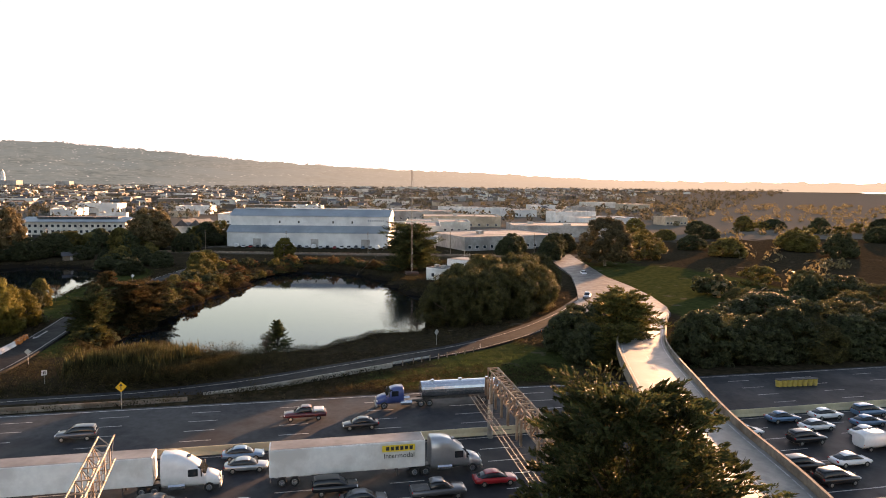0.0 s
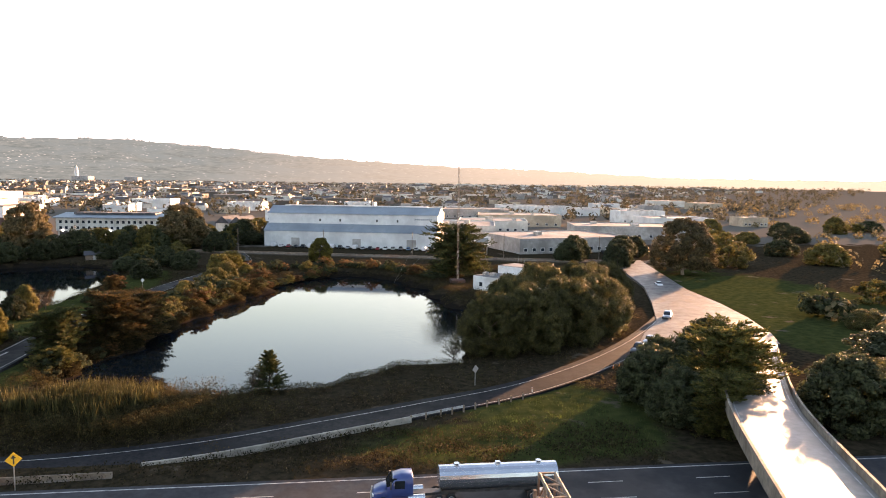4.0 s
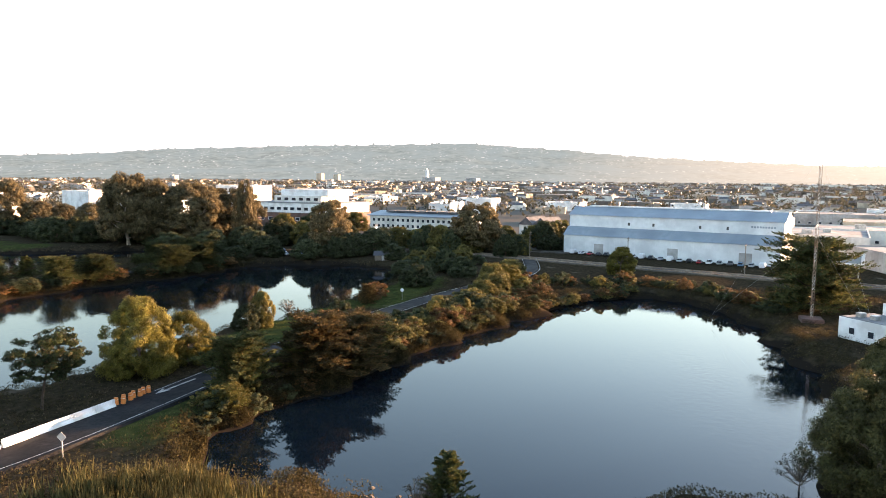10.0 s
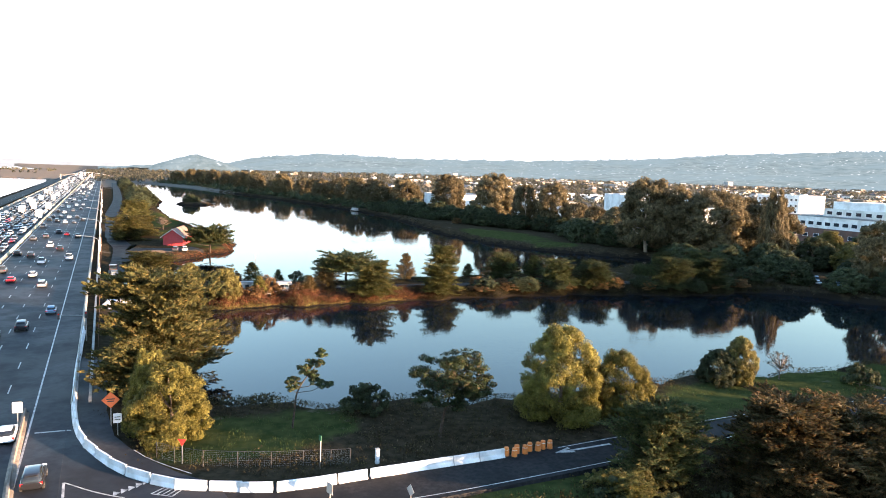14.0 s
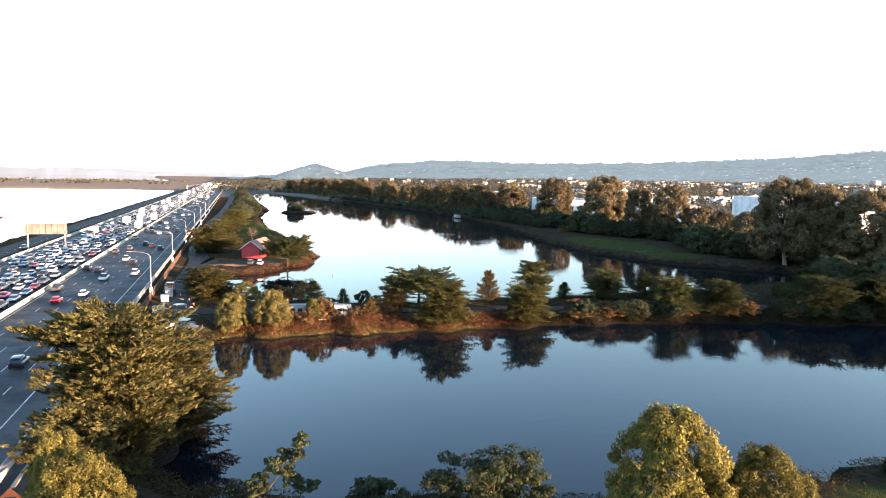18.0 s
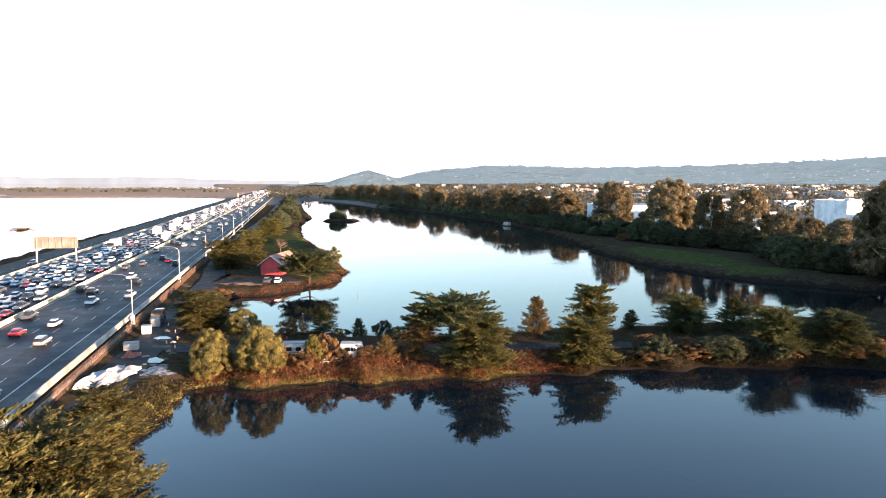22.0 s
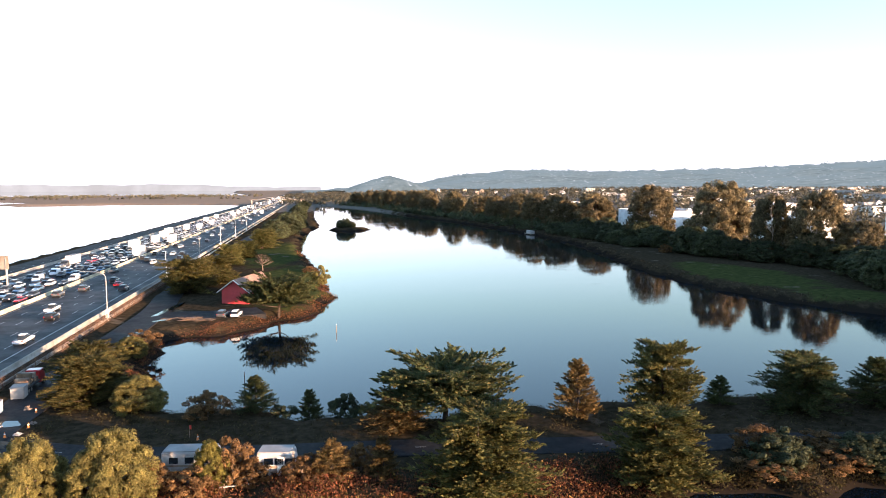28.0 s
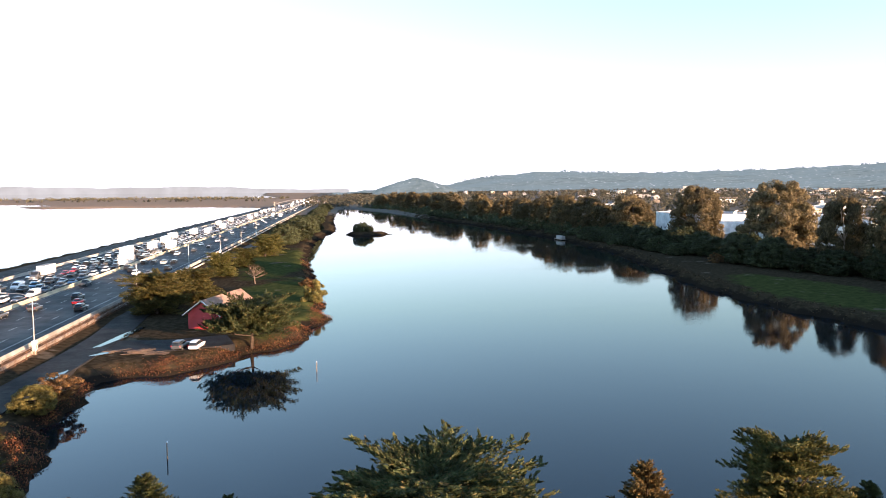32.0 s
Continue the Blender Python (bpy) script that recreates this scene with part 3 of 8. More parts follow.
EXIT = smooth_line([(52, 95, 2.7), (54, 72, 2.5), (55, 52, 2.4), (56, 37, 2.3), (59, 23, 2.3), (64.5, 9, 2.3), (70.5, -5, 2.3), (78.3, -21.5, 2.3), (93, -40, 2.3), (114, -59, 2.4), (141, -77, 2.5), (172, -88, 2.6), (240, -105, 2.8), (330, -128, 3.0)])
road("exit_road", EXIT, -3.2, 3.2, M_ROADDRY, "damp grey asphalt slip road curving round the pond")
LAKE_ROAD = smooth_line([(50.5, 112, 2.9), (51.2, 98, 2.8), (53.2, 86, 2.6), (57.5, 76.5, 2.5), (65, 70, 2.45), (74, 66.3, 2.4), (84, 65, 2.4), (96, 64.6, 2.4), (110, 64.4, 2.4), (132, 64, 2.4), (158, 61.0, 2.4), (182, 57.5, 2.4), (205, 52, 2.4), (228, 46, 2.4), (250, 44, 2.4), (285, 52, 2.4)])
road("lake_road", [p for p in LAKE_ROAD if p.x < 121], -2.6, 3.6, M_ROADDRY, "dark asphalt road between the pond and the lagoon")
road("lake_lane", [p + Vector((0, 0, -0.01)) for p in LAKE_ROAD if p.x > 118], -1.9, 2.3, M_ROADDRY, "narrow asphalt lane between the pond and the lagoon")
road("ramp_apron", smooth_line([(53.6, 57, 2.36), (53.5, 72, 2.44), (53.2, 86, 2.55), (52.4, 98, 2.64), (52.0, 114, 2.75)]), -4.4, 3.9, M_ROADDRY, "dark damp asphalt where the slip roads merge")


def pave_z(x, y):
    """Height of the merging pavement between freeway, ramp and lake road."""
    u = min(1.0, max(0.0, (x - median_x(y) - 22.4) / 6.0))
    low = float(np.interp(y, [62, 66, 75, 86, 98, 114, 124], [2.5, 2.5, 2.53, 2.63, 2.72, 2.83, 2.9]))
    return max(2.99 + (low - 2.99) * u, gz(x, y) + 0.03)


pave_v, pave_f = [], []
for k, y in enumerate(np.arange(64.0, 122.1, 1.0)):
    x0 = median_x(y) + 22.3
    x1 = float(np.interp(y, [64, 68, 72, 76, 82, 88, 96, 122], [62, 66, 65.5, 62.4, 59.2, 57.2, 56.7, 57.2]))
    edge = [(x0 + (x1 - x0) * i / 8) for i in range(9)]
    pave_v += [(x, y, pave_z(x, y)) for x in edge] + [(x1, y, pave_z(x1, y) - 0.6)]
    if k:
        pave_f += [(10 * k - 10 + i, 10 * k - 9 + i, 10 * k + 1 + i, 10 * k + i) for i in range(9)]
tagged(new("merge_pavement", mesh_from("merge_pavement", pave_v, pave_f, M_ASPHALT)), "wide damp asphalt where ramp, lake road and freeway merge", "road", kind="structure")
PARK_ROAD = smooth_line([(61, 150, 2.2), (62, 175, 2.2), (63.5, 200, 2.2), (64, 225, 2.2), (65.5, 250, 2.25), (66.5, 275, 2.25), (65, 300, 2.25), (63, 340, 2.25), (65, 400, 2.25), (70, 480, 2.25), (77, 600, 2.25), (84, 800, 2.25), (92, 1100, 2.25)])
road("park_road", PARK_ROAD, -3.4, 3.4, M_ROADDRY, "cracked damp asphalt park road beside the freeway", 0.9)
CAUSEWAY = smooth_line([(64, 189, 2.15), (75, 183.5, 2.15), (90, 180, 2.15), (112, 177.5, 2.15), (130, 174.5, 2.15), (150, 171.5, 2.15), (170, 168, 2.15), (190, 163, 2.15), (212, 160, 2.15), (238, 166, 2.15), (262, 182, 2.2), (284, 215, 2.2), (290, 260, 2.2)])
road("causeway_road", CAUSEWAY, -2.4, 2.4, M_ROADDRY, "worn dark asphalt road along the causeway", 0.9)
RAMP = smooth_line([(-60, -6, 6.0), (-30, -14, 9.0), (-8, -21.6, 9.5), (9, -26, 9.5), (23, -31, 9.3), (50, -43, 7.4), (75, -58, 4.8), (88, -66, 3.8), (101, -75, 3.05)])
road("overpass_ramp", RAMP, -4.6, 3.2, M_RAMP, "pale sunlit concrete ramp bridging the freeway", 1.0)
for side, nm in ((-4.75, "ramp_parapet"), (3.35, "ramp_parapet")):
    tagged(new(nm, sweep(nm, [p for p in RAMP if p.x < 92], [(side - 0.13, -0.9), (side + 0.13, -0.9), (side + 0.13, 0.85), (side - 0.13, 0.85)], M_OLDCONC)), "weathered brown concrete parapet of the ramp", "parapet", kind="structure")

# where the slip road and the ramp run together
# paler asphalt: the low sun's silver sheen is put into the base colour
M_SHEEN = surface("sheen_grey_asphalt", (0.075, 0.072, 0.07), (0.115, 0.11, 0.105), 0.8, 0.5, bump=0.006, c3=(0.055, 0.053, 0.052), scale3=0.12, rough2=0.68, spec=0.3)
JUNCTION = [(100, -49, 2.42), (112, -56, 2.46), (124, -64.5, 2.52), (146, -73.6, 2.62), (172, -83.5, 2.7), (240, -100, 2.9), (240, -113, 2.9), (166, -94, 2.75), (143, -91, 2.78), (124, -87, 2.82), (107, -81.5, 2.95), (97.5, -77, 3.06), (99.5, -69, 3.0), (102, -60, 2.7)]
jbm = bmesh.new()
jtop = [jbm.verts.new(p) for p in JUNCTION]
jlow = [jbm.verts.new((x, y, z - 0.9)) for x, y, z in JUNCTION]
jbm.faces.new(jtop[::-1])
for k in range(len(jtop)):
    jbm.faces.new((jtop[k], jtop[(k + 1) % len(jtop)], jlow[(k + 1) % len(jtop)], jlow[k]))
bmesh.ops.triangulate(jbm, faces=jbm.faces[:])
bmesh.ops.recalc_face_normals(jbm, faces=jbm.faces[:])
jme = bpy.data.meshes.new("road_junction")
jbm.to_mesh(jme)
jbm.free()
jme.materials.append(M_SHEEN)
tagged(new("road_junction", jme), "wide asphalt with grey sheen painted in where slip road and ramp meet", "road", kind="structure")
JUNCTION_LINE = smooth_line([(100, -60, 2.6), (125, -76, 2.7), (160, -88, 2.7), (240, -106, 2.9)])

# ---- buildings ----
def part(name, bm, material, parent, label=""):
    if isinstance(bm, bpy.types.Mesh):
        me = bm
    else:
        me = bpy.data.meshes.new(name)
        bm.to_mesh(me)
        bm.free()
    if not me.materials:
        me.materials.append(material)
    ob = new(name, me)
    ob.parent = parent
    if label:
        ob["label"] = label
    return ob


def box_bm(x0, y0, z0, x1, y1, z1, bevel=0.0, bm=None):
    bm = bm or bmesh.new()
    v = [bm.verts.new(p) for p in ((x0, y0, z0), (x1, y0, z0), (x1, y1, z0), (x0, y1, z0), (x0, y0, z1), (x1, y0, z1), (x1, y1, z1), (x0, y1, z1))]
    fs = [bm.faces.new([v[i] for i in f]) for f in ((3, 2, 1, 0), (4, 5, 6, 7), (0, 1, 5, 4), (1, 2, 6, 5), (2, 3, 7, 6), (3, 0, 4, 7))]
    if bevel:
        bmesh.ops.bevel(bm, geom=list({e for f in fs for e in f.edges}), offset=bevel, segments=1, affect="EDGES")
    return bm


def prism_bm(profile, y0, y1):
    """A profile in (x, z), counter-clockwise seen from -y, drawn out along y."""
    bm = bmesh.new()
    a = [bm.verts.new((x, y0, z)) for x, z in profile]
    b = [bm.verts.new((x, y1, z)) for x, z in profile]
    n = len(profile)
    bm.faces.new(a)
    bm.faces.new(b[::-1])
    for i in range(n):
        bm.faces.new((a[(i + 1) % n], a[i], b[i], b[(i + 1) % n]))
    return bm


def rod_bm(p0, p1, r, sides=6, r1=None, bm=None):
    bm = bm or bmesh.new()
    tube(bm, [p0, p1], [r, r if r1 is None else r1], sides)
    return bm


def tube(bm, pts, radii, sides=7):
    rings = []
    for i, p in enumerate(pts):
        p = Vector(p)
        d = (Vector(pts[min(i + 1, len(pts) - 1)]) - Vector(pts[max(i - 1, 0)])).normalized()
        a = d.orthogonal().normalized()
        b = d.cross(a)
        rings.append([bm.verts.new(p + (a * math.cos(t) + b * math.sin(t)) * radii[i]) for t in (2 * math.pi * k / sides for k in range(sides))])
    for r0, r1 in zip(rings, rings[1:]):
        for k in range(sides):
            bm.faces.new((r0[k], r0[(k + 1) % sides], r1[(k + 1) % sides], r1[k]))
    bm.faces.new(rings[-1])
    bm.faces.new(rings[0][::-1])


def at(root, x, y, z, turn=0.0):
    root.matrix_basis = pose(x, y, z, 0, 0, turn)
    return root


def as_mesh(name, bm, mat):
    me = bpy.data.meshes.new(name)
    bm.to_mesh(me)
    bm.free()
    me.materials.append(mat)
    return me


M_BBWALL = surface("white_corrugated_metal", (0.56, 0.58, 0.58), (0.66, 0.68, 0.68), 0.3, 0.5, c3=(0.48, 0.5, 0.51), scale3=0.1)
M_BBROOF = surface("blue_grey_metal_roof", (0.19, 0.235, 0.265), (0.24, 0.285, 0.315), 0.4, 0.5, c3=(0.165, 0.2, 0.23), scale3=0.1)
M_STUCCO = surface("cream_stucco", (0.55, 0.54, 0.5), (0.66, 0.65, 0.6), 0.5, 0.85, c3=(0.45, 0.44, 0.4), scale3=0.15)
M_WHITEWALL = surface("white_plaster", (0.66, 0.66, 0.65), (0.76, 0.76, 0.74), 0.6, 0.8, c3=(0.52, 0.51, 0.49), scale3=0.2)
M_BRICK = surface("dark_red_brick", (0.09, 0.045, 0.035), (0.15, 0.075, 0.055), 2.5, 0.85, c3=(0.07, 0.04, 0.03), scale3=0.3)
M_GREYWALL = surface("grey_concrete_wall", (0.28, 0.27, 0.26), (0.4, 0.39, 0.37), 0.5, 0.85, c3=(0.22, 0.21, 0.2), scale3=0.1)
M_TANWALL = surface("tan_wall", (0.38, 0.31, 0.23), (0.5, 0.42, 0.32), 0.5, 0.85, c3=(0.3, 0.25, 0.19), scale3=0.1)
M_FLATROOF = surface("pale_flat_roof", (0.2, 0.2, 0.195), (0.32, 0.32, 0.31), 0.25, 0.85, c3=(0.16, 0.16, 0.16), scale3=0.08, spec=0.2)
M_DARKROOF = surface("dark_roofing", (0.05, 0.05, 0.055), (0.1, 0.1, 0.105), 0.6, 0.7, c3=(0.04, 0.04, 0.045), scale3=0.2)
M_SHINGLE = surface("brown_shingles", (0.16, 0.1, 0.07), (0.26, 0.17, 0.12), 1.2, 0.85, c3=(0.12, 0.08, 0.06), scale3=0.3)
M_REDWALL = surface("red_painted_boards", (0.34, 0.035, 0.04), (0.46, 0.05, 0.055), 1.0, 0.6, c3=(0.34, 0.03, 0.03), scale3=0.5)
M_GLASS = surface("dark_window_glass", (0.02, 0.025, 0.03), (0.035, 0.04, 0.05), 0.5, 0.08)
M_FRAME = surface("white_window_frame", (0.6, 0.6, 0.6), (0.72, 0.72, 0.7), 2.0, 0.6)
M_METAL = surface("galvanised_metal", (0.36, 0.36, 0.35), (0.5, 0.5, 0.48), 2.0, 0.45, metal=0.8, c3=(0.28, 0.27, 0.25), scale3=0.6)
M_DARKMETAL = surface("dark_metal", (0.05, 0.05, 0.05), (0.09, 0.09, 0.09), 2.0, 0.5, metal=0.5)
M_RUSTSTEEL = surface("rusty_weathered_steel", (0.2, 0.14, 0.1), (0.34, 0.27, 0.2), 1.5, 0.7, metal=0.3, c3=(0.15, 0.09, 0.06), scale3=0.5)


def pane_mesh(w, h):
    bm = box_bm(-0.1, -w / 2, 0, 0.02, w / 2, h)
    return as_mesh("pane", bm, M_GLASS)


def frame_mesh(w, h):
    bm = bmesh.new()
    for a, b, c, d in ((-w / 2 - 0.12, -0.12, w / 2 + 0.12, 0.0), (-w / 2 - 0.12, h, w / 2 + 0.12, h + 0.12), (-w / 2 - 0.12, 0, -w / 2, h), (w / 2, 0, w / 2 + 0.12, h)):
        box_bm(-0.16, a, b, 0.02, c, d, 0, bm)
    return as_mesh("window", bm, M_FRAME)


def window_row(root, xs_face, y0, y1, z, w, h, n, pane, frame):
    """Windows in the wall that faces -x at x = xs_face."""
    for k in range(n):
        y = y0 + (k + 0.5) * (y1 - y0) / n
        f = part("window", frame, M_FRAME, root)
        f.location = (xs_face, y, z)
        p = part("pane", pane, M_GLASS, f)


def flat_building(name, label, x, y, w, d, h, turn, wall, roof, rows=0, cols=0, category="building", units=2, win=(1.6, 1.4)):
    root = at(tagged(new(name), label, category), x, y, gz(x + d * 0.3, y) - 0.1, turn)
    part("wall", box_bm(0, 0, -1.0, d, w, h), wall, root)
    bm = box_bm(0.35, 0.35, h - 0.5, d - 0.35, w - 0.35, h + 0.03)
    part("roof", bm, roof, root)
    bm = bmesh.new()
    for a in ((-0.1, -0.1, d + 0.1, 0.25), (-0.1, w - 0.25, d + 0.1, w + 0.1), (-0.1, 0.25, 0.25, w - 0.25), (d - 0.25, 0.25, d + 0.1, w - 0.25)):
        box_bm(a[0], a[1], h - 0.3, a[2], a[3], h + 0.5, 0, bm)
    part("parapet", bm, wall, root)
    r = random.Random(int(x * 7 + y))
    for k in range(units):
        ux, uy = r.uniform(0.2, 0.7) * d, r.uniform(0.1, 0.8) * w
        part("roof_unit", box_bm(ux, uy, h, ux + r.uniform(1.5, 4), uy + r.uniform(1.5, 5), h + r.uniform(1, 2.2), 0.1), M_METAL, root)
    if rows:
        pane, frame = pane_mesh(*win), frame_mesh(*win)
        for j in range(rows):
            window_row(root, 0, 0.6, w - 0.6, 1.2 + j * (h - 0.6) / rows, win[0], win[1], cols, pane, frame)
    return root


# the white hangar with its two-step roof
hall = at(tagged(new("warehouse"), "long white hangar with two blue-grey roof bands", "warehouse"), 293.8, -37, 2.0, -16)
HL = 83.5
part("lower_wall", prism_bm([(0, -1), (27, -1), (27, 7.3), (0, 7.3)], 0, HL), M_BBWALL, hall)
part("lower_roof", prism_bm([(-0.5, 7.3), (27.5, 7.3), (22, 10.8), (5, 10.8)], -0.3, HL + 0.3), M_BBROOF, hall, "blue-grey sloping lower roof")
part("upper_wall", prism_bm([(5.2, 10.8), (21.8, 10.8), (21.8, 15.6), (5.2, 15.6)], 0.1, HL - 0.1), M_BBWALL, hall)
part("upper_roof", prism_bm([(4.6, 15.6), (22.4, 15.6), (14.5, 19.0), (12.5, 19.0)], -0.4, HL + 0.4), M_BBROOF, hall, "blue-grey upper roof")
part("ridge_vent", prism_bm([(12.2, 19.0), (14.8, 19.0), (14.8, 19.5), (12.2, 19.5)], 6, HL - 6), M_BBWALL, hall)
for k in range(40):
    part("wall_rib", box_bm(-0.06, 1 + k * 2.08, 0, 0.01, 1.12 + k * 2.08, 7.25), M_BBWALL, hall)
for y, w in ((9.5, 4.5), (36, 4), (66, 4)):
    part("loading_door", box_bm(-0.12, y, 0, 0.02, y + w, 4.2), M_GREYWALL, hall, "grey roll-up loading door")
for y in (19, 29, 47, 57):
    part("wall_vent", box_bm(5.0, y, 12.0, 5.25, y + 0.8, 13.2), M_DARKMETAL, hall)
for k in range(9):
    part("wall_sign", box_bm(5.08, 3.0 + k * 0.95, 13.2, 5.22, 3.6 + k * 0.95, 13.9), M_BBROOF, hall)

# cream office; a solid dark block paints in the shade of its parking level
off = at(tagged(new("office_building"), "cream two-storey office over a dark parking level", "office building"), 358, 100, 2.2, -8)
part("parking_level", box_bm(1.5, 1, -1, 24, 55, 3.4), M_DARKROOF, off, "solid dark block for the open parking level's shade")
part("wall", box_bm(0, 0, 3.4, 26, 56, 10.2), M_STUCCO, off)
part("roof", prism_bm([(-1.4, 10.2), (27.4, 10.2), (27.4, 10.5), (13, 12.6), (-1.4, 10.6)], -1.2, 57.2), M_BBROOF, off, "grey low-pitched metal roof")
for k in range(7):
    part("solar_panel", box_bm(6, 6 + k * 6.3, 12.0, 16, 11.6 + k * 6.3, 12.9), M_DARKROOF, off, "dark solar panel")
pw, fw_ = pane_mesh(1.5, 1.5), frame_mesh(1.5, 1.5)
for z in (4.3, 7.4):
    window_row(off, 0, 1, 55, z, 1.5, 1.5, 18, pw, fw_)
for k in range(12):
    part("column", rod_bm((0.6, 1 + k * 4.9, -1), (0.6, 1 + k * 4.9, 3.4), 0.3, 8), M_STUCCO, off)
M_LAMPON = bpy.data.materials.new("lit_lamp")
M_LAMPON.use_nodes = True
_b = M_LAMPON.node_tree.nodes["Principled BSDF"]
_b.inputs["Emission Color"].default_value, _b.inputs["Emission Strength"].default_value = (1, 0.95, 0.85, 1), 3.0
for k in range(5):
    part("wall_lamp", box_bm(-0.5, 2 + k * 12.5, 3.2, -0.05, 2.9 + k * 12.5, 3.75, 0.1), M_LAMPON, off, "lit white wall lamp")
gab = at(tagged(new("gabled_house"), "pair of pale gabled sheds with dark roofs", "house"), 384, 62, 2.4, -20)
for y in (0, 9):
    part("wall", prism_bm([(0, -1), (18, -1), (18, 6), (0, 6)], y, y + 8.5), M_STUCCO, gab)
    bm = bmesh.new()
    v = [bm.verts.new(p) for p in ((-0.6, y - 0.5, 5.9), (-0.6, y + 4.25, 10), (-0.6, y + 9, 5.9), (18.6, y - 0.5, 5.9), (18.6, y + 4.25, 10), (18.6, y + 9, 5.9))]
    for f in ((0, 3, 4, 1), (1, 4, 5, 2), (0, 1, 2), (3, 5, 4), (0, 2, 5, 3)):
        bm.faces.new([v[i] for i in f])
    part("roof", bm, M_DARKROOF, gab)

# laboratory block: brick base, white upper floors
lab = at(tagged(new("laboratory_building"), "white stepped laboratory block on a dark brick base", "laboratory"), 400, 196, 2.5, -6)
part("base_storey", box_bm(0, 0, -1, 45, 66, 8), M_BRICK, lab, "dark brown brick base storey")
part("wall", box_bm(0.6, 0.6, 8, 44, 65, 14), M_WHITEWALL, lab)
part("top_floor", box_bm(8, 14, 14, 40, 50, 18.5), M_STUCCO, lab)
part("plant_room", box_bm(10, 10, 18.5, 38, 46, 22.5), M_WHITEWALL, lab, "white rooftop plant room")
part("roof", box_bm(0.2, 0.2, 14, 44.4, 65.4, 14.5), M_FLATROOF, lab)
pw, fw_ = pane_mesh(3.2, 1.8), frame_mesh(3.2, 1.8)
window_row(lab, 0.6, 2, 64, 9.6, 3.2, 1.8, 12, pw, fw_)
window_row(lab, 0, 2, 64, 3.2, 3.2, 1.8, 9, pw, fw_)
window_row(lab, 8, 15, 49, 15.4, 3.2, 1.8, 6, pw, fw_)

# radio station by the pond
sta = at(tagged(new("radio_station"), "small flat-roofed white radio station by the pond", "station"), 165, -40.5, 1.9, -52)
part("wall", box_bm(0, 0, -0.8, 9, 14, 4.2), M_WHITEWALL, sta)
part("upper_block", box_bm(9.0, 1, -0.8, 17, 12, 6.6), M_WHITEWALL, sta)
part("roof", box_bm(0.25, 0.25, 4.2, 8.75, 13.75, 4.35), M_FLATROOF, sta)
part("upper_roof", box_bm(9.3, 1.3, 6.6, 16.7, 11.7, 6.75), M_FLATROOF, sta)
for y in (1, 4.2, 8, 11):
    part("roof_unit", box_bm(2, y, 4.3, 3.6, y + 1.2, 5.2, 0.1), M_METAL, sta)
pw, fw_ = pane_mesh(1.2, 1.2), frame_mesh(1.2, 1.2)
window_row(sta, 0, 1, 13, 1.3, 1.2, 1.2, 3, pw, fw_)
for k in range(3):
    part("antenna", rod_bm((10 + k * 2.5, 3 + k * 3, 6.7), (10 + k * 2.5, 3 + k * 3, 9.2), 0.05, 5), M_METAL, sta)

# the red house on the point
hse = at(tagged(new("boathouse"), "bright red boathouse with brown pitched roof", "house"), 80.5, 283.5, 1.9, -20)
W_, D_ = 7.0, 16.0
part("wall", box_bm(0, 0, -0.6, W_, D_, 3.4), M_REDWALL, hse)
for y0, y1 in ((0, 0.2), (D_ - 0.2, D_)):
    bm = bmesh.new()
    a = [bm.verts.new((x, y0, z)) for x, z in ((0, 3.4), (W_, 3.4), (W_ / 2, 6.0))]
    b = [bm.verts.new((x, y1, z)) for x, z in ((0, 3.4), (W_, 3.4), (W_ / 2, 6.0))]
    for f in ((a[0], a[1], a[2]), (b[0], b[2], b[1]), (a[0], b[0], b[1], a[1]), (a[1], b[1], b[2], a[2]), (a[2], b[2], b[0], a[0])):
        bm.faces.new(f)
    part("gable", bm, M_REDWALL, hse)
part("roof", prism_bm([(-0.8, 3.0), (-0.8, 3.2), (W_ / 2, 6.35), (W_ + 0.8, 3.2), (W_ + 0.8, 3.0), (W_ / 2, 6.1)][::-1], -0.8, D_ + 0.8), M_SHINGLE, hse, "brown shingle roof")
for p0, p1 in (((-0.85, -0.85, 3.05), (W_ / 2, -0.85, 6.25)), ((W_ / 2, -0.85, 6.25), (W_ + 0.85, -0.85, 3.05))):
    part("bargeboard", rod_bm(p0, p1, 0.12, 4), M_FRAME, hse, "white bargeboard")
part("door", box_bm(3, -0.06, 0, 6, 0.02, 2.8), M_REDWALL, hse)
pw, fw_ = pane_mesh(1.4, 1.1), frame_mesh(1.4, 1.1)
window_row(hse, 0, 2, D_ - 2, 1.3, 1.4, 1.1, 4, pw, fw_)

# neighbouring blocks east of the lagoons
rb = random.Random(11)
flat_building("warehouse", "long low grey warehouse beside the railway", 284, -130, 60, 46, 6.5, 12, M_GREYWALL, M_FLATROOF, 1, 14, "warehouse")
flat_building("warehouse", "low pale industrial shed with flat roof", 352, -78, 46, 60, 7, -12, M_STUCCO, M_FLATROOF, 1, 10, "warehouse")
flat_building("laboratory_building", "white modern laboratory behind the eucalyptus", 382, 318, 46, 36, 14, -5, M_WHITEWALL, M_FLATROOF, 3, 10, "laboratory", 4)
flat_building("laboratory_building", "white modern laboratory behind the eucalyptus", 388, 372, 26, 34, 20, -5, M_WHITEWALL, M_FLATROOF, 0, 0, "laboratory", 2)
flat_building("warehouse", "pale warehouse beyond the far bank trees", 352, 440, 70, 46, 11, -2, M_STUCCO, M_BBROOF, 1, 12, "warehouse")
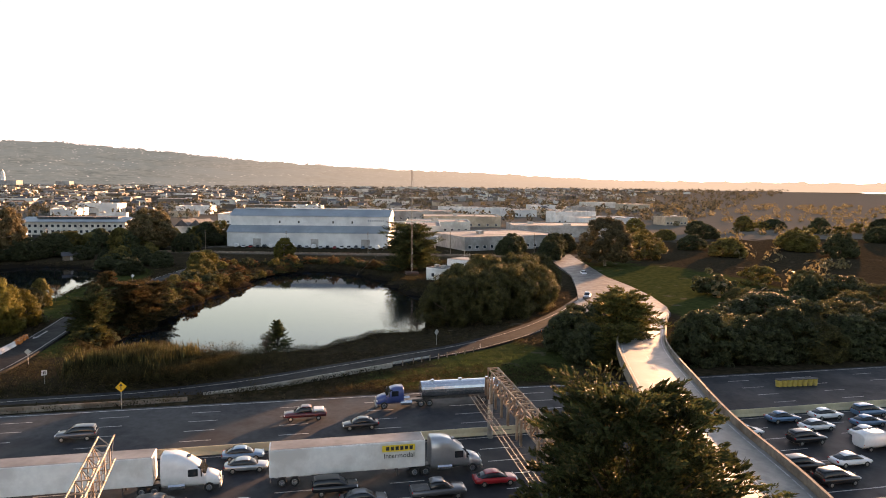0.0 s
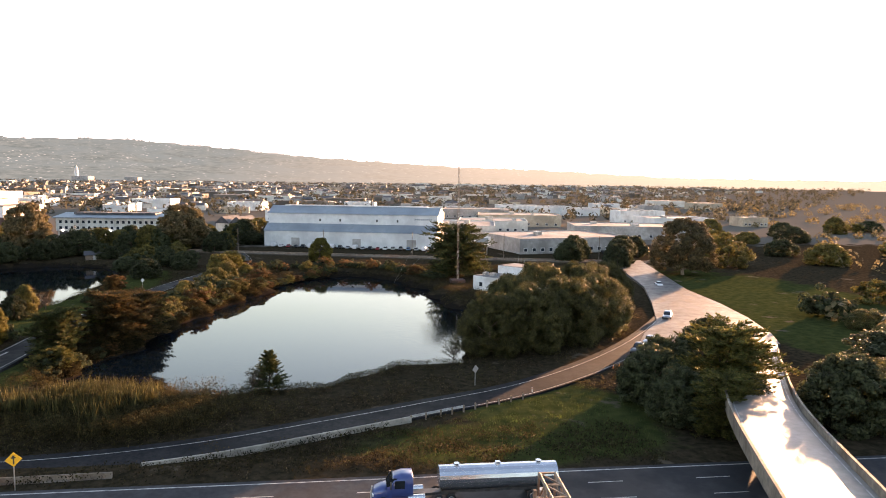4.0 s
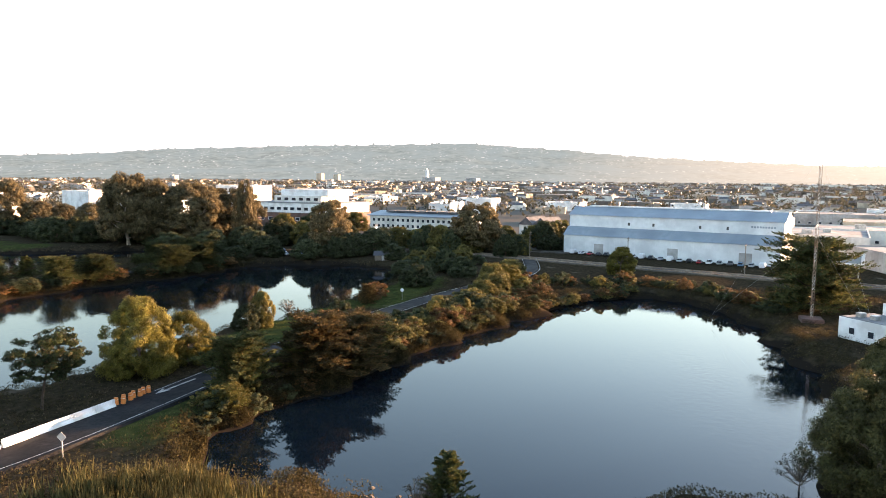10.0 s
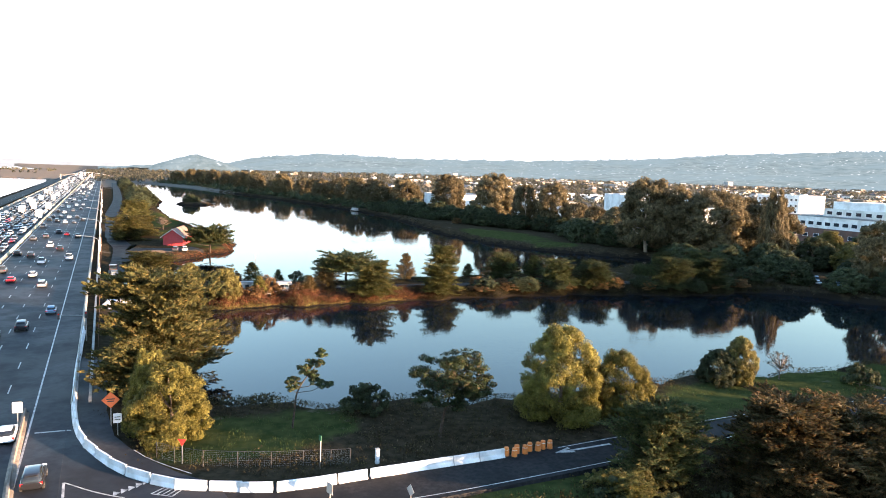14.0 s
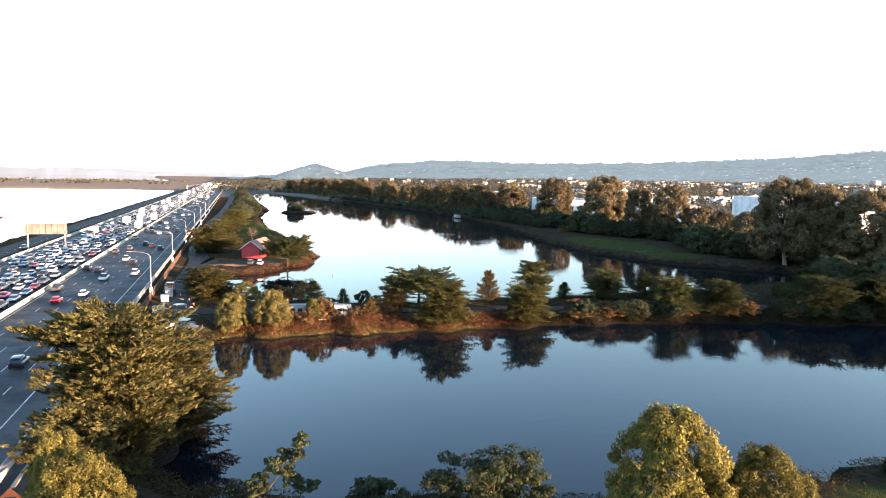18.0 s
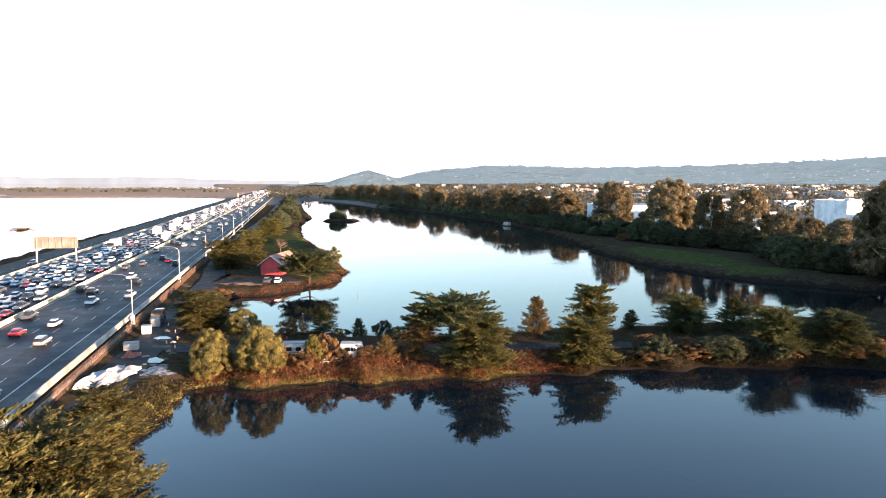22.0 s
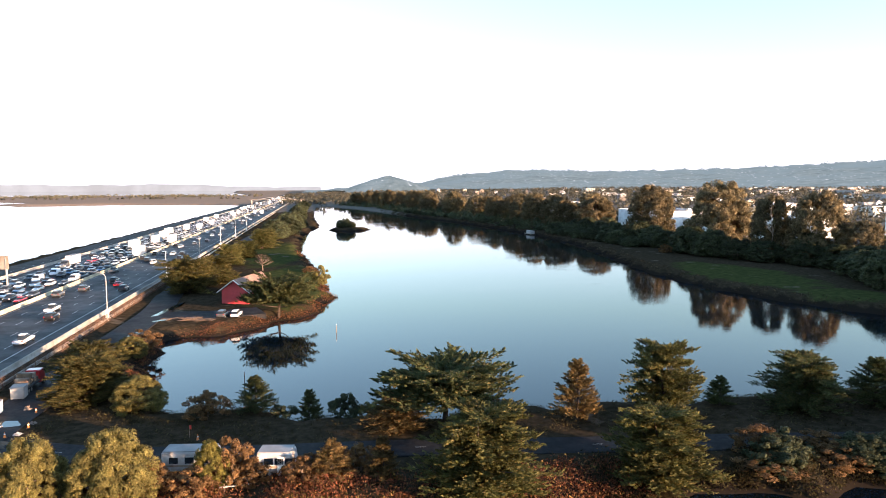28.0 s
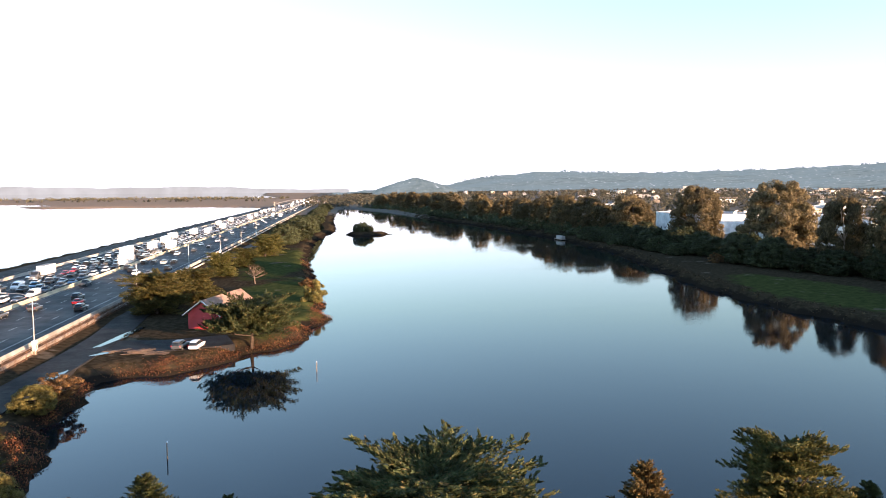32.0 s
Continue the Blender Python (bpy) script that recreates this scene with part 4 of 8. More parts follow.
flat_building("warehouse", "white warehouse beyond the far bank trees", 340, 530, 60, 46, 12, 2, M_WHITEWALL, M_FLATROOF, 1, 12, "warehouse")
flat_building("office_building", "white many-storey office block in the distance", 470, 300, 34, 24, 24, -4, M_WHITEWALL, M_FLATROOF, 6, 9, "office building")
for x, y, w, d, h, mat in ((345, -20, 30, 34, 8, M_WHITEWALL), (352, 22, 28, 30, 7, M_STUCCO), (392, -20, 40, 36, 8, M_GREYWALL), (440, -60, 50, 40, 9, M_WHITEWALL), (400, -110, 44, 40, 7, M_STUCCO), (345, -185, 60, 40, 7, M_GREYWALL), (455, -150, 60, 44, 8, M_TANWALL), (520, -60, 50, 46, 9, M_STUCCO), (515, 20, 46, 40, 8, M_WHITEWALL), (560, -140, 60, 40, 8, M_GREYWALL)):
    flat_building("warehouse", "low industrial shed in the flats behind the hangar", x, y, w, d, h, -12, mat, M_FLATROOF, 1, 9, "warehouse")
for k in range(58):
    x, y = rb.uniform(400, 760), rb.uniform(-330, 760)
    if x < 600 and -210 < y < 60:
        continue
    if any(abs(x - a) < c and abs(y - b) < c for a, b, c in ((420, 225, 75), (375, 130, 62), (405, 345, 75), (300, 0, 85), (395, 70, 45), (375, 470, 80), (370, 560, 75), (482, 315, 40))):
        continue
    wall = rb.choice((M_WHITEWALL, M_STUCCO, M_GREYWALL, M_TANWALL, M_WHITEWALL, M_BBWALL))
    roof = rb.choice((M_FLATROOF, M_FLATROOF, M_DARKROOF))
    flat_building("commercial_building", rb.choice(("plain low commercial building in the flats", "flat-roofed workshop among the city blocks")), x, y, rb.uniform(16, 42), rb.uniform(14, 34), rb.uniform(5, 10), rb.uniform(-12, 4), wall, roof, 1 if x < 560 else 0, 6, "building", 2)


M_FARWALL = surface("weathered_house_paint", (0.1, 0.085, 0.07), (0.2, 0.17, 0.14), 0.05, 0.8, c3=(0.08, 0.07, 0.06), scale3=0.02)


def distant_town():
    """Roofs and walls of the city plain, too many and too far to count."""
    n, V, F, MI = 0, [], [], []
    for k in range(2300):
        a = radians(rb.triangular(10, 128, 85))
        r = 650 + 2350 * rb.random() ** 0.8
        x, y = 60 + r * math.sin(a), 60 + r * math.cos(a)
        if (x < 330 and y < 1400) or (a < radians(55) and rb.random() < 0.4):
            continue
        z = 2 + min(20, max(0, (r - 600) / 2600 * 20))
        big = rb.random() < 0.12
        w, d, h = (rb.uniform(25, 55), rb.uniform(20, 36), rb.uniform(5, 9)) if big else (rb.uniform(9, 18), rb.uniform(8, 14), rb.uniform(3.5, 6))
        t = radians(rb.choice((-8, -8, 2, 14)))
        c, s = math.cos(t), math.sin(t)
        base = len(V)
        for zz in (z - 3, z + h):
            for px, py in ((-d / 2, -w / 2), (d / 2, -w / 2), (d / 2, w / 2), (-d / 2, w / 2)):
                V.append((x + c * px - s * py, y + s * px + c * py, zz))
        roof = rb.choice((5, 6, 6, 7))
        wall = rb.choice((0, 0, 1, 2, 3, 3, 4))
        if not big and rb.random() < 0.55:
            V.append((x - s * -w / 2 * 0.9, y + c * -w / 2 * 0.9, z + h + 2.4))
            V.append((x - s * w / 2 * 0.9, y + c * w / 2 * 0.9, z + h + 2.4))
            fs = ((0, 1, 5, 4), (1, 2, 6, 5), (2, 3, 7, 6), (3, 0, 4, 7), (4, 5, 8), (6, 7, 9), (5, 6, 9, 8), (7, 4, 8, 9))
            mi = (wall,) * 6 + (roof if roof != 5 else 7,) * 2
        else:
            fs = ((0, 1, 5, 4), (1, 2, 6, 5), (2, 3, 7, 6), (3, 0, 4, 7), (4, 5, 6, 7))
            mi = (wall,) * 4 + (roof,)
        F += [tuple(base + i for i in f) for f in fs]
        MI += mi
    me = mesh_from("distant_town", V, F, [M_STUCCO, M_FARWALL, M_TANWALL, M_GREYWALL, M_FARWALL, M_FLATROOF, M_DARKROOF, M_SHINGLE])
    me.polygons.foreach_set("material_index", MI)
    tagged(new("distant_town", me), "pale roofs and walls of a sprawling city plain", "town", kind="stuff")


distant_town()
tower = at(tagged(new("bell_tower"), "slender white bell tower before the hills", "tower"), 2860, 1030, 20)
part("shaft", box_bm(-6, -6, -5, 6, 6, 42), M_WHITEWALL, tower)
part("belfry", box_bm(-5, -5, 42, 5, 5, 50), M_STUCCO, tower)
bm = bmesh.new()
tube(bm, [(0, 0, 50), (0, 0, 62)], [6.5, 0.3], 4)
part("spire", bm, M_WHITEWALL, tower)
for x, y, w, h in ((2500, 1350, 26, 34), (2450, 1250, 22, 30), (2300, 1900, 30, 20), (1500, 2700, 30, 14), (2600, 900, 60, 22), (2700, 760, 50, 20)):
    flat_building("office_tower", "pale office block rising from the distant city", x, y, w, w * 0.7, h, -10, M_TANWALL if w < 27 else M_GREYWALL, M_FLATROOF, 0, 0, "office building", 1)

# ---- plants ----
rng = np.random.default_rng(7)


def leaf_mesh(name, centres, radii, flat, count, size, mat, upward=0.3, droop=0.0):
    """Many small folded leaves or sprays round the clump centres."""
    C = np.repeat(np.array(centres, float), count, 0)
    R = np.repeat(np.array(radii, float), count)
    n = len(C)
    d = rng.normal(size=(n, 3))
    d /= np.linalg.norm(d, axis=1)[:, None]
    rad = R * rng.uniform(0.35, 1.0, n) ** 0.5
    off = d * rad[:, None]
    off[:, 2] *= flat
    P = C + off
    nrm = d * 1.3 + rng.normal(size=(n, 3)) * 0.5 + np.array([0, 0, upward])
    nrm /= np.linalg.norm(nrm, axis=1)[:, None]
    t = np.cross(nrm, rng.normal(size=(n, 3)))
    t /= np.linalg.norm(t, axis=1)[:, None]
    b = np.cross(nrm, t)
    t[:, 2] -= droop
    s = size * rng.uniform(0.6, 1.35, n)[:, None]
    V = np.stack([P - t * s, P - b * s * 0.55 + nrm * s * 0.12, P + t * s, P + b * s * 0.55 + nrm * s * 0.12], 1).reshape(-1, 3)
    F = np.arange(n * 4).reshape(n, 4)
    me = bpy.data.meshes.new(name)
    me.vertices.add(n * 4)
    me.vertices.foreach_set("co", V.astype(np.float32).ravel())
    me.loops.add(n * 4)
    me.loops.foreach_set("vertex_index", F.ravel().astype(np.int32))
    me.polygons.add(n)
    me.polygons.foreach_set("loop_start", np.arange(0, n * 4, 4, dtype=np.int32))
    me.update(calc_edges=True)
    me.materials.append(mat)
    return me


def quads_mesh(name, P, axis, nrm, size, width, mat):
    n = len(P)
    axis = axis / np.linalg.norm(axis, axis=1)[:, None]
    b = np.cross(nrm, axis)
    b /= np.linalg.norm(b, axis=1)[:, None] + 1e-9
    up = np.cross(axis, b)
    s = size[:, None]
    V = np.stack([P - axis * s, P - b * s * width + up * s * 0.12, P + axis * s, P + b * s * width + up * s * 0.12], 1).reshape(-1, 3)
    me = bpy.data.meshes.new(name)
    me.vertices.add(n * 4)
    me.vertices.foreach_set("co", V.astype(np.float32).ravel())
    me.loops.add(n * 4)
    me.loops.foreach_set("vertex_index", np.arange(n * 4, dtype=np.int32))
    me.polygons.add(n)
    me.polygons.foreach_set("loop_start", np.arange(0, n * 4, 4, dtype=np.int32))
    me.update(calc_edges=True)
    me.materials.append(mat)
    return me


def boughs(kind, h, r):
    """Boughs as (base height, heading, length, climb) for layered evergreens."""
    out = []
    if kind == "cypress":
        for k in range(170):
            u = (k + rng.uniform(0, 1)) / 170
            a = rng.uniform(0, 6.283)
            L = r * (1.0 - 0.34 * u ** 3) * rng.uniform(0.45, 1.05) * (0.86 + 0.16 * math.sin(2 * a + 5 * u) + 0.1 * math.sin(3 * a - 7 * u))
            out.append((h * (0.02 + 0.8 * u), a, L, rng.uniform(-0.04, 0.24) + 0.2 * u * u))
    elif kind == "spread":
        for k in range(170):
            u = rng.uniform(0, 1)
            out.append((h * (0.3 + 0.32 * u), rng.uniform(0, 6.283), r * rng.uniform(0.3, 1.05) * (1.05 - 0.2 * u), rng.uniform(0.03, 0.3) + 0.25 * u))
    elif kind == "conifer":
        for k in range(120):
            u = ((k + rng.uniform(0, 1)) / 120) ** 1.15
            out.append((h * (0.04 + 0.86 * u), rng.uniform(0, 6.283), r * (1.02 - u) ** 0.9 * rng.uniform(0.8, 1.12) + 0.1 * r, rng.uniform(0.15, 0.5) + 0.5 * u))
    return out


def bough_mesh(name, bs, h, r, count, leaf, mat, lean=0.0):
    """Feathery boughs: each carries side twigs that point outwards and up, set with narrow sprays."""
    twigs = 14
    B = np.repeat(np.array(bs, float), twigs, 0)
    m = len(B)
    z0, a, L, climb = B.T
    u = np.tile(np.linspace(0.14, 1.0, twigs), len(bs)) + rng.uniform(-0.03, 0.03, m)
    ahead = np.stack([np.cos(a), np.sin(a), np.zeros(m)], 1)
    side = np.stack([-np.sin(a), np.cos(a), np.zeros(m)], 1)
    node = ahead * (u * L)[:, None]
    node[:, 2] = z0 + climb * u * L - 0.1 * u * u * L
    hand = np.where(np.arange(m) % 2, 1.0, -1.0) * rng.uniform(0.3, 1.1, m)
    way = ahead + side * hand[:, None] + np.array([0, 0, 1.0]) * rng.uniform(0.1, 0.75, m)[:, None]
    way /= np.linalg.norm(way, axis=1)[:, None]
    tl = (0.1 * r + 0.3 * L * (1.12 - u)) * rng.uniform(0.7, 1.25, m)
    per = max(4, count // twigs)
    N, W, T = np.repeat(node, per, 0), np.repeat(way, per, 0), np.repeat(tl, per)
    n = len(N)
    v = rng.uniform(0.0, 1.05, n)
    P = N + W * (v * T)[:, None] + rng.normal(0, 1, (n, 3)) * (0.1 * T * (1.25 - v))[:, None]
    P[:, 2] = np.maximum(0.12, P[:, 2])
    P[:, 0] += lean * (P[:, 2] / h) ** 1.5
    axis = W + rng.normal(0, 0.38, (n, 3)) + np.array([0, 0, 0.12])
    nrm = np.array([0, 0, 0.45]) + rng.normal(0, 0.5, (n, 3)) + 0.75 * np.repeat(ahead, per, 0)
    return quads_mesh(name, P, axis, nrm, leaf * rng.uniform(0.6, 1.4, n), 0.3, mat)


def clumps(kind, h, r):
    """Clump centres and radii that make the crown's outline, for a plant of height h and crown radius r."""
    c, q = [], []
    if kind in ("round", "skirt"):
        low = 0.06 if kind == "skirt" else 0.2
        lobes = [(0, 0, 0.6, 0.72)] + [(0.58 * math.cos(a), 0.58 * math.sin(a), rng.uniform(0.3, 0.66), rng.uniform(0.36, 0.56)) for a in np.arange(0, 6.28, 0.9)]
        for k in range(150):
            lx, ly, lz, lr = lobes[rng.integers(len(lobes))]
            d = rng.normal(size=3)
            d /= np.linalg.norm(d)
            d[2] = d[2] * 0.9 + (0.05 if kind == "round" else -0.05)
            c.append((r * (lx + lr * d[0]), r * (ly + lr * d[1]), min(h * 0.95, max(low * h + rng.uniform(0, 0.1) * h, h * lz + lr * d[2] * h * 0.55))))
            q.append(r * rng.uniform(0.11, 0.22))
    elif kind in ("euc", "dome"):
        base = 0.4 if kind == "euc" else 0.3
        lobes = [(0, 0, base + 0.16, 0.74)]
        for z, out_, m_ in ((base - 0.1, 0.62, 6), (base + 0.12, 0.6, 6), (base + 0.3, 0.42, 5), (0.8, 0.12, 3)):
            for k in range(m_):
                aa = 6.283 * (k + rng.uniform(-0.3, 0.3)) / m_ + z * 9
                lobes.append((out_ * math.cos(aa), out_ * math.sin(aa), z + rng.uniform(-0.03, 0.05), rng.uniform(0.26, 0.44)))
        while len(c) < 340:
            lx, ly, lz, lr = lobes[rng.integers(len(lobes))]
            d = rng.normal(size=3)
            d /= np.linalg.norm(d)
            p = np.array((r * (lx + lr * d[0]), r * (ly + lr * d[1]), h * lz + d[2] * lr * r))
            if any(((p[0] - r * ox) ** 2 + (p[1] - r * oy) ** 2 + (p[2] - h * oz) ** 2) < (0.8 * r * orr) ** 2 for ox, oy, oz, orr in lobes):
                continue
            if not 0.04 * h < p[2] < 0.97 * h:
                continue
            c.append(tuple(p))
            q.append(r * rng.uniform(0.12, 0.2))
    elif kind == "pine":
        for k in range(13):
            a = 2.4 * k + rng.uniform(-0.4, 0.4)
            rr = r * (0.85 - 0.045 * k) * rng.uniform(0.6, 1.05)
            z = h * (0.5 + 0.46 * k / 12)
            for i in range(7):
                w = 0.24 * r
                c.append((rr * math.cos(a) + rng.uniform(-w, w), rr * math.sin(a) + rng.uniform(-w, w), min(0.98 * h, z + rng.uniform(-0.02, 0.03) * h)))
                q.append(r * rng.uniform(0.09, 0.16))
    elif kind == "shrub":
        for k in range(56):
            a = rng.uniform(0, 6.283)
            rr = r * rng.uniform(0, 0.92) ** 0.7
            c.append((rr * math.cos(a), rr * math.sin(a), h * (0.1 + 0.8 * rng.uniform(0, 1) * (1 - 0.65 * (rr / r) ** 2))))
            q.append(r * rng.uniform(0.12, 0.24))
    return c, q


def plant(name, kind, h, r, mat, label, leaf=0.3, count=55, flat=0.75, bark=None, lean=0.0, category="tree", limbs=9):
    root = tagged(new(name), label, category)
    layered = kind in ("cypress", "spread", "conifer")
    bark = bark or (M_BARK_DARK if layered else M_BARK)
    if layered:
        bs = boughs(kind, h, r)
        c = [(0.8 * L * math.cos(a), 0.8 * L * math.sin(a), z + cl * 0.8 * L - 0.08 * L) for z, a, L, cl in bs]
    else:
        c, q = clumps(kind, h, r)
    if lean:
        c = [(x + lean * (z / h) ** 1.5, y, z) for x, y, z in c]
    bm = bmesh.new()
    top = 0.88 if kind == "conifer" else 0.6
    bend = [rng.uniform(-0.05, 0.05) * h for _ in range(4)]
    tr = 0.016 * h + 0.014 * r
    spine = [Vector((lean * (u * top) ** 1.5 + bend[0] * math.sin(u * 3), bend[1] * math.sin(u * 2.6), h * top * u)) for u in np.linspace(0, 1, 7)]
    spine[0].z = -0.5
    tube(bm, spine, [tr * (1.3 - 1.1 * u) for u in np.linspace(0, 1, 7)])
    for k in range(min(limbs, len(c))):
        e = Vector(c[int(k * len(c) / limbs)])
        s = spine[max(1, min(5, int(6 * min(0.95, e.z / (h * top)) * 0.75)))]
        mid = s.lerp(e, 0.5) + Vector((0, 0, -0.03 * h))
        tube(bm, [s, mid, e], [tr * 0.42, tr * 0.28, tr * 0.1], 5)
    me = bpy.data.meshes.new("trunk")
    bm.to_mesh(me)
    bm.free()
    me.materials.append(bark)
    t = new("trunk", me)
    t.parent = root
    if layered:
        cm = bough_mesh("crown", bs, h, r, count, leaf, mat, lean)
    else:
        cm = leaf_mesh("crown", c, q, flat, count, leaf, mat)
    cr = new("crown", cm)
    cr.parent = root
    root["h"], root["r"] = h, r
    return root


def pad_tree(name, x, y, spine, pads, r_trunk, mat, label, leaf, count):
    """A crooked tree: bent trunk points, and flat pads of needles (x, y, z, radius) at the ends of bare limbs."""
    root = at(tagged(new(name), label, "tree"), x, y, gz(x, y))
    bm = bmesh.new()
    S = smooth_line(spine, 0.6)
    n = len(S)
    tube(bm, S, [r_trunk * (1.25 - i / (n - 1)) for i in range(n)], 8)
    c, q = [], []
    for px, py, pz, pr in pads:
        e = Vector((px, py, pz))
        s0 = min(S, key=lambda v: (v - e).length + 2.2 * max(0, v.z - e.z + 0.5 * pr))
        kink = s0.lerp(e, 0.5) + Vector((0.12 * pr, -0.15 * pr, -0.35 * pr))
        tube(bm, [s0, kink, e - Vector((0, 0, 0.2 * pr))], [r_trunk * 0.42, r_trunk * 0.3, r_trunk * 0.12], 5)
        for k in range(14):
            w, aa = 1.25 * pr * rng.uniform(0, 1) ** 0.5, rng.uniform(0, 6.283)
            c.append((px + w * math.cos(aa), py + w * math.sin(aa), pz + rng.uniform(-0.3, 0.4) * pr))
            q.append(pr * rng.uniform(0.3, 0.6))
            if k % 3 == 0:
                tube(bm, [kink.lerp(e, 0.4), Vector(c[-1])], [r_trunk * 0.14, r_trunk * 0.05], 4)
    part("trunk", bm, M_BARK_DARK, root)
    new("crown", leaf_mesh("crown", c, q, 0.55, count, leaf, mat)).parent = root
    return root


def put(kind, x, y, h, r=None, label="", turn=None, z=None):
    """A copy of one of the plants of that kind, of height h and crown radius r, rooted at (x, y)."""
    protos = TREES[kind]
    proto = protos[int(rng.integers(len(protos)))]
    sz = h / proto["h"]
    sx = (r / proto["r"]) if r else sz
    a = rng.uniform(0, 360) if turn is None else turn
    m = Matrix.Translation((x, y, gz(x, y) - 0.05 if z is None else z)) @ Euler((0, 0, radians(a))).to_matrix().to_4x4() @ Matrix.Diagonal((sx, sx, sz, 1))
    ob = copy_thing(proto, m)
    if label:
        ob["label"] = label
    for k in ("h", "r"):
        del ob[k]
    return ob


def ground_cover(name, pts, r, h, count, leaf, mat, label, category="plants", upright=False):
    """Low growth that nobody could count, rooted at the points."""
    P = np.repeat(np.array(pts, float), count, 0)
    n = len(P)
    P = P + np.concatenate([rng.normal(0, r, (n, 2)), np.zeros((n, 1))], 1)
    zz = ground_height(P[:, 0], P[:, 1])
    keep = zz > 0.02
    P, zz = P[keep], zz[keep]
    n = len(P)
    P[:, 2] = zz + (h * 0.5 if upright else rng.uniform(0.05, 1, n) * h)
    if upright:
        axis = rng.normal(0, 0.18, (n, 3)) + np.array([0, 0, 1.0])
        nrm = rng.normal(0, 1, (n, 3))
        me = quads_mesh(name, P, axis, nrm, h * 0.55 * rng.uniform(0.7, 1.3, n), leaf, mat)
    else:
        axis = rng.normal(0, 1, (n, 3)) + np.array([0, 0, 0.6])
        nrm = rng.normal(0, 1, (n, 3)) + np.array([0, 0, 0.8])
        me = quads_mesh(name, P, axis, nrm, leaf * rng.uniform(0.6, 1.4, n), 0.5, mat)
    return tagged(new(name, me), label, category, kind="stuff")

def set_of(n, *a, **k):
    return [plant(*a, **k) for _ in range(n)]


def off_road(p):
    for line, w in ((EXIT, 4.2), (LAKE_ROAD, 4.6), (RAMP, 6.0), (JUNCTION_LINE, 13.0)):
        for q in line[::2]:
            if abs(q.x - p[0]) < w and abs(q.y - p[1]) < w and (q.x - p[0]) ** 2 + (q.y - p[1]) ** 2 < w * w:
                return False
    return p[0] > median_x(p[1]) + 20.5 if p[1] < 70 else True


TREES = {
    "cypress": set_of(4, "cypress_tree", "cypress", 12, 6.5, L_CYPRESS, "dark green Monterey cypress with layered boughs", 0.2, 400, limbs=20),
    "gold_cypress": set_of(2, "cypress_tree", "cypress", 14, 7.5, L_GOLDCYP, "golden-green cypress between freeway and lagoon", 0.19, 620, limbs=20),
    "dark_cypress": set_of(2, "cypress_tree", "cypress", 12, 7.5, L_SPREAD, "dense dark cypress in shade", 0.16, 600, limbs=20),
    "rust": set_of(2, "cypress_tree", "cypress", 11, 6.0, L_RUST, "rust-tinged cypress leaning over the pond", 0.19, 390, limbs=20),
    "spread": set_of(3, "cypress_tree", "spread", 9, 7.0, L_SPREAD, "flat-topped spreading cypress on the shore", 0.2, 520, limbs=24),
    "gold": set_of(2, "acacia_tree", "dome", 10, 5.2, L_GOLD, "golden-green acacia in full morning sun", 0.115, 230),
    "euc": set_of(4, "eucalyptus_tree", "euc", 26, 12, L_EUC, "tall olive-brown eucalyptus on the far bank", 0.33, 190, bark=M_BARK_PALE),
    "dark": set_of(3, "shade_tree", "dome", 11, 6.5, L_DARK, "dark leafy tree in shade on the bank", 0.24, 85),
    "olive": set_of(2, "willow_tree", "dome", 8, 4.6, L_OLIVE, "olive-green bushy willow on the shore", 0.12, 180),
    "willow": set_of(3, "willow_tree", "dome", 11, 7.0, L_WILLOW, "large rounded olive-green willow beside the slip road", 0.125, 280),
    "conifer": set_of(2, "conifer_tree", "conifer", 10, 4.0, L_CONIFER, "dark green pointed conifer beside the road", 0.17, 240),
    "goldcon": set_of(2, "conifer_tree", "conifer", 6, 2.4, L_AMBER, "small amber-tinged conifer on the causeway", 0.11, 220),
    "pine": set_of(2, "pine_tree", "pine", 10, 5.2, L_PINE, "open-crowned pine with bare crooked limbs", 0.17, 90, limbs=34, flat=0.45),
    "shrub": set_of(3, "shrub", "shrub", 3.2, 2.4, L_OLIVE, "olive-green rounded shrub on the bank", 0.12, 85, category="shrub"),
    "redshrub": set_of(2, "shrub", "shrub", 3.6, 2.2, L_RED, "reddish leafy shrub in morning sun", 0.1, 110, category="shrub"),
    "darkshrub": set_of(2, "shrub", "shrub", 3.0, 2.4, L_DARK, "dark green rounded shrub in shade", 0.14, 80, category="shrub"),
    "bare": set_of(1, "bare_tree", "pine", 5, 3.0, L_DRY, "leafless grey tree with fine twigs", 0.1, 10, limbs=60),
}
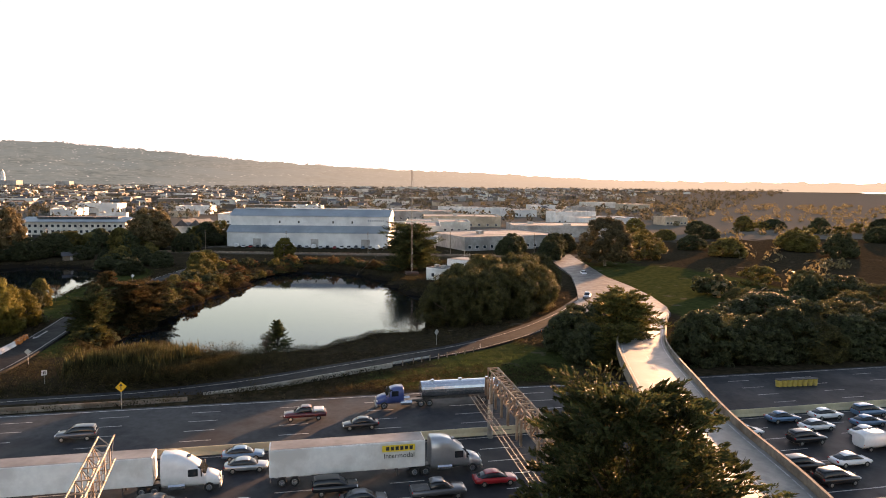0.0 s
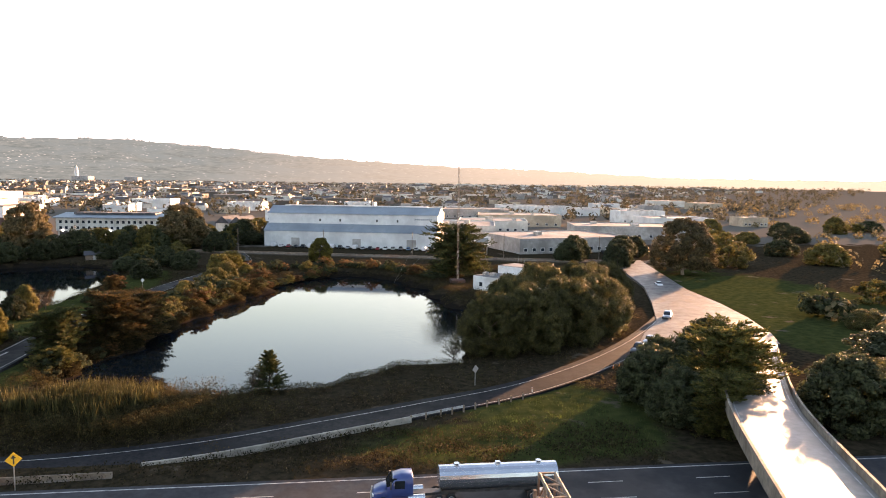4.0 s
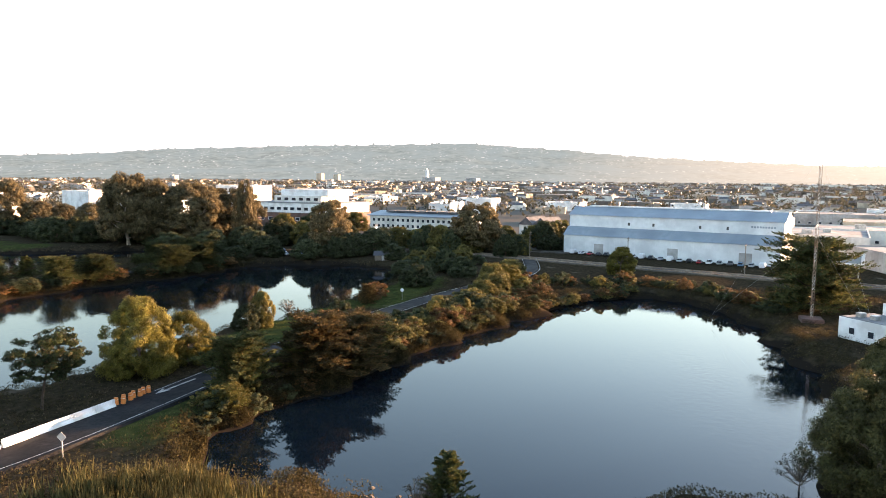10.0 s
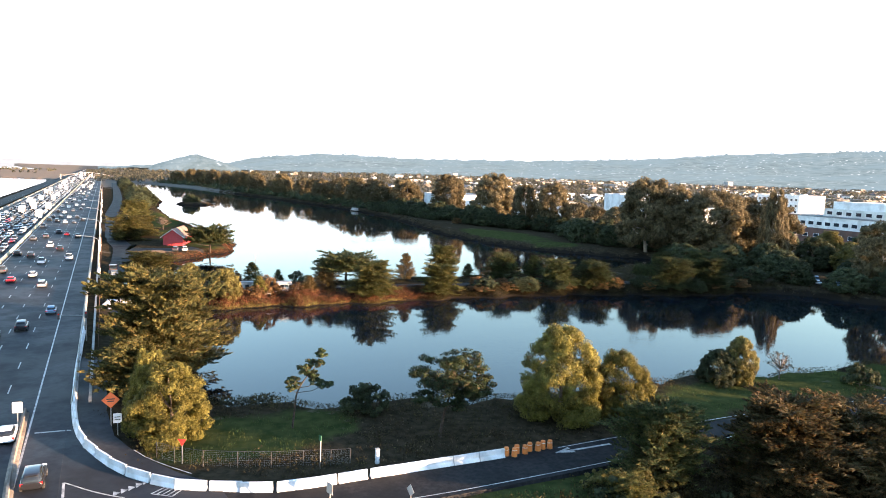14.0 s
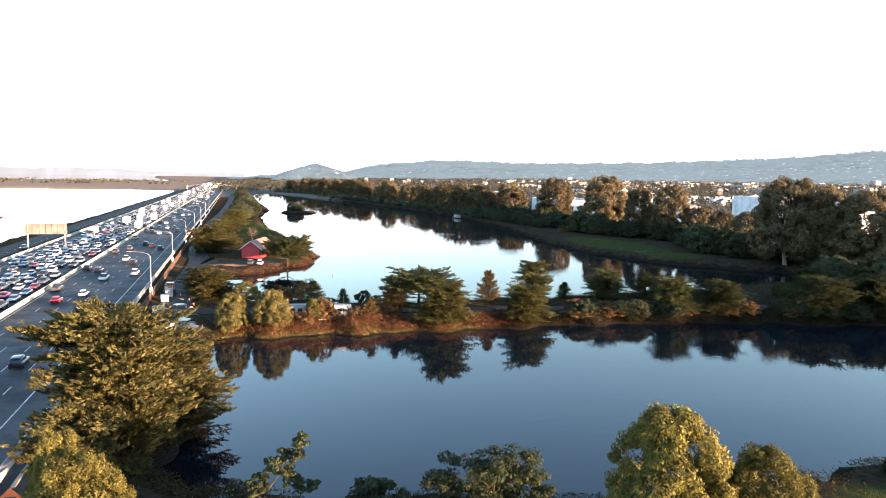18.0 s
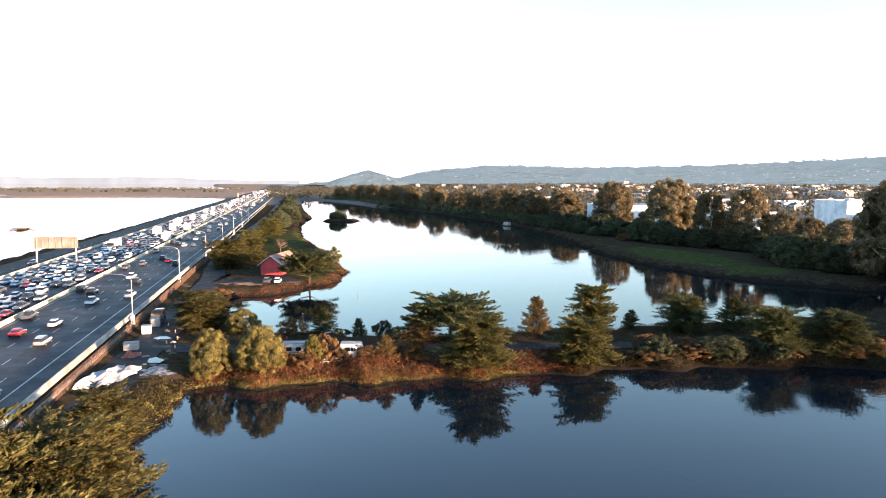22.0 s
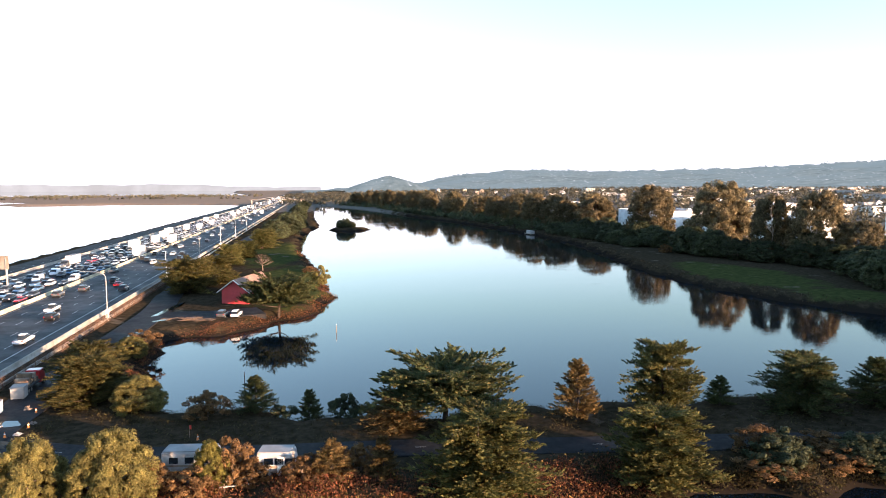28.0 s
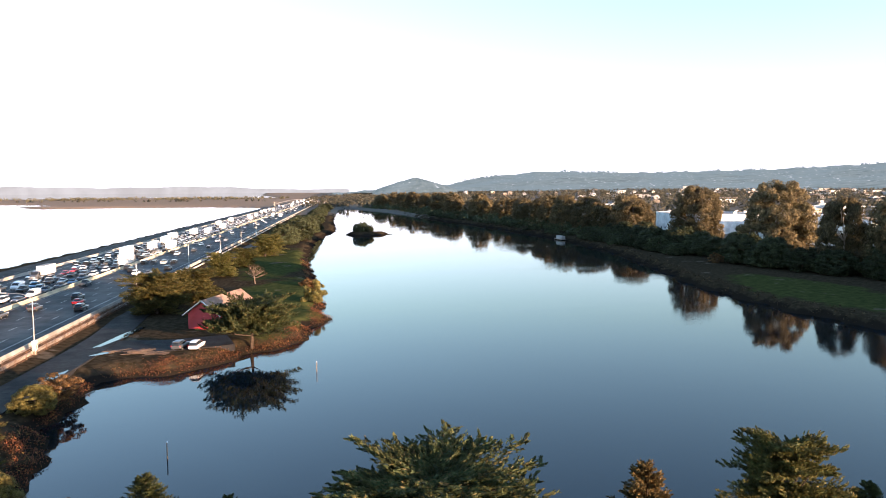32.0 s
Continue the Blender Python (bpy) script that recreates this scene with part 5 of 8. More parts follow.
# beside the freeway, near the overpass
put("dark_cypress", -8, -8, 20.5, 11, "big dark cypress between the freeway and the overpass")
put("cypress", 66, -47, 13.5, 8.5, "big ragged cypress between the slip road and the ramp")
put("cypress", 56, -41, 9, 6)
for x, y, h, r in ((62, -38, 7, 4.5), (70, -38, 8, 5), (77, -43, 8, 5), (84, -54, 9, 5.5), (60, -46, 6, 4)):
    put("dark", x, y, h, r, "dense dark tree between the slip road and the ramp")
put("conifer", 81.6, 17.5, 6.6, 2.9, "dark conifer on the pond's muddy shore")
put("bare", 79.5, 19.5, 4, 2.2)
put("bare", 103, -14, 4.5, 2.5)
for x, y, h, r in ((101, -21, 10, 6), (104, -29, 11, 6.5), (109, -38, 11.5, 6.5), (117, -47, 11, 6.5), (116, -29, 11, 6), (124, -37, 12, 7), (130, -50, 11.5, 6.5), (134, -33, 9, 6), (141, -52, 11, 6), (140, -41, 11, 6), (150, -62, 10, 6)):
    put("willow", x, y, h * 1.1, r * 1.15, "large rounded olive-green willow beside the slip road")
put("dark_cypress", 204, -32, 19.5, 13.5, "big dark cypress beside the radio mast")
put("euc", 203, -112, 20, 10, "large round-crowned tree beyond the ramp")
for x, y, h, r in ((253, -90, 10, 6), (250, -109, 10, 6), (245, -85, 9, 6), (233, -101, 10, 6), (222, -96, 9, 5), (262, -120, 9, 6)):
    put("dark", x, y, h, r)
for k in range(60):
    x, y = rng.uniform(70, 420), rng.uniform(-420, -75)
    if y > -62 - 0.32 * (x - 60) - 16 or (y > -135 and x > 215):
        continue
    put(("dark", "olive", "dark", "shrub")[k % 4], x, y, rng.uniform(6, 13), rng.uniform(6, 10), "leafy tree on the slope beyond the ramp")
for k in range(70):
    x, y = rng.uniform(28, 130), rng.uniform(-150, -52)
    u = (y + 26 + 0.52 * (x - 9))
    if x < median_x(y) + 24 or u > -13:
        continue
    put(("dark", "willow", "darkshrub")[k % 3], x, y, rng.uniform(3.5, 9), rng.uniform(4, 7.5), "dense dark tree on the slope below the ramp")
for k in range(26):
    y = -58 - 5.2 * k
    put(("dark", "willow", "dark")[k % 3], median_x(y) + rng.uniform(27, 36), y, rng.uniform(7.5, 10.5), rng.uniform(5.5, 7), "dense leafy tree on the bank beside the freeway")
# between pond and lagoon
put("dark_cypress", 106.5, 56.6, 9.6, 6.4, "dark ragged cypress between the lake road and the pond")
put("darkshrub", 103.8, 52.6, 2.8, 2.6)
put("cypress", 100.0, 53.8, 3.8, 3.0)
put("darkshrub", 99.5, 54.6, 3.0, 2.8)
put("darkshrub", 95.5, 54.2, 2.2, 2.4)
put("darkshrub", 91.5, 52.6, 1.8, 2.2)
put("rust", 117.5, 50.6, 10.6, 7.6)
put("rust", 126, 48.6, 10.2, 7.4)
put("dark_cypress", 133.5, 48.4, 6.2, 5.0)
put("cypress", 117, 53.5, 6.5, 3.5)
put("conifer", 136.5, 52.5, 6, 3.5)
put("gold", 108, 75.5, 12, 5.4)
put("gold", 116, 73, 8.6, 4.2)
put("darkshrub", 119, 71.5, 4.5, 3.2)
pad_tree("pine_tree", 91.0, 75.5, [(0, 0, -0.4), (0.3, 0, 2.0), (0.9, 0.2, 3.8), (1.5, 0.2, 5.6), (1.9, 0, 8.0)],
         [(-1.4, 0.4, 4.6, 1.3), (-1.0, -1.4, 6.2, 1.5), (-1.6, 1.4, 7.4, 1.4), (0.2, 0.6, 8.6, 1.7), (2.2, -0.6, 9.2, 1.7), (3.9, 0.8, 8.0, 1.7), (4.3, -1.0, 6.2, 1.6), (3.4, 1.8, 4.8, 1.4), (5.2, 0.4, 4.4, 1.2), (0.4, 2.4, 5.8, 1.5), (1.6, -2.4, 7.0, 1.6), (2.6, -1.6, 5.2, 1.3), (0.8, -1.8, 4.4, 1.1), (2.8, 1.4, 6.8, 1.6)],
         0.17, L_PINE, "spreading pine with bare crooked limbs on the shore", 0.13, 130)
pad_tree("pine_tree", 76, 84.5, [(0, 0, -0.4), (0.3, 0, 2.2), (0.6, 0.1, 4.2), (1.6, 0.2, 5.8), (2.9, 0.2, 7.2), (3.3, 0.2, 8.6)],
         [(3.4, 0.2, 8.7, 0.7), (2.6, 0.1, 7.6, 0.8), (1.4, -0.3, 7.0, 0.8), (0.3, 0.4, 5.6, 0.75), (-0.2, -0.2, 5.0, 0.6), (2.9, 0.4, 5.4, 0.8), (3.9, 0.1, 4.9, 0.8), (2.2, -0.4, 6.4, 0.6)],
         0.12, L_PINE, "thin dark pine leaning over the grass by the lagoon", 0.12, 70)
put("darkshrub", 86, 87, 4.2, 3.2, "low dark pine bush at the water's edge")
put("gold", 62.8, 86.5, 8.8, 4.3, "golden acacia beside the freeway ramp")
put("gold", 60.8, 89.5, 9.6, 2.6)
put("gold_cypress", 62.5, 106, 19, 10.0, "huge golden-green cypress between freeway and lagoon")
put("gold_cypress", 66.8, 118, 12, 8.6)
put("gold_cypress", 67, 130, 9, 7)
put("gold_cypress", 66, 142.5, 7.2, 5.6)
for x, y, h in ((103, 55, 3.2), (99, 57, 2.4), (107, 56, 3.4), (104, 52.5, 2.2), (96, 54.5, 1.6)):
    put("shrub", x, y, h)
put("dark", 140.5, 78.6, 5.2, 3.0, "small round dark tree on the lagoon's lawn")
put("olive", 143.8, 77.3, 7.4, 2.5, "slim park tree with sunlit top beside the lagoon")
put("bare", 152, 76.4, 4.4, 2.4)
put("darkshrub", 161, 69, 4, 2.6)
put("rust", 175, 68.5, 5.5, 2.8, "small rust-red tree beside the lake road")
put("redshrub", 180, 70, 4.2, 3)
put("redshrub", 186, 71, 4.5, 3)
put("dark", 206, 68, 6, 4.5)
put("dark", 214, 69, 5, 4)
for x, y, h, r, k in ((143, 50, 3.5, 3, "shrub"), (149, 48, 3, 3, "redshrub"), (155, 47, 3.4, 3.4, "shrub"), (161, 45, 2.8, 2.6, "redshrub"), (168, 46, 4.5, 4, "darkshrub"), (176, 45, 5, 4, "darkshrub"), (183, 45, 5, 3.5, "shrub"), (190, 44, 5.2, 4, "olive"), (196, 42, 6, 4, "olive"), (203, 45, 8, 4.5, "olive"), (209, 42, 7, 4.5, "gold"), (215, 38, 5, 4, "redshrub"), (221, 44, 7, 5, "olive"), (180, 50, 3, 3, "redshrub")):
    put(k, x, y, h, r)
for k in range(26):
    u = k / 25
    x, y = np.interp(u, [0, 0.35, 0.6, 1], [218, 232, 222, 196]) + rng.uniform(-3, 7), np.interp(u, [0, 0.35, 0.6, 1], [32, 8, -8, -24]) + rng.uniform(-3, 3)
    put(("shrub", "darkshrub", "redshrub", "darkshrub")[k % 4], x, y, rng.uniform(2.2, 4.5), rng.uniform(2.2, 3.6))
for k in range(64):
    x = rng.uniform(128, 218)
    y = np.interp(x, [128, 150, 168, 186, 205, 222], [49, 44.5, 41, 34, 30, 22]) + rng.uniform(0, 10) * (1.0 if x < 190 else 1.6)
    if not off_road((x, y)):
        continue
    put(("shrub", "redshrub", "darkshrub", "olive", "shrub", "darkshrub")[k % 6], x, y, rng.uniform(2.2, 4.8), rng.uniform(2.2, 3.8))
for k in range(70):
    u = rng.uniform()
    x = np.interp(u, [0, 0.3, 0.62, 1], [106, 148, 186, 222])
    y = np.interp(u, [0, 0.3, 0.62, 1], [50.5, 43.5, 30.5, 9]) + rng.uniform(0, 4)
    if gz(x, y) > 0.25 and off_road((x, y)):
        put(("shrub", "darkshrub", "redshrub", "darkshrub")[k % 4], x, y, rng.uniform(1.4, 2.8), rng.uniform(1.6, 2.8))
for k in range(34):
    x, y = rng.uniform(284, 345), rng.uniform(40, 98)
    if off_road((x, y)) and not (318 < x and y > 90) and not (x < 318 and y < 52):
        put(("dark", "olive", "euc", "dark")[k % 4], x, y, rng.uniform(6, 12), rng.uniform(4, 6.5), "street tree beyond the lagoon")
for k in range(26):
    x, y = rng.uniform(222, 262), rng.uniform(60, 88)
    if gz(x, y) > 0.8 and off_road((x, y)):
        put(("dark", "olive", "darkshrub")[k % 3], x, y, rng.uniform(3, 7), rng.uniform(3, 4.5))
put("gold", 252, 15, 9, 4.6, "golden tree beside the railway")
# causeway between the lagoons
flat_tree = put("spread", 118.5, 186.5, 9.4, 9.2, "wide flat-topped cypress with dead reddish boughs underneath")
dead = [(2.6 + rng.uniform(0, 1.0), rng.uniform(2.6, 4.6), rng.uniform(3.5, 6.8), rng.uniform(0.0, 0.12)) for _ in range(16)]
dead_crown = new("dead_boughs", bough_mesh("dead_boughs", dead, 10, 7.0, 260, 0.2, L_RED))
dead_crown.matrix_basis = Matrix.Translation((118.5, 186.5, gz(118.5, 186.5)))
dead_crown.parent = flat_tree
dead_crown.matrix_parent_inverse = flat_tree.matrix_world.inverted()
put("cypress", 118, 165.2, 9.6, 7.2, "sunlit green cypress on the causeway's shore")
put("rust", 112, 184, 5, 4.5)
put("goldcon", 134.8, 182.5, 8.4, 3.0)
put("cypress", 145.5, 180.5, 11.4, 5.4, "tall ragged cypress on the causeway")
put("cypress", 137, 165.4, 8.4, 6.6)
put("conifer", 156, 184, 4.4, 2.0)
# the causeway's shaded end: shade is in these cypresses' leaf colour
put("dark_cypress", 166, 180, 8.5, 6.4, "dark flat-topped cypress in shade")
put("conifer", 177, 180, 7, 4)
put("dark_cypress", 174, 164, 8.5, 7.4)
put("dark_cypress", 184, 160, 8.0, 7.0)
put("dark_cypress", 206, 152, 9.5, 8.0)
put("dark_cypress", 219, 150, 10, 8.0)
for k in range(46):
    u = rng.uniform()
    x, y = 146 + 92 * u, float(np.interp(146 + 92 * u, [144, 163, 188, 212, 238], [164.5, 161.5, 155.5, 147.5, 147])) + rng.uniform(0.2, 5.5)
    put(("darkshrub", "darkshrub", "redshrub", "dark")[k % 4 if k % 8 else 2], x, y, rng.uniform(1.6, 3.6), rng.uniform(2.0, 3.6), "dark scrubby bush overhanging the causeway's water edge")
for x, y, h in ((207, 164, 5), (214, 172, 4), (222, 160, 7), (228, 178, 7), (236, 168, 8)):
    put(("dark_cypress", "conifer", "dark_cypress", "spread")[int(x) % 4], x, y, h * 1.1, h * 0.8, "dark cypress on the shaded end of the causeway")
put("olive", 75.5, 170.5, 7.2, 3.4, "round golden-olive tree at the lagoon's corner")
put("olive", 83, 169.5, 7.0, 3.7, "round golden-olive tree at the lagoon's corner")
put("redshrub", 85.8, 171.8, 3.2, 2.4)
put("redshrub", 93.6, 172.2, 5.6, 2.2)
put("gold", 91.6, 171.6, 4.6, 1.7)
put("redshrub", 90, 170, 3.4, 2.4)
put("goldcon", 103.5, 170.5, 4.6, 2.2)
put("goldcon", 108.5, 169.5, 5.0, 1.7)
put("redshrub", 100.5, 170, 3.2, 2.4)
for x, y in ((93.0, 173.2), (95.4, 171.4), (101.2, 172.6), (104, 173.5), (106.5, 172.5)):
    put("redshrub", x, y, rng.uniform(2.4, 3.4), rng.uniform(1.8, 2.4))
put("gold_cypress", 71.5, 203, 7.8, 6.4, "golden-lit spreading cypress by the road")
put("gold_cypress", 68.5, 215, 6.8, 5.6)
put("olive", 79, 198.5, 4.6, 3.4)
put("redshrub", 88.5, 193.5, 3.8, 3.2)
put("conifer", 94.5, 194, 5.2, 2.6)
put("conifer", 101.5, 193.5, 4.8, 1.9)
put("darkshrub", 106, 191.5, 3.6, 2.4)
put("shrub", 109, 190.5, 2.4, 1.8)
put("redshrub", 127, 190, 1.8, 2.2)
put("darkshrub", 98, 194, 2.2, 2.2)
put("bare", 173, 187, 3.2, 2)
# western shore and the red house's point
put("olive", 70.5, 232, 3.6, 3.0)
put("redshrub", 71.5, 238, 4.2, 3.4, "golden-brown bush at the water's edge")
put("shrub", 67, 222, 3, 3)
put("spread", 95.0, 268.5, 12.0, 8.6, "wide dark cypress leaning over the lagoon beside the house")
put("gold_cypress", 69.5, 303, 11, 9.0, "golden-lit cypress behind the red house")
put("gold_cypress", 75, 318, 10, 8.5)
put("bare", 87, 352, 6, 4.2, "pinkish leafless tree on the lawn")
put("shrub", 106, 316, 6.6, 3.6, "tall sunlit bush on the tip of the point")
put("redshrub", 103.5, 345, 2.6, 3)
put("redshrub", 104, 352, 2.4, 3)
for x, y, h, r in ((74, 372, 9, 7), (78, 400, 8, 6), (82, 440, 10, 7), (84, 456, 9, 7), (80, 480, 8, 7), (86, 505, 11, 8), (92, 530, 11, 8), (90, 560, 12, 9), (94, 590, 12, 9), (97, 625, 9, 8), (92, 670, 9, 8), (97, 720, 9, 8), (95, 790, 9, 8), (98, 880, 9, 9), (100, 970, 9, 9), (104, 1080, 9, 9)):
    put("cypress" if y < 500 else "dark", x, y, h, r, "golden-lit shore tree beside the freeway")
for x, y, h, r in ((128, 602, 5.5, 3.5), (132, 604, 6.5, 4), (136, 602, 4.5, 3)):
    put("dark", x, y, h, r, "dark bushy tree on the small islet")
# far eastern bank
for x, y, h, r in ((286, 382, 32, 14), (286, 442, 30, 12.5), (292, 328, 27.5, 10.5), (286, 346, 26, 8), (299, 196, 25, 14.5), (269, 228, 32, 12.5), (277, 222, 30, 11), (281, 203, 28, 14.5), (284, 178, 29.5, 5), (271, 130, 21.5, 9), (301, 77, 21, 11), (296, 545, 25, 13), (300, 315, 17, 8), (292, 290, 16.5, 7), (285, 265, 17.5, 8.5)):
    put("euc", x, y, h, r)
BANK = ([150, 200, 240, 255, 271, 290, 305, 335, 347, 365, 445, 535, 655, 810, 1060, 1200], [262, 276, 254, 247, 246, 258, 266, 266, 254, 256, 254, 255, 245, 221, 188, 150])
y = 505.0
while y < 1190:
    put("euc", np.interp(y, *BANK) + rng.uniform(18, 34), y, rng.uniform(17, 25), rng.uniform(9, 12))
    y += rng.uniform(17, 30)
for y in np.arange(205, 520, 9.0):
    e = np.interp(y, *BANK)
    low = 0.7 if 345 < y < 430 else 1.0
    if not 214 < y < 405:
        put("dark", e + rng.uniform(2, 8), y + rng.uniform(-3, 3), low * rng.uniform(5, 8), rng.uniform(5, 7), "dark tree of the lagoon's eastern bank")
    put("dark", e + rng.uniform(12, 26), y + rng.uniform(-4, 4), rng.uniform(7, 12), rng.uniform(7, 9), "dark tree of the lagoon's eastern bank")
wood_p, wood_r = [], []
for y in np.arange(518, 1195, 1.3):
    x = np.interp(y, *BANK) + rng.uniform(1, 30)
    wood_r.append(rng.uniform(2.2, 4.2))
    wood_p.append((x, y, gz(x, y) + rng.uniform(0.5, 2.2 + 0.22 * (x - np.interp(y, *BANK)))))
tagged(new("bank_woods", leaf_mesh("bank_woods", wood_p, wood_r, 0.85, 70, 0.6, L_DARK)), "dense dark bushes along the lagoon's far eastern bank", "woods", kind="stuff")
for x, y, h, r in ((252, 146, 8, 6), (262, 158, 9, 7), (268, 118, 9, 7), (276, 112, 10, 7), (262, 98, 6, 5), (288, 96, 9, 6), (286, 118, 9, 6), (258, 176, 9, 7), (250, 190, 8, 7), (268, 168, 10, 7), (240, 152, 5, 5), (275, 140, 8, 6), (254, 130, 7, 6), (262, 120, 8, 6)):
    put("dark", x, y, h, r)
for k in range(44):
    x, y = rng.uniform(292, 392), rng.uniform(92, 285)
    if x > 318 and 90 < y < 160:
        continue
    put(("dark", "dark", "olive", "olive")[k % 4], x, y, rng.uniform(7, 12), rng.uniform(5, 8), "tree among the laboratories' car parks")
put("redshrub", 259, 380, 4.5, 3.4, "pinkish bush glowing on the far bank")
for k in range(30):
    y = rng.uniform(430, 900)
    e = np.interp(y, [340, 445, 535, 655, 810, 900], [240, 251, 252, 242, 218, 206])
    put("darkshrub", e + rng.uniform(0, 4), y, rng.uniform(2, 5), rng.uniform(3, 5))
for ps in TREES.values():
    for proto in ps:
        for o in (*proto.children_recursive, proto):
            bpy.data.objects.remove(o)


# ---- low growth ----
def along(poly, inset, step, sel=None):
    pts = []
    for (ax, ay), (bx, by) in zip(poly, poly[1:] + poly[:1]):
        L = math.hypot(bx - ax, by - ay)
        nx_, ny_ = (by - ay) / L, -(bx - ax) / L
        for k in range(max(1, int(L / step))):
            u = (k + rng.uniform()) / max(1, int(L / step))
            d = rng.uniform(*inset)
            p = (ax + u * (bx - ax) + nx_ * d, ay + u * (by - ay) + ny_ * d, 0)
            for q in (p, (ax + u * (bx - ax) - nx_ * d, ay + u * (by - ay) - ny_ * d, 0)):
                if (sel is None or sel(q[0], q[1])) and gz(q[0], q[1]) > 0.1:
                    pts.append(q)
    return pts


EDGE = ([86, 90, 97, 104, 113, 122, 130, 140, 150, 162, 174, 186, 200], [47, 50.5, 52.2, 51, 49, 46.5, 45.6, 44.6, 43.5, 40.5, 37, 32, 27])
ground_cover("overhanging_brush", [(x, float(np.interp(x, *EDGE)) + rng.uniform(-1.6, 1.8), 0) for x in np.arange(86, 200, 0.12)], 0.7, 1.7, 46, 0.15, L_THICKET, "dark brush hanging over the pond's northern edge")
ground_cover("bank_scrub", along(POND, (0.6, 7), 0.45) + along(MID, (1, 5), 1.2, lambda x, y: y < 100 or x > 200), 0.8, 0.8, 60, 0.11, L_THICKET, "dark brown scrub and weeds along the pond's banks")
ground_cover("causeway_plants", along(MID, (-2.4, 5.5), 0.2, lambda x, y: y > 155 and 73 < x < 134), 0.7, 1.25, 90, 0.13, L_RUSTBANK, "rusty orange and yellow plants on the causeway's bank")
ground_cover("waterside_fringe", along(MID, (-2.2, 1.4), 0.25, lambda x, y: y > 155 and x < 126), 0.5, 0.5, 60, 0.13, L_OLIVE, "yellow-green fringe of plants at the causeway's waterline")
ground_cover("causeway_undergrowth", along(MID, (-2.4, 6), 0.25, lambda x, y: y > 143 and 130 < x < 245), 0.9, 1.1, 70, 0.15, L_THICKET, "dark tangled undergrowth on the shaded causeway bank")
ground_cover("pond_fringe", along(POND, (-2.6, 4.2), 0.2, lambda x, y: y > 30 and x > 84), 0.7, 1.5, 70, 0.14, L_THICKET, "dark overhanging fringe of bushes along the pond")
ground_cover("shore_plants", along(MAIN, (-2.2, 2.6), 0.4, lambda x, y: x < 120 and 196 < y < 420), 0.7, 0.6, 34, 0.12, L_RUSTBANK, "golden-brown plants on the lagoon's western shore")
ground_cover("far_shore_plants", along(MAIN, (0.5, 5), 1.6, lambda x, y: x > 150 and 190 < y < 700) + along(MID, (0.5, 5), 1.5, lambda x, y: x > 150 and y > 100), 0.9, 0.8, 16, 0.25, L_DRY, "dull brown reeds along the far banks")
ground_cover("western_fringe", along(MID, (-2.4, 4), 0.3, lambda x, y: x < 76), 0.8, 1.3, 60, 0.15, L_THICKET, "dark tangled growth under the cypresses at the water")
ground_cover("fallen_foliage", [(106.5 + k * 0.33 + rng.uniform(-0.6, 0.6), 50.2 + rng.uniform(-1.6, 1.6) - 0.02 * k, 0) for k in range(30)], 0.5, 0.35, 60, 0.14, L_RED, "orange-red dead foliage fallen at the pond's edge")
reed_pts = [(rng.normal(71.0, 2.0), rng.normal(39.5, 3.4), 0) for _ in range(150)]
ground_cover("reed_bed", [p for p in reed_pts if gz(p[0], p[1]) > 0.8 and off_road(p)], 0.6, 4.0, 46, 0.04, L_REED, "tall yellow-tipped reeds rising from a dark thicket", upright=True)
ground_cover("dark_thicket", [p for p in [(rng.normal(69.0, 4.2), rng.normal(35, 7.5), 0) for _ in range(560)] if off_road(p) and gz(p[0], p[1]) > 0.5], 1.0, 2.9, 150, 0.11, L_THICKET, "dark tangled thicket round the reeds")
grass_pts = []
for cx, cy, rx, ry in LAWNS:
    if -90 < cy < 200:
        for k in range(int(rx * ry * 1.1)):
            a, q = rng.uniform(0, 6.283), rng.uniform(0, 1) ** 0.5
            grass_pts.append((cx + rx * q * math.cos(a), cy + ry * q * math.sin(a), 0))


scrub_pts = []
for k in range(5200):
    p = (rng.uniform(56, 235), rng.uniform(-62, 95), 0)
    if off_road(p) and 0.25 < gz(p[0], p[1]) and not any(((p[0] - cx) / rx) ** 2 + ((p[1] - cy) / ry) ** 2 < 0.8 for cx, cy, rx, ry in LAWNS):
        scrub_pts.append(p)
ground_cover("scrub", scrub_pts[::2], 0.9, 0.8, 52, 0.13, L_DRY, "brown winter scrub covering the banks")
ground_cover("low_thicket", scrub_pts[1::2], 0.9, 1.0, 60, 0.12, L_THICKET, "low dark thicket among the scrub")
cause_pts = [p for p in [(rng.uniform(66, 235), rng.uniform(150, 200), 0) for _ in range(2600)] if gz(p[0], p[1]) > 0.3 and min((q.x - p[0]) ** 2 + (q.y - p[1]) ** 2 for q in CAUSEWAY[::3]) > 14 and p[0] > 68]
ground_cover("causeway_scrub", cause_pts, 0.8, 0.45, 40, 0.1, L_THICKET, "dark low scrub and weeds on the causeway")
slope_r = [rng.uniform(2.5, 5.5) for _ in range(700)]
slope_p = [(rng.uniform(75, 900), rng.uniform(-900, -90), r) for r in slope_r]
slope = [(p, r) for p, r in zip(slope_p, slope_r) if p[1] < -62 - 0.32 * (p[0] - 60) - 20 and not (p[1] > -150 and p[0] > 215)]
tagged(new("slope_woods", leaf_mesh("slope_woods", [(p[0], p[1], gz(p[0], p[1]) + r * 0.6) for p, r in slope], [r for _, r in slope], 0.8, 40, 1.0, L_EUC)), "dense brownish woods on the slope beyond the ramp", "woods", kind="stuff")
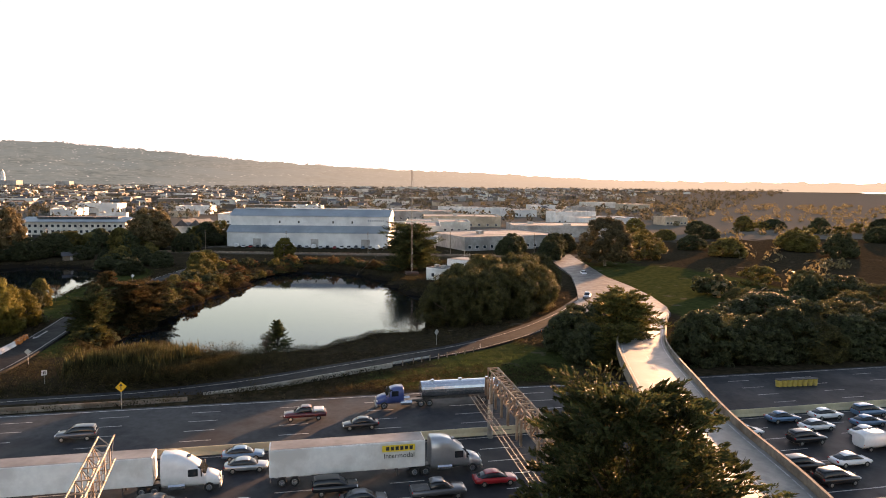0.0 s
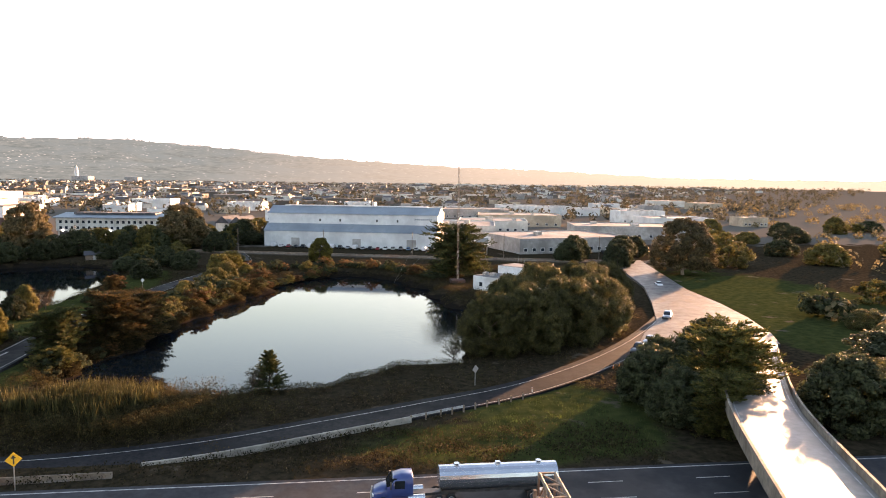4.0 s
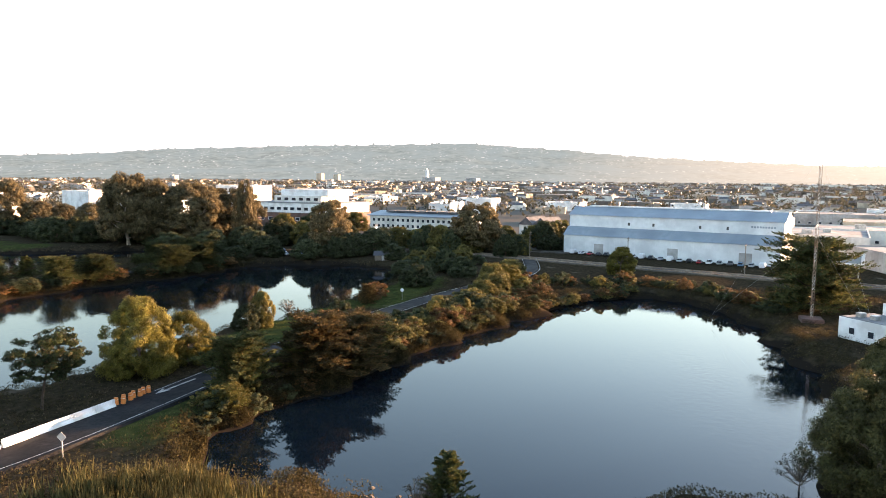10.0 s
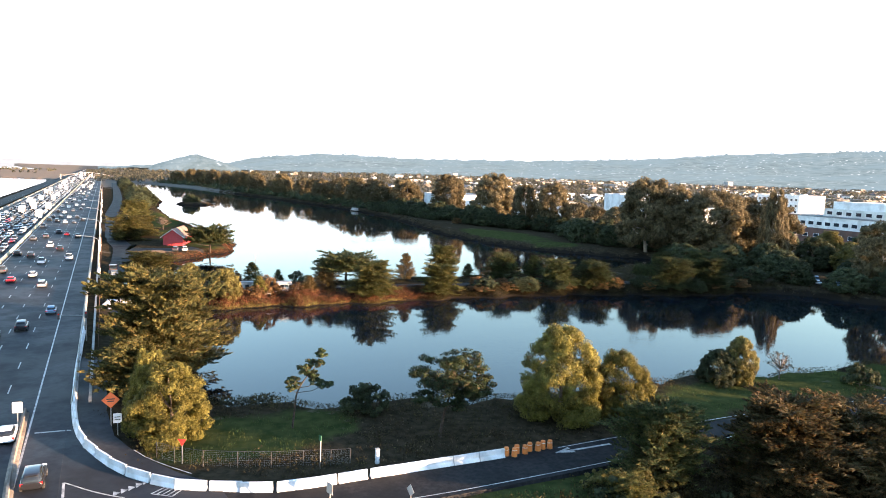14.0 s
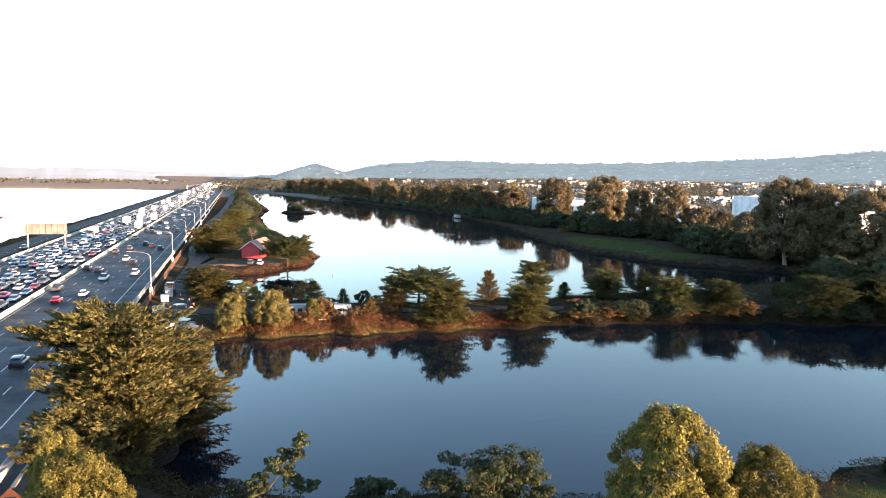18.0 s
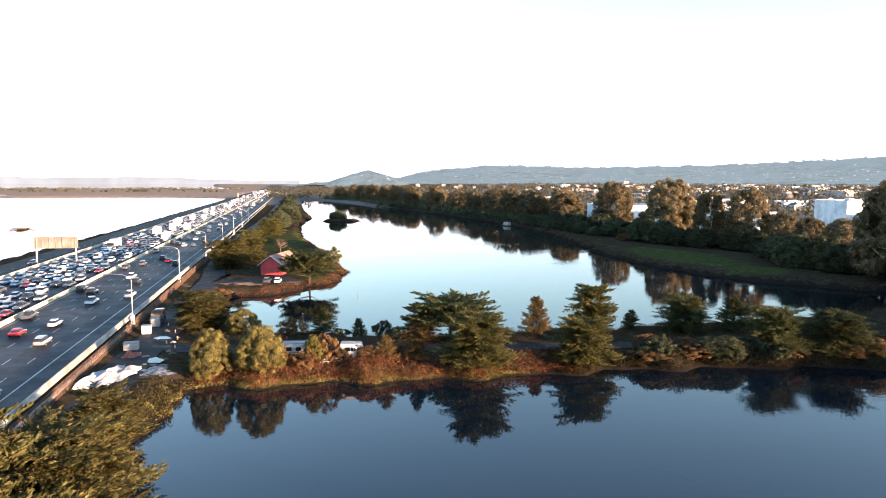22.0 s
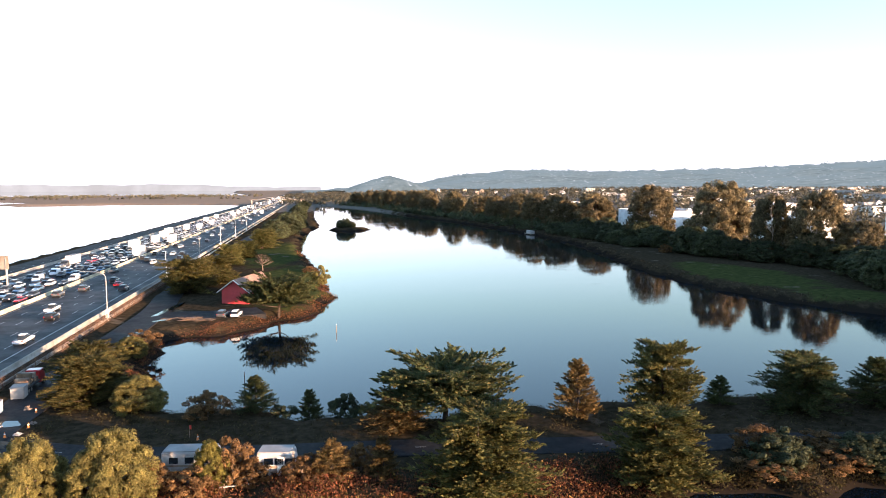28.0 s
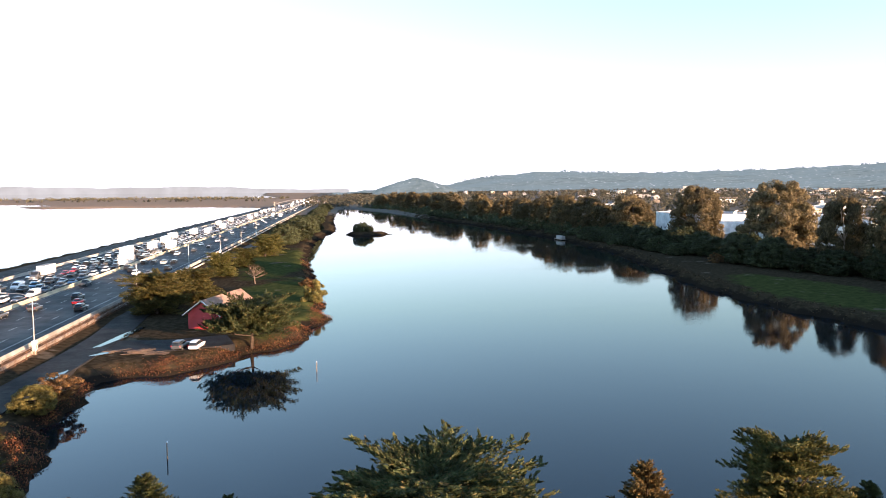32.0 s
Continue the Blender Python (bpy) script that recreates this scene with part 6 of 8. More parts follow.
ground_cover("grass", [p for p in grass_pts if off_road(p)], 0.5, 0.32, 16, 0.09, L_GRASS, "short damp green grass with weedy tufts", upright=True)
weed_pts = [(rng.uniform(47, 62), rng.uniform(-30, 60), 0) for _ in range(900)]
ground_cover("verge_brush", [p for p in weed_pts[::2] if off_road(p)], 0.8, 0.8, 40, 0.12, L_THICKET, "dark low brush on the verge beside the freeway")
ground_cover("weeds", [p for p in weed_pts[1::2] if off_road(p)], 0.7, 0.55, 22, 0.12, L_DRY, "dry brown weeds on the verge")

# woods and street trees of the plain
far_pts, far_r = [], []
for k in range(1300):
    a = math.radians(rng.uniform(6, 62))
    r = 620 + 2000 * rng.uniform() ** 0.8
    x, y = 60 + r * math.sin(a), 60 + r * math.cos(a)
    if x < 345 and y < 1250:
        continue
    far_r.append(rng.uniform(5, 9))
    far_pts.append((x, y, gz(x, y) + far_r[-1] * 0.8))
for k in range(5200):
    a = math.radians(rng.uniform(1, 132))
    r = 520 + 2500 * rng.uniform() ** 0.85
    x, y = 60 + r * math.sin(a), 60 + r * math.cos(a)
    if x < 345 and y < 1250:
        continue
    far_r.append(rng.uniform(3.5, 7.5))
    far_pts.append((x, y, gz(x, y) + far_r[-1] * 0.8))
for k in range(500):
    y = rng.uniform(1150, 2300)
    x = rng.uniform(60, 420)
    far_r.append(rng.uniform(4, 8))
    far_pts.append((x, y, 2 + far_r[-1] * 0.8))
for k in range(70):
    x = rng.uniform(-1300, -20)
    if gz(x, 1790.0) < 0.5:
        continue
    far_r.append(rng.uniform(2, 5))
    far_pts.append((x, 1790.0 + rng.uniform(-8, 8), 2 + far_r[-1] * 0.7))
tagged(new("far_woods", leaf_mesh("far_woods", far_pts, far_r, 0.9, 16, 2.0, L_FAR)), "brownish street trees scattered over the city plain", "trees", kind="stuff")


# scrub along the marsh beyond the bay
rng_m = np.random.default_rng(31)
scrub_p, scrub_r = [], []
for k in range(420):
    x = rng_m.uniform(-760, -20)
    y = 1900 + (x + 760) * 0.25 + rng_m.uniform(0, 330)
    if gz(x, y) > 0.4 and math.sin(x * 0.021) + rng_m.normal(0, 0.6) > -0.5:
        scrub_r.append(rng_m.uniform(2.5, 6.5))
        scrub_p.append((x, y, gz(x, y) + scrub_r[-1] * 0.5))
L_MARSH = leaves("marsh_scrub_leaf", (0.1, 0.095, 0.062), (0.16, 0.145, 0.095), (0.2, 0.17, 0.115), 0.0)
tagged(new("marsh_scrub", leaf_mesh("marsh_scrub", scrub_p, scrub_r, 0.7, 18, 2.2, L_MARSH)), "pale olive scrub along the marsh beyond the bay", "scrub", kind="stuff")

# trees on the hills' crest, glowing with the hills' painted haze
crest_p, crest_r = [], []
for (ax, ay, az_), (bx, by, bz) in zip(RIDGE_LINE, RIDGE_LINE[1:]):
    if az_ > 60:
        if math.sin(ax * 0.013) + math.sin(ay * 0.021 + 1) + rng.normal(0, 0.8) < 0.2:
            continue
        for k in range(3):
            u = rng.uniform()
            crest_r.append(rng.uniform(4, 12) * (1.7 if rng.uniform() < 0.1 else 1.0))
            crest_p.append((ax + u * (bx - ax), ay + u * (by - ay), az_ + u * (bz - az_) + crest_r[-1] * 0.3))
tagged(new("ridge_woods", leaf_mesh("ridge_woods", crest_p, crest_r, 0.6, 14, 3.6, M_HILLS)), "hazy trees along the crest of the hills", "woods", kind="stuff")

# ---- vehicles ----
def paint(name, c, rough=0.28, metal=0.0):
    m = surface(name, tuple(v * 0.92 for v in c), c, 1.5, rough, metal, c3=tuple(v * 0.85 for v in c), scale3=0.7)
    m.node_tree.nodes["Principled BSDF"].inputs["Coat Weight"].default_value = 0.6
    return m


PAINTS = [("white", paint("white_car_paint", (0.72, 0.73, 0.74))), ("silver", paint("silver_car_paint", (0.42, 0.44, 0.46), 0.3, 0.6)),
          ("black", paint("black_car_paint", (0.012, 0.012, 0.014))), ("grey", paint("grey_car_paint", (0.1, 0.105, 0.115), 0.3, 0.4)),
          ("red", paint("red_car_paint", (0.35, 0.015, 0.02))), ("blue", paint("blue_car_paint", (0.1, 0.2, 0.32), 0.3, 0.3)), ("maroon", paint("dark_red_car_paint", (0.09, 0.01, 0.014)))]
M_TYRE = surface("tyre_rubber", (0.012, 0.012, 0.012), (0.025, 0.025, 0.025), 8.0, 0.9)
M_HEAD = surface("headlight_glass", (0.65, 0.66, 0.68), (0.8, 0.8, 0.82), 5.0, 0.1)
M_TAIL = surface("red_tail_light", (0.3, 0.01, 0.01), (0.42, 0.02, 0.015), 5.0, 0.2)
M_CARGLASS = surface("tinted_car_glass", (0.012, 0.015, 0.018), (0.02, 0.024, 0.028), 1.0, 0.05)
M_TRUCKBOX = surface("white_truck_panel", (0.66, 0.67, 0.66), (0.77, 0.78, 0.76), 0.8, 0.5, c3=(0.56, 0.56, 0.54), scale3=0.3)
M_STEEL = surface("polished_tank_steel", (0.55, 0.57, 0.6), (0.66, 0.68, 0.7), 0.6, 0.22, metal=0.9)
M_YELLOW = surface("yellow_panel", (0.7, 0.5, 0.04), (0.8, 0.6, 0.06), 2.0, 0.5)
M_BARREL = surface("dusty_yellow_plastic", (0.36, 0.26, 0.05), (0.48, 0.36, 0.07), 2.0, 0.65, c3=(0.25, 0.19, 0.07), scale3=0.8)
M_INK = surface("black_lettering", (0.02, 0.02, 0.02), (0.035, 0.035, 0.035), 4.0, 0.6)


def wheel_mesh(r, w):
    bm = bmesh.new()
    n, rings = 14, []
    for y, rr in ((-w / 2, 0.0), (-w / 2 + 0.03, r * 0.58), (-w / 2, r * 0.62), (-w / 2, r * 0.93), (-w / 2 + 0.03, r), (w / 2 - 0.03, r), (w / 2, r * 0.93), (w / 2, r * 0.62), (w / 2 - 0.03, r * 0.58), (w / 2, 0.0)):
        if rr == 0:
            rings.append([bm.verts.new((0, y, 0))])
        else:
            rings.append([bm.verts.new((rr * math.cos(2 * math.pi * k / n), y, rr * math.sin(2 * math.pi * k / n))) for k in range(n)])
    for j, (a, b) in enumerate(zip(rings, rings[1:])):
        for k in range(n):
            if len(a) == 1:
                f = bm.faces.new((a[0], b[(k + 1) % n], b[k]))
            elif len(b) == 1:
                f = bm.faces.new((a[k], a[(k + 1) % n], b[0]))
            else:
                f = bm.faces.new((a[k], a[(k + 1) % n], b[(k + 1) % n], b[k]))
            f.material_index = 1 if j in (0, 8) else 0
    me = as_mesh("wheel", bm, M_TYRE)
    me.materials.append(M_METAL)
    return me


WHEEL, TRUCK_WHEEL = wheel_mesh(0.33, 0.22), wheel_mesh(0.5, 0.3)
TRUCK_RIM = as_mesh("rim", rod_bm((0, -0.165, 0), (0, 0.165, 0), 0.26, 12), M_STEEL)
HEADLIGHT = as_mesh("headlight", box_bm(-0.06, -0.22, -0.09, 0.06, 0.22, 0.09, 0.03), M_HEAD)
TAILLIGHT = as_mesh("tail_light", box_bm(-0.05, -0.2, -0.1, 0.05, 0.2, 0.1, 0.03), M_TAIL)


def shell_bm(profile, w, inset=0.06, bevel=0.05):
    """A cab body: its side outline in (x, z), rounded over to the flanks."""
    bm = prism_bm(profile, -w / 2, w / 2)
    top = max(z for _, z in profile)
    for v in bm.verts:
        if v.co.z > 0.55 * top:
            v.co.y *= 1 - inset
    bmesh.ops.bevel(bm, geom=list(bm.edges), offset=bevel, segments=1, affect="EDGES")
    return bm


def loft_bm(stations, taper=0.0, power=4.5, n=16):
    """A rounded shell through cross-sections (x, half width, bottom, top)."""
    bm = bmesh.new()
    rings = []
    for x, hw, z0, z1 in stations:
        ring = []
        for k in range(n):
            a = 2 * math.pi * (k + 0.5) / n
            c, s_ = math.cos(a), math.sin(a)
            q = (abs(c) ** power + abs(s_) ** power) ** (-1 / power)
            v = 0.5 + 0.5 * q * s_
            ring.append(bm.verts.new((x, hw * q * c * (1 - taper * v), z0 + (z1 - z0) * v)))
        rings.append(ring)
    for a, b in zip(rings, rings[1:]):
        for k in range(n):
            bm.faces.new((a[k], a[(k + 1) % n], b[(k + 1) % n], b[k]))
    bm.faces.new(rings[0][::-1])
    bm.faces.new(rings[-1])
    bmesh.ops.recalc_face_normals(bm, faces=bm.faces[:])
    for f in bm.faces:
        f.smooth = len(f.verts) == 4
    return bm


def cabin_bm(x0, x1, t0, t1, z0, z1, w0, w1):
    bm = bmesh.new()
    a = [bm.verts.new(p) for p in ((x0, -w0, z0), (x1, -w0, z0), (x1, w0, z0), (x0, w0, z0))]
    b = [bm.verts.new(p) for p in ((t0, -w1, z1), (t1, -w1, z1), (t1, w1, z1), (t0, w1, z1))]
    bm.faces.new(a[::-1])
    bm.faces.new(b)
    for i in range(4):
        bm.faces.new((a[i], a[(i + 1) % 4], b[(i + 1) % 4], b[i]))
    return bm


# cross-sections from rear to front of body, glazing and roof
KINDS = {
    "sedan": dict(w=1.82, ax=(1.42, -1.38), ends=(-2.3, 2.3),
                  body=[(-2.32, 0.66, 0.46, 0.8), (-2.22, 0.82, 0.34, 0.92), (-1.7, 0.9, 0.27, 0.98), (-0.8, 0.91, 0.24, 0.96), (0.5, 0.91, 0.24, 0.94), (1.1, 0.9, 0.25, 0.91), (1.75, 0.88, 0.27, 0.82), (2.18, 0.8, 0.33, 0.72), (2.33, 0.62, 0.42, 0.62)],
                  glass=[(-1.95, 0.62, 0.86, 0.95), (-1.5, 0.8, 0.86, 1.14), (-0.95, 0.84, 0.86, 1.36), (-0.3, 0.85, 0.86, 1.43), (0.25, 0.84, 0.86, 1.39), (0.75, 0.82, 0.84, 1.16), (1.25, 0.7, 0.8, 0.9)],
                  roof=[(-1.2, 0.52, 1.26, 1.3), (-0.85, 0.6, 1.34, 1.42), (-0.3, 0.63, 1.38, 1.47), (0.15, 0.61, 1.36, 1.44), (0.42, 0.54, 1.3, 1.34)]),
    "suv": dict(w=1.92, ax=(1.45, -1.4), ends=(-2.3, 2.3),
                body=[(-2.34, 0.76, 0.5, 1.0), (-2.2, 0.9, 0.36, 1.1), (-1.5, 0.95, 0.32, 1.1), (0.4, 0.96, 0.3, 1.08), (1.1, 0.95, 0.31, 1.05), (1.8, 0.92, 0.34, 0.98), (2.2, 0.84, 0.4, 0.88), (2.34, 0.68, 0.5, 0.76)],
                glass=[(-2.3, 0.76, 1.0, 1.1), (-2.1, 0.86, 1.0, 1.5), (-1.8, 0.88, 1.0, 1.66), (-0.6, 0.89, 1.0, 1.72), (0.2, 0.88, 1.0, 1.68), (0.8, 0.86, 0.98, 1.36), (1.3, 0.76, 0.94, 1.04)],
                roof=[(-2.12, 0.6, 1.56, 1.62), (-1.8, 0.66, 1.64, 1.72), (-0.6, 0.69, 1.68, 1.77), (0.1, 0.67, 1.65, 1.73), (0.42, 0.6, 1.58, 1.62)]),
    "pickup": dict(w=1.96, ax=(1.85, -1.75), ends=(-2.8, 2.78),
                   body=[(-2.8, 0.9, 0.48, 1.08), (-2.7, 0.97, 0.42, 1.1), (-0.7, 0.97, 0.42, 1.1), (1.3, 0.97, 0.42, 1.12), (2.2, 0.95, 0.42, 1.06), (2.65, 0.9, 0.46, 0.96), (2.8, 0.74, 0.52, 0.8)],
                   glass=[(-0.95, 0.78, 1.02, 1.12), (-0.85, 0.86, 1.02, 1.64), (-0.4, 0.88, 1.02, 1.8), (0.4, 0.88, 1.02, 1.78), (0.9, 0.86, 1.02, 1.5), (1.5, 0.76, 0.98, 1.1)],
                   roof=[(-0.88, 0.6, 1.68, 1.74), (-0.4, 0.68, 1.76, 1.86), (0.35, 0.68, 1.75, 1.84), (0.62, 0.6, 1.66, 1.7)]),
    "van": dict(w=2.0, ax=(1.7, -1.6), ends=(-2.6, 2.6),
                body=[(-2.62, 0.9, 0.5, 2.0), (-2.5, 0.99, 0.38, 2.14), (0.6, 1.0, 0.36, 2.16), (1.2, 0.99, 0.36, 1.9), (1.7, 0.97, 0.36, 1.35), (2.2, 0.93, 0.38, 1.12), (2.5, 0.84, 0.42, 0.94), (2.62, 0.7, 0.5, 0.8)],
                glass=[(0.1, 0.9, 1.25, 1.8), (0.3, 1.0, 1.25, 1.9), (0.9, 0.995, 1.22, 2.04), (1.28, 0.96, 1.2, 1.86), (1.78, 0.9, 1.12, 1.33)],
                roof=[(-2.4, 0.8, 2.06, 2.14), (-1.0, 0.84, 2.1, 2.2), (0.3, 0.82, 2.1, 2.19), (0.6, 0.7, 2.06, 2.12)]),
}


def car(kind, colour, mat, lights=True):
    k = KINDS[kind]
    root = tagged(new("car" if kind in ("sedan", "suv") else ("pickup_truck" if kind == "pickup" else "van")), f"{colour} {kind} standing in freeway traffic", {"sedan": "car", "suv": "car", "pickup": "pickup", "van": "van"}[kind])
    part("body", loft_bm(k["body"]), mat, root)
    part("glazing", loft_bm(k["glass"], 0.22 if kind != "van" else 0.1), M_CARGLASS, root)
    part("roof", loft_bm(k["roof"], 0.1, 3.0, 12), mat, root)
    if kind == "pickup":
        # dark slab on the solid body paints in the bed opening's shade
        part("bed_liner", box_bm(-2.65, -0.8, 1.0, -1.0, 0.8, 1.125, 0.02), M_DARKMETAL, root, "dark slab for the shade inside the open load bed")
    for x in k["ax"]:
        for y in (-1, 1):
            o = part("wheel", WHEEL, M_TYRE, root)
            o.location = (x, y * (k["w"] / 2 - 0.08), 0.33)
    if lights:
        for y in (-1, 1):
            o = part("headlight", HEADLIGHT, M_HEAD, root)
            o.location = (k["ends"][1] - 0.12, y * (k["w"] / 2 - 0.3), 0.62 if kind == "sedan" else 0.8)
            o = part("tail_light", TAILLIGHT, M_TAIL, root)
            o.location = (k["ends"][0] + 0.05, y * (k["w"] / 2 - 0.26), 0.78 if kind == "sedan" else 0.92)
    return root


CARS = {}
for lit in (True, False):
    for kind in KINDS:
        for colour, mat in PAINTS:
            if kind == "van" and colour in ("red", "blue", "black", "maroon"):
                continue
            CARS[(kind, colour, lit)] = car(kind, colour, mat, lit)
rc = random.Random(5)
MIX = [("sedan", "white"), ("sedan", "silver"), ("sedan", "black"), ("sedan", "grey"), ("suv", "white"), ("suv", "silver"), ("suv", "black"), ("suv", "grey"), ("sedan", "red"), ("sedan", "blue"), ("pickup", "white"), ("pickup", "grey"), ("van", "white"), ("suv", "blue"), ("sedan", "white"), ("suv", "black")]
LEFT_OUT = []


def drive(kind, colour, x, y, heading, z=3.0, lit=True, group="", label=""):
    """heading: degrees, 90 is north (+y)."""
    if group and any(abs(x - a) < 1.6 and abs(y - b) < c for a, b, c in LEFT_OUT):
        return None
    o = copy_thing(CARS[(kind, colour, lit)], pose(x, y, z, 0, 0, heading))
    if group:
        o["group"] = group
    if label:
        o["label"] = label
    return o


LEAN = 90 - math.degrees(math.atan(0.022))
# trucks standing in the southbound lanes
def semi(x, y, heading, box_mat, cab_mat, label, z=3.0, ribs=False, tank=False, sleeper=True, box_len=16.15):
    root = at(tagged(new("semi_truck"), label, "truck"), x, y, z, heading)
    # origin under the cab's front axle, trailer behind
    if sleeper:
        part("cab", loft_bm([(-3.3, 1.16, 0.75, 3.9), (-3.15, 1.22, 0.65, 4.0), (-2.0, 1.22, 0.6, 3.98), (-1.2, 1.2, 0.6, 3.75), (-0.3, 1.16, 0.6, 3.2), (0.35, 1.12, 0.6, 2.75), (0.95, 1.06, 0.6, 1.95)], 0.04, 7.0), cab_mat, root)
        part("roof_window", box_bm(-0.9, -0.3, 3.5, -0.5, 0.3, 3.62, 0.03), M_CARGLASS, root)
    else:
        part("cab", loft_bm([(-1.5, 1.1, 0.65, 2.8), (-1.4, 1.16, 0.6, 2.95), (-0.4, 1.15, 0.6, 2.95), (0.3, 1.12, 0.6, 2.75), (0.95, 1.06, 0.6, 1.95)], 0.04, 7.0), cab_mat, root)
    part("hood", loft_bm([(0.7, 1.1, 0.6, 1.98), (1.5, 1.06, 0.55, 1.8), (2.1, 0.98, 0.55, 1.55), (2.35, 0.84, 0.6, 1.28)], 0.12, 5.0), cab_mat, root)
    part("windshield", cabin_bm(0.42, 1.0, 0.0, 0.45, 1.92, 2.66, 1.0, 0.94), M_CARGLASS, root)
    for s in (-1, 1):
        part("side_window", box_bm(-0.7, s * 1.13 - 0.03, 1.75, 0.25, s * 1.13 + 0.03, 2.5), M_CARGLASS, root)
        part("fuel_tank", rod_bm((-2.6, s * 1.0, 0.75), (-1.0, s * 1.0, 0.75), 0.34, 10), M_STEEL, root)
        part("mirror", box_bm(0.55, s * 1.35 - 0.1, 1.8, 0.7, s * 1.35 + 0.1, 2.5, 0.03), M_DARKMETAL, root)
        part("headlight", box_bm(2.2, s * 0.75 - 0.2, 1.0, 2.36, s * 0.75 + 0.2, 1.25, 0.04), M_HEAD, root)
    part("grille", box_bm(2.3, -0.5, 0.7, 2.4, 0.5, 1.5, 0.04), M_METAL, root)
    part("bumper", box_bm(2.25, -1.15, 0.4, 2.5, 1.15, 0.72, 0.06), M_METAL, root)
    part("chassis", box_bm(-5.6, -0.45, 0.65, 2.0, 0.45, 0.95), M_DARKMETAL, root)
    x1 = -4.0
    x0 = x1 - box_len
    if tank:
        part("tank", rod_bm((x0, 0, 2.25), (x1, 0, 2.25), 1.15, 20), M_STEEL, root, "polished steel tank")
        for u in (0.15, 0.5, 0.85):
            part("tank_hatch", rod_bm((x0 + u * box_len, 0, 3.35), (x0 + u * box_len, 0, 3.6), 0.28, 10), M_STEEL, root)
        part("trailer_frame", box_bm(x0 + 0.3, -0.5, 0.85, x1 - 0.3, 0.5, 1.15), M_DARKMETAL, root)
    else:
        part("trailer_box", box_bm(x0, -1.28, 1.15, x1, 1.28, 4.05, 0.05), box_mat, root)
        part("roof_panel", box_bm(x0 + 0.1, -1.2, 4.04, x1 - 0.1, 1.2, 4.08), M_FLATROOF, root)
        if ribs:
            for k in range(32):
                xx = x0 + 0.35 + k * (box_len - 0.7) / 31
                for s in (-1, 1):
                    part("rib", box_bm(xx - 0.12, s * 1.3 - 0.05, 1.3, xx + 0.12, s * 1.3 + 0.05, 3.95), box_mat, root)
        part("rear_door", box_bm(x0 - 0.04, -1.2, 1.2, x0 + 0.01, 1.2, 4.0), box_mat, root)
        part("rear_guard", box_bm(x0, -1.1, 0.5, x0 + 0.1, 1.1, 0.62), M_DARKMETAL, root)
        part("trailer_frame", box_bm(x0 + 0.4, -0.5, 0.95, x1 - 0.6, 0.5, 1.15), M_DARKMETAL, root)
        for s in (-1, 1):
            part("landing_leg", box_bm(x1 - 3.0, s * 0.7 - 0.07, 0.1, x1 - 2.85, s * 0.7 + 0.07, 1.1), M_DARKMETAL, root)
    for xx in (1.3, -3.9, -5.1, x0 + 1.2, x0 + 2.5):
        for s in (-1, 1):
            o = part("wheel", TRUCK_WHEEL, M_TYRE, root)
            o.location = (xx, s * 1.0, 0.5)
            part("rim", TRUCK_RIM, M_STEEL, o, "polished metal rim")
    LEFT_OUT.append((x, y + (7.5 if abs(heading) > 180 or heading < 0 else -7.5), 16))
    return root


def box_letters(root, text, size, x, y, z, turn, mat, label):
    cu = bpy.data.curves.new("lettering", "FONT")
    cu.body, cu.size, cu.extrude, cu.align_x = text, size, 0.01, "CENTER"
    tmp = new("tmp", cu)
    me = bpy.data.meshes.new_from_object(tmp.evaluated_get(bpy.context.evaluated_depsgraph_get()))
    bpy.data.objects.remove(tmp)
    me.materials.clear()
    me.materials.append(mat)
    o = part("lettering", me, mat, root, label)
    o.matrix_basis = pose(x, y, z, 90, 0, turn)
    return o


SB, NB = LEAN - 180, LEAN
TRUCK_WHITE = PAINTS[0][1]
s1 = semi(median_x(0) - 9.6, -2.2, SB, M_TRUCKBOX, PAINTS[1][1], "grey semi-truck hauling a white ribbed freight container", ribs=True)
# the container's yellow panel and its words
part("yellow_panel", box_bm(-8.6, -1.39, 3.05, -4.9 - 0.2, -1.33, 3.75), M_YELLOW, s1, "yellow panel with black marks")
for k in range(6):
    part("panel_mark", box_bm(-8.2 + k * 0.5, -1.405, 3.2, -7.85 + k * 0.5, -1.39, 3.6), M_INK, s1)
box_letters(s1, "Intermodal", 0.75, -6.8, -1.36, 2.35, 0, M_INK, "black word on the container")
s2 = semi(median_x(26) - 9.2, 25.2, SB, M_TRUCKBOX, TRUCK_WHITE, "white semi-truck with plain white box trailer")
s3 = semi(median_x(0) + 13.2, 1.5, NB, M_TRUCKBOX, paint("deep_blue_truck_paint", (0.03, 0.06, 0.2)), "blue tanker truck with polished steel tank", tank=True, sleeper=False, box_len=11.5)
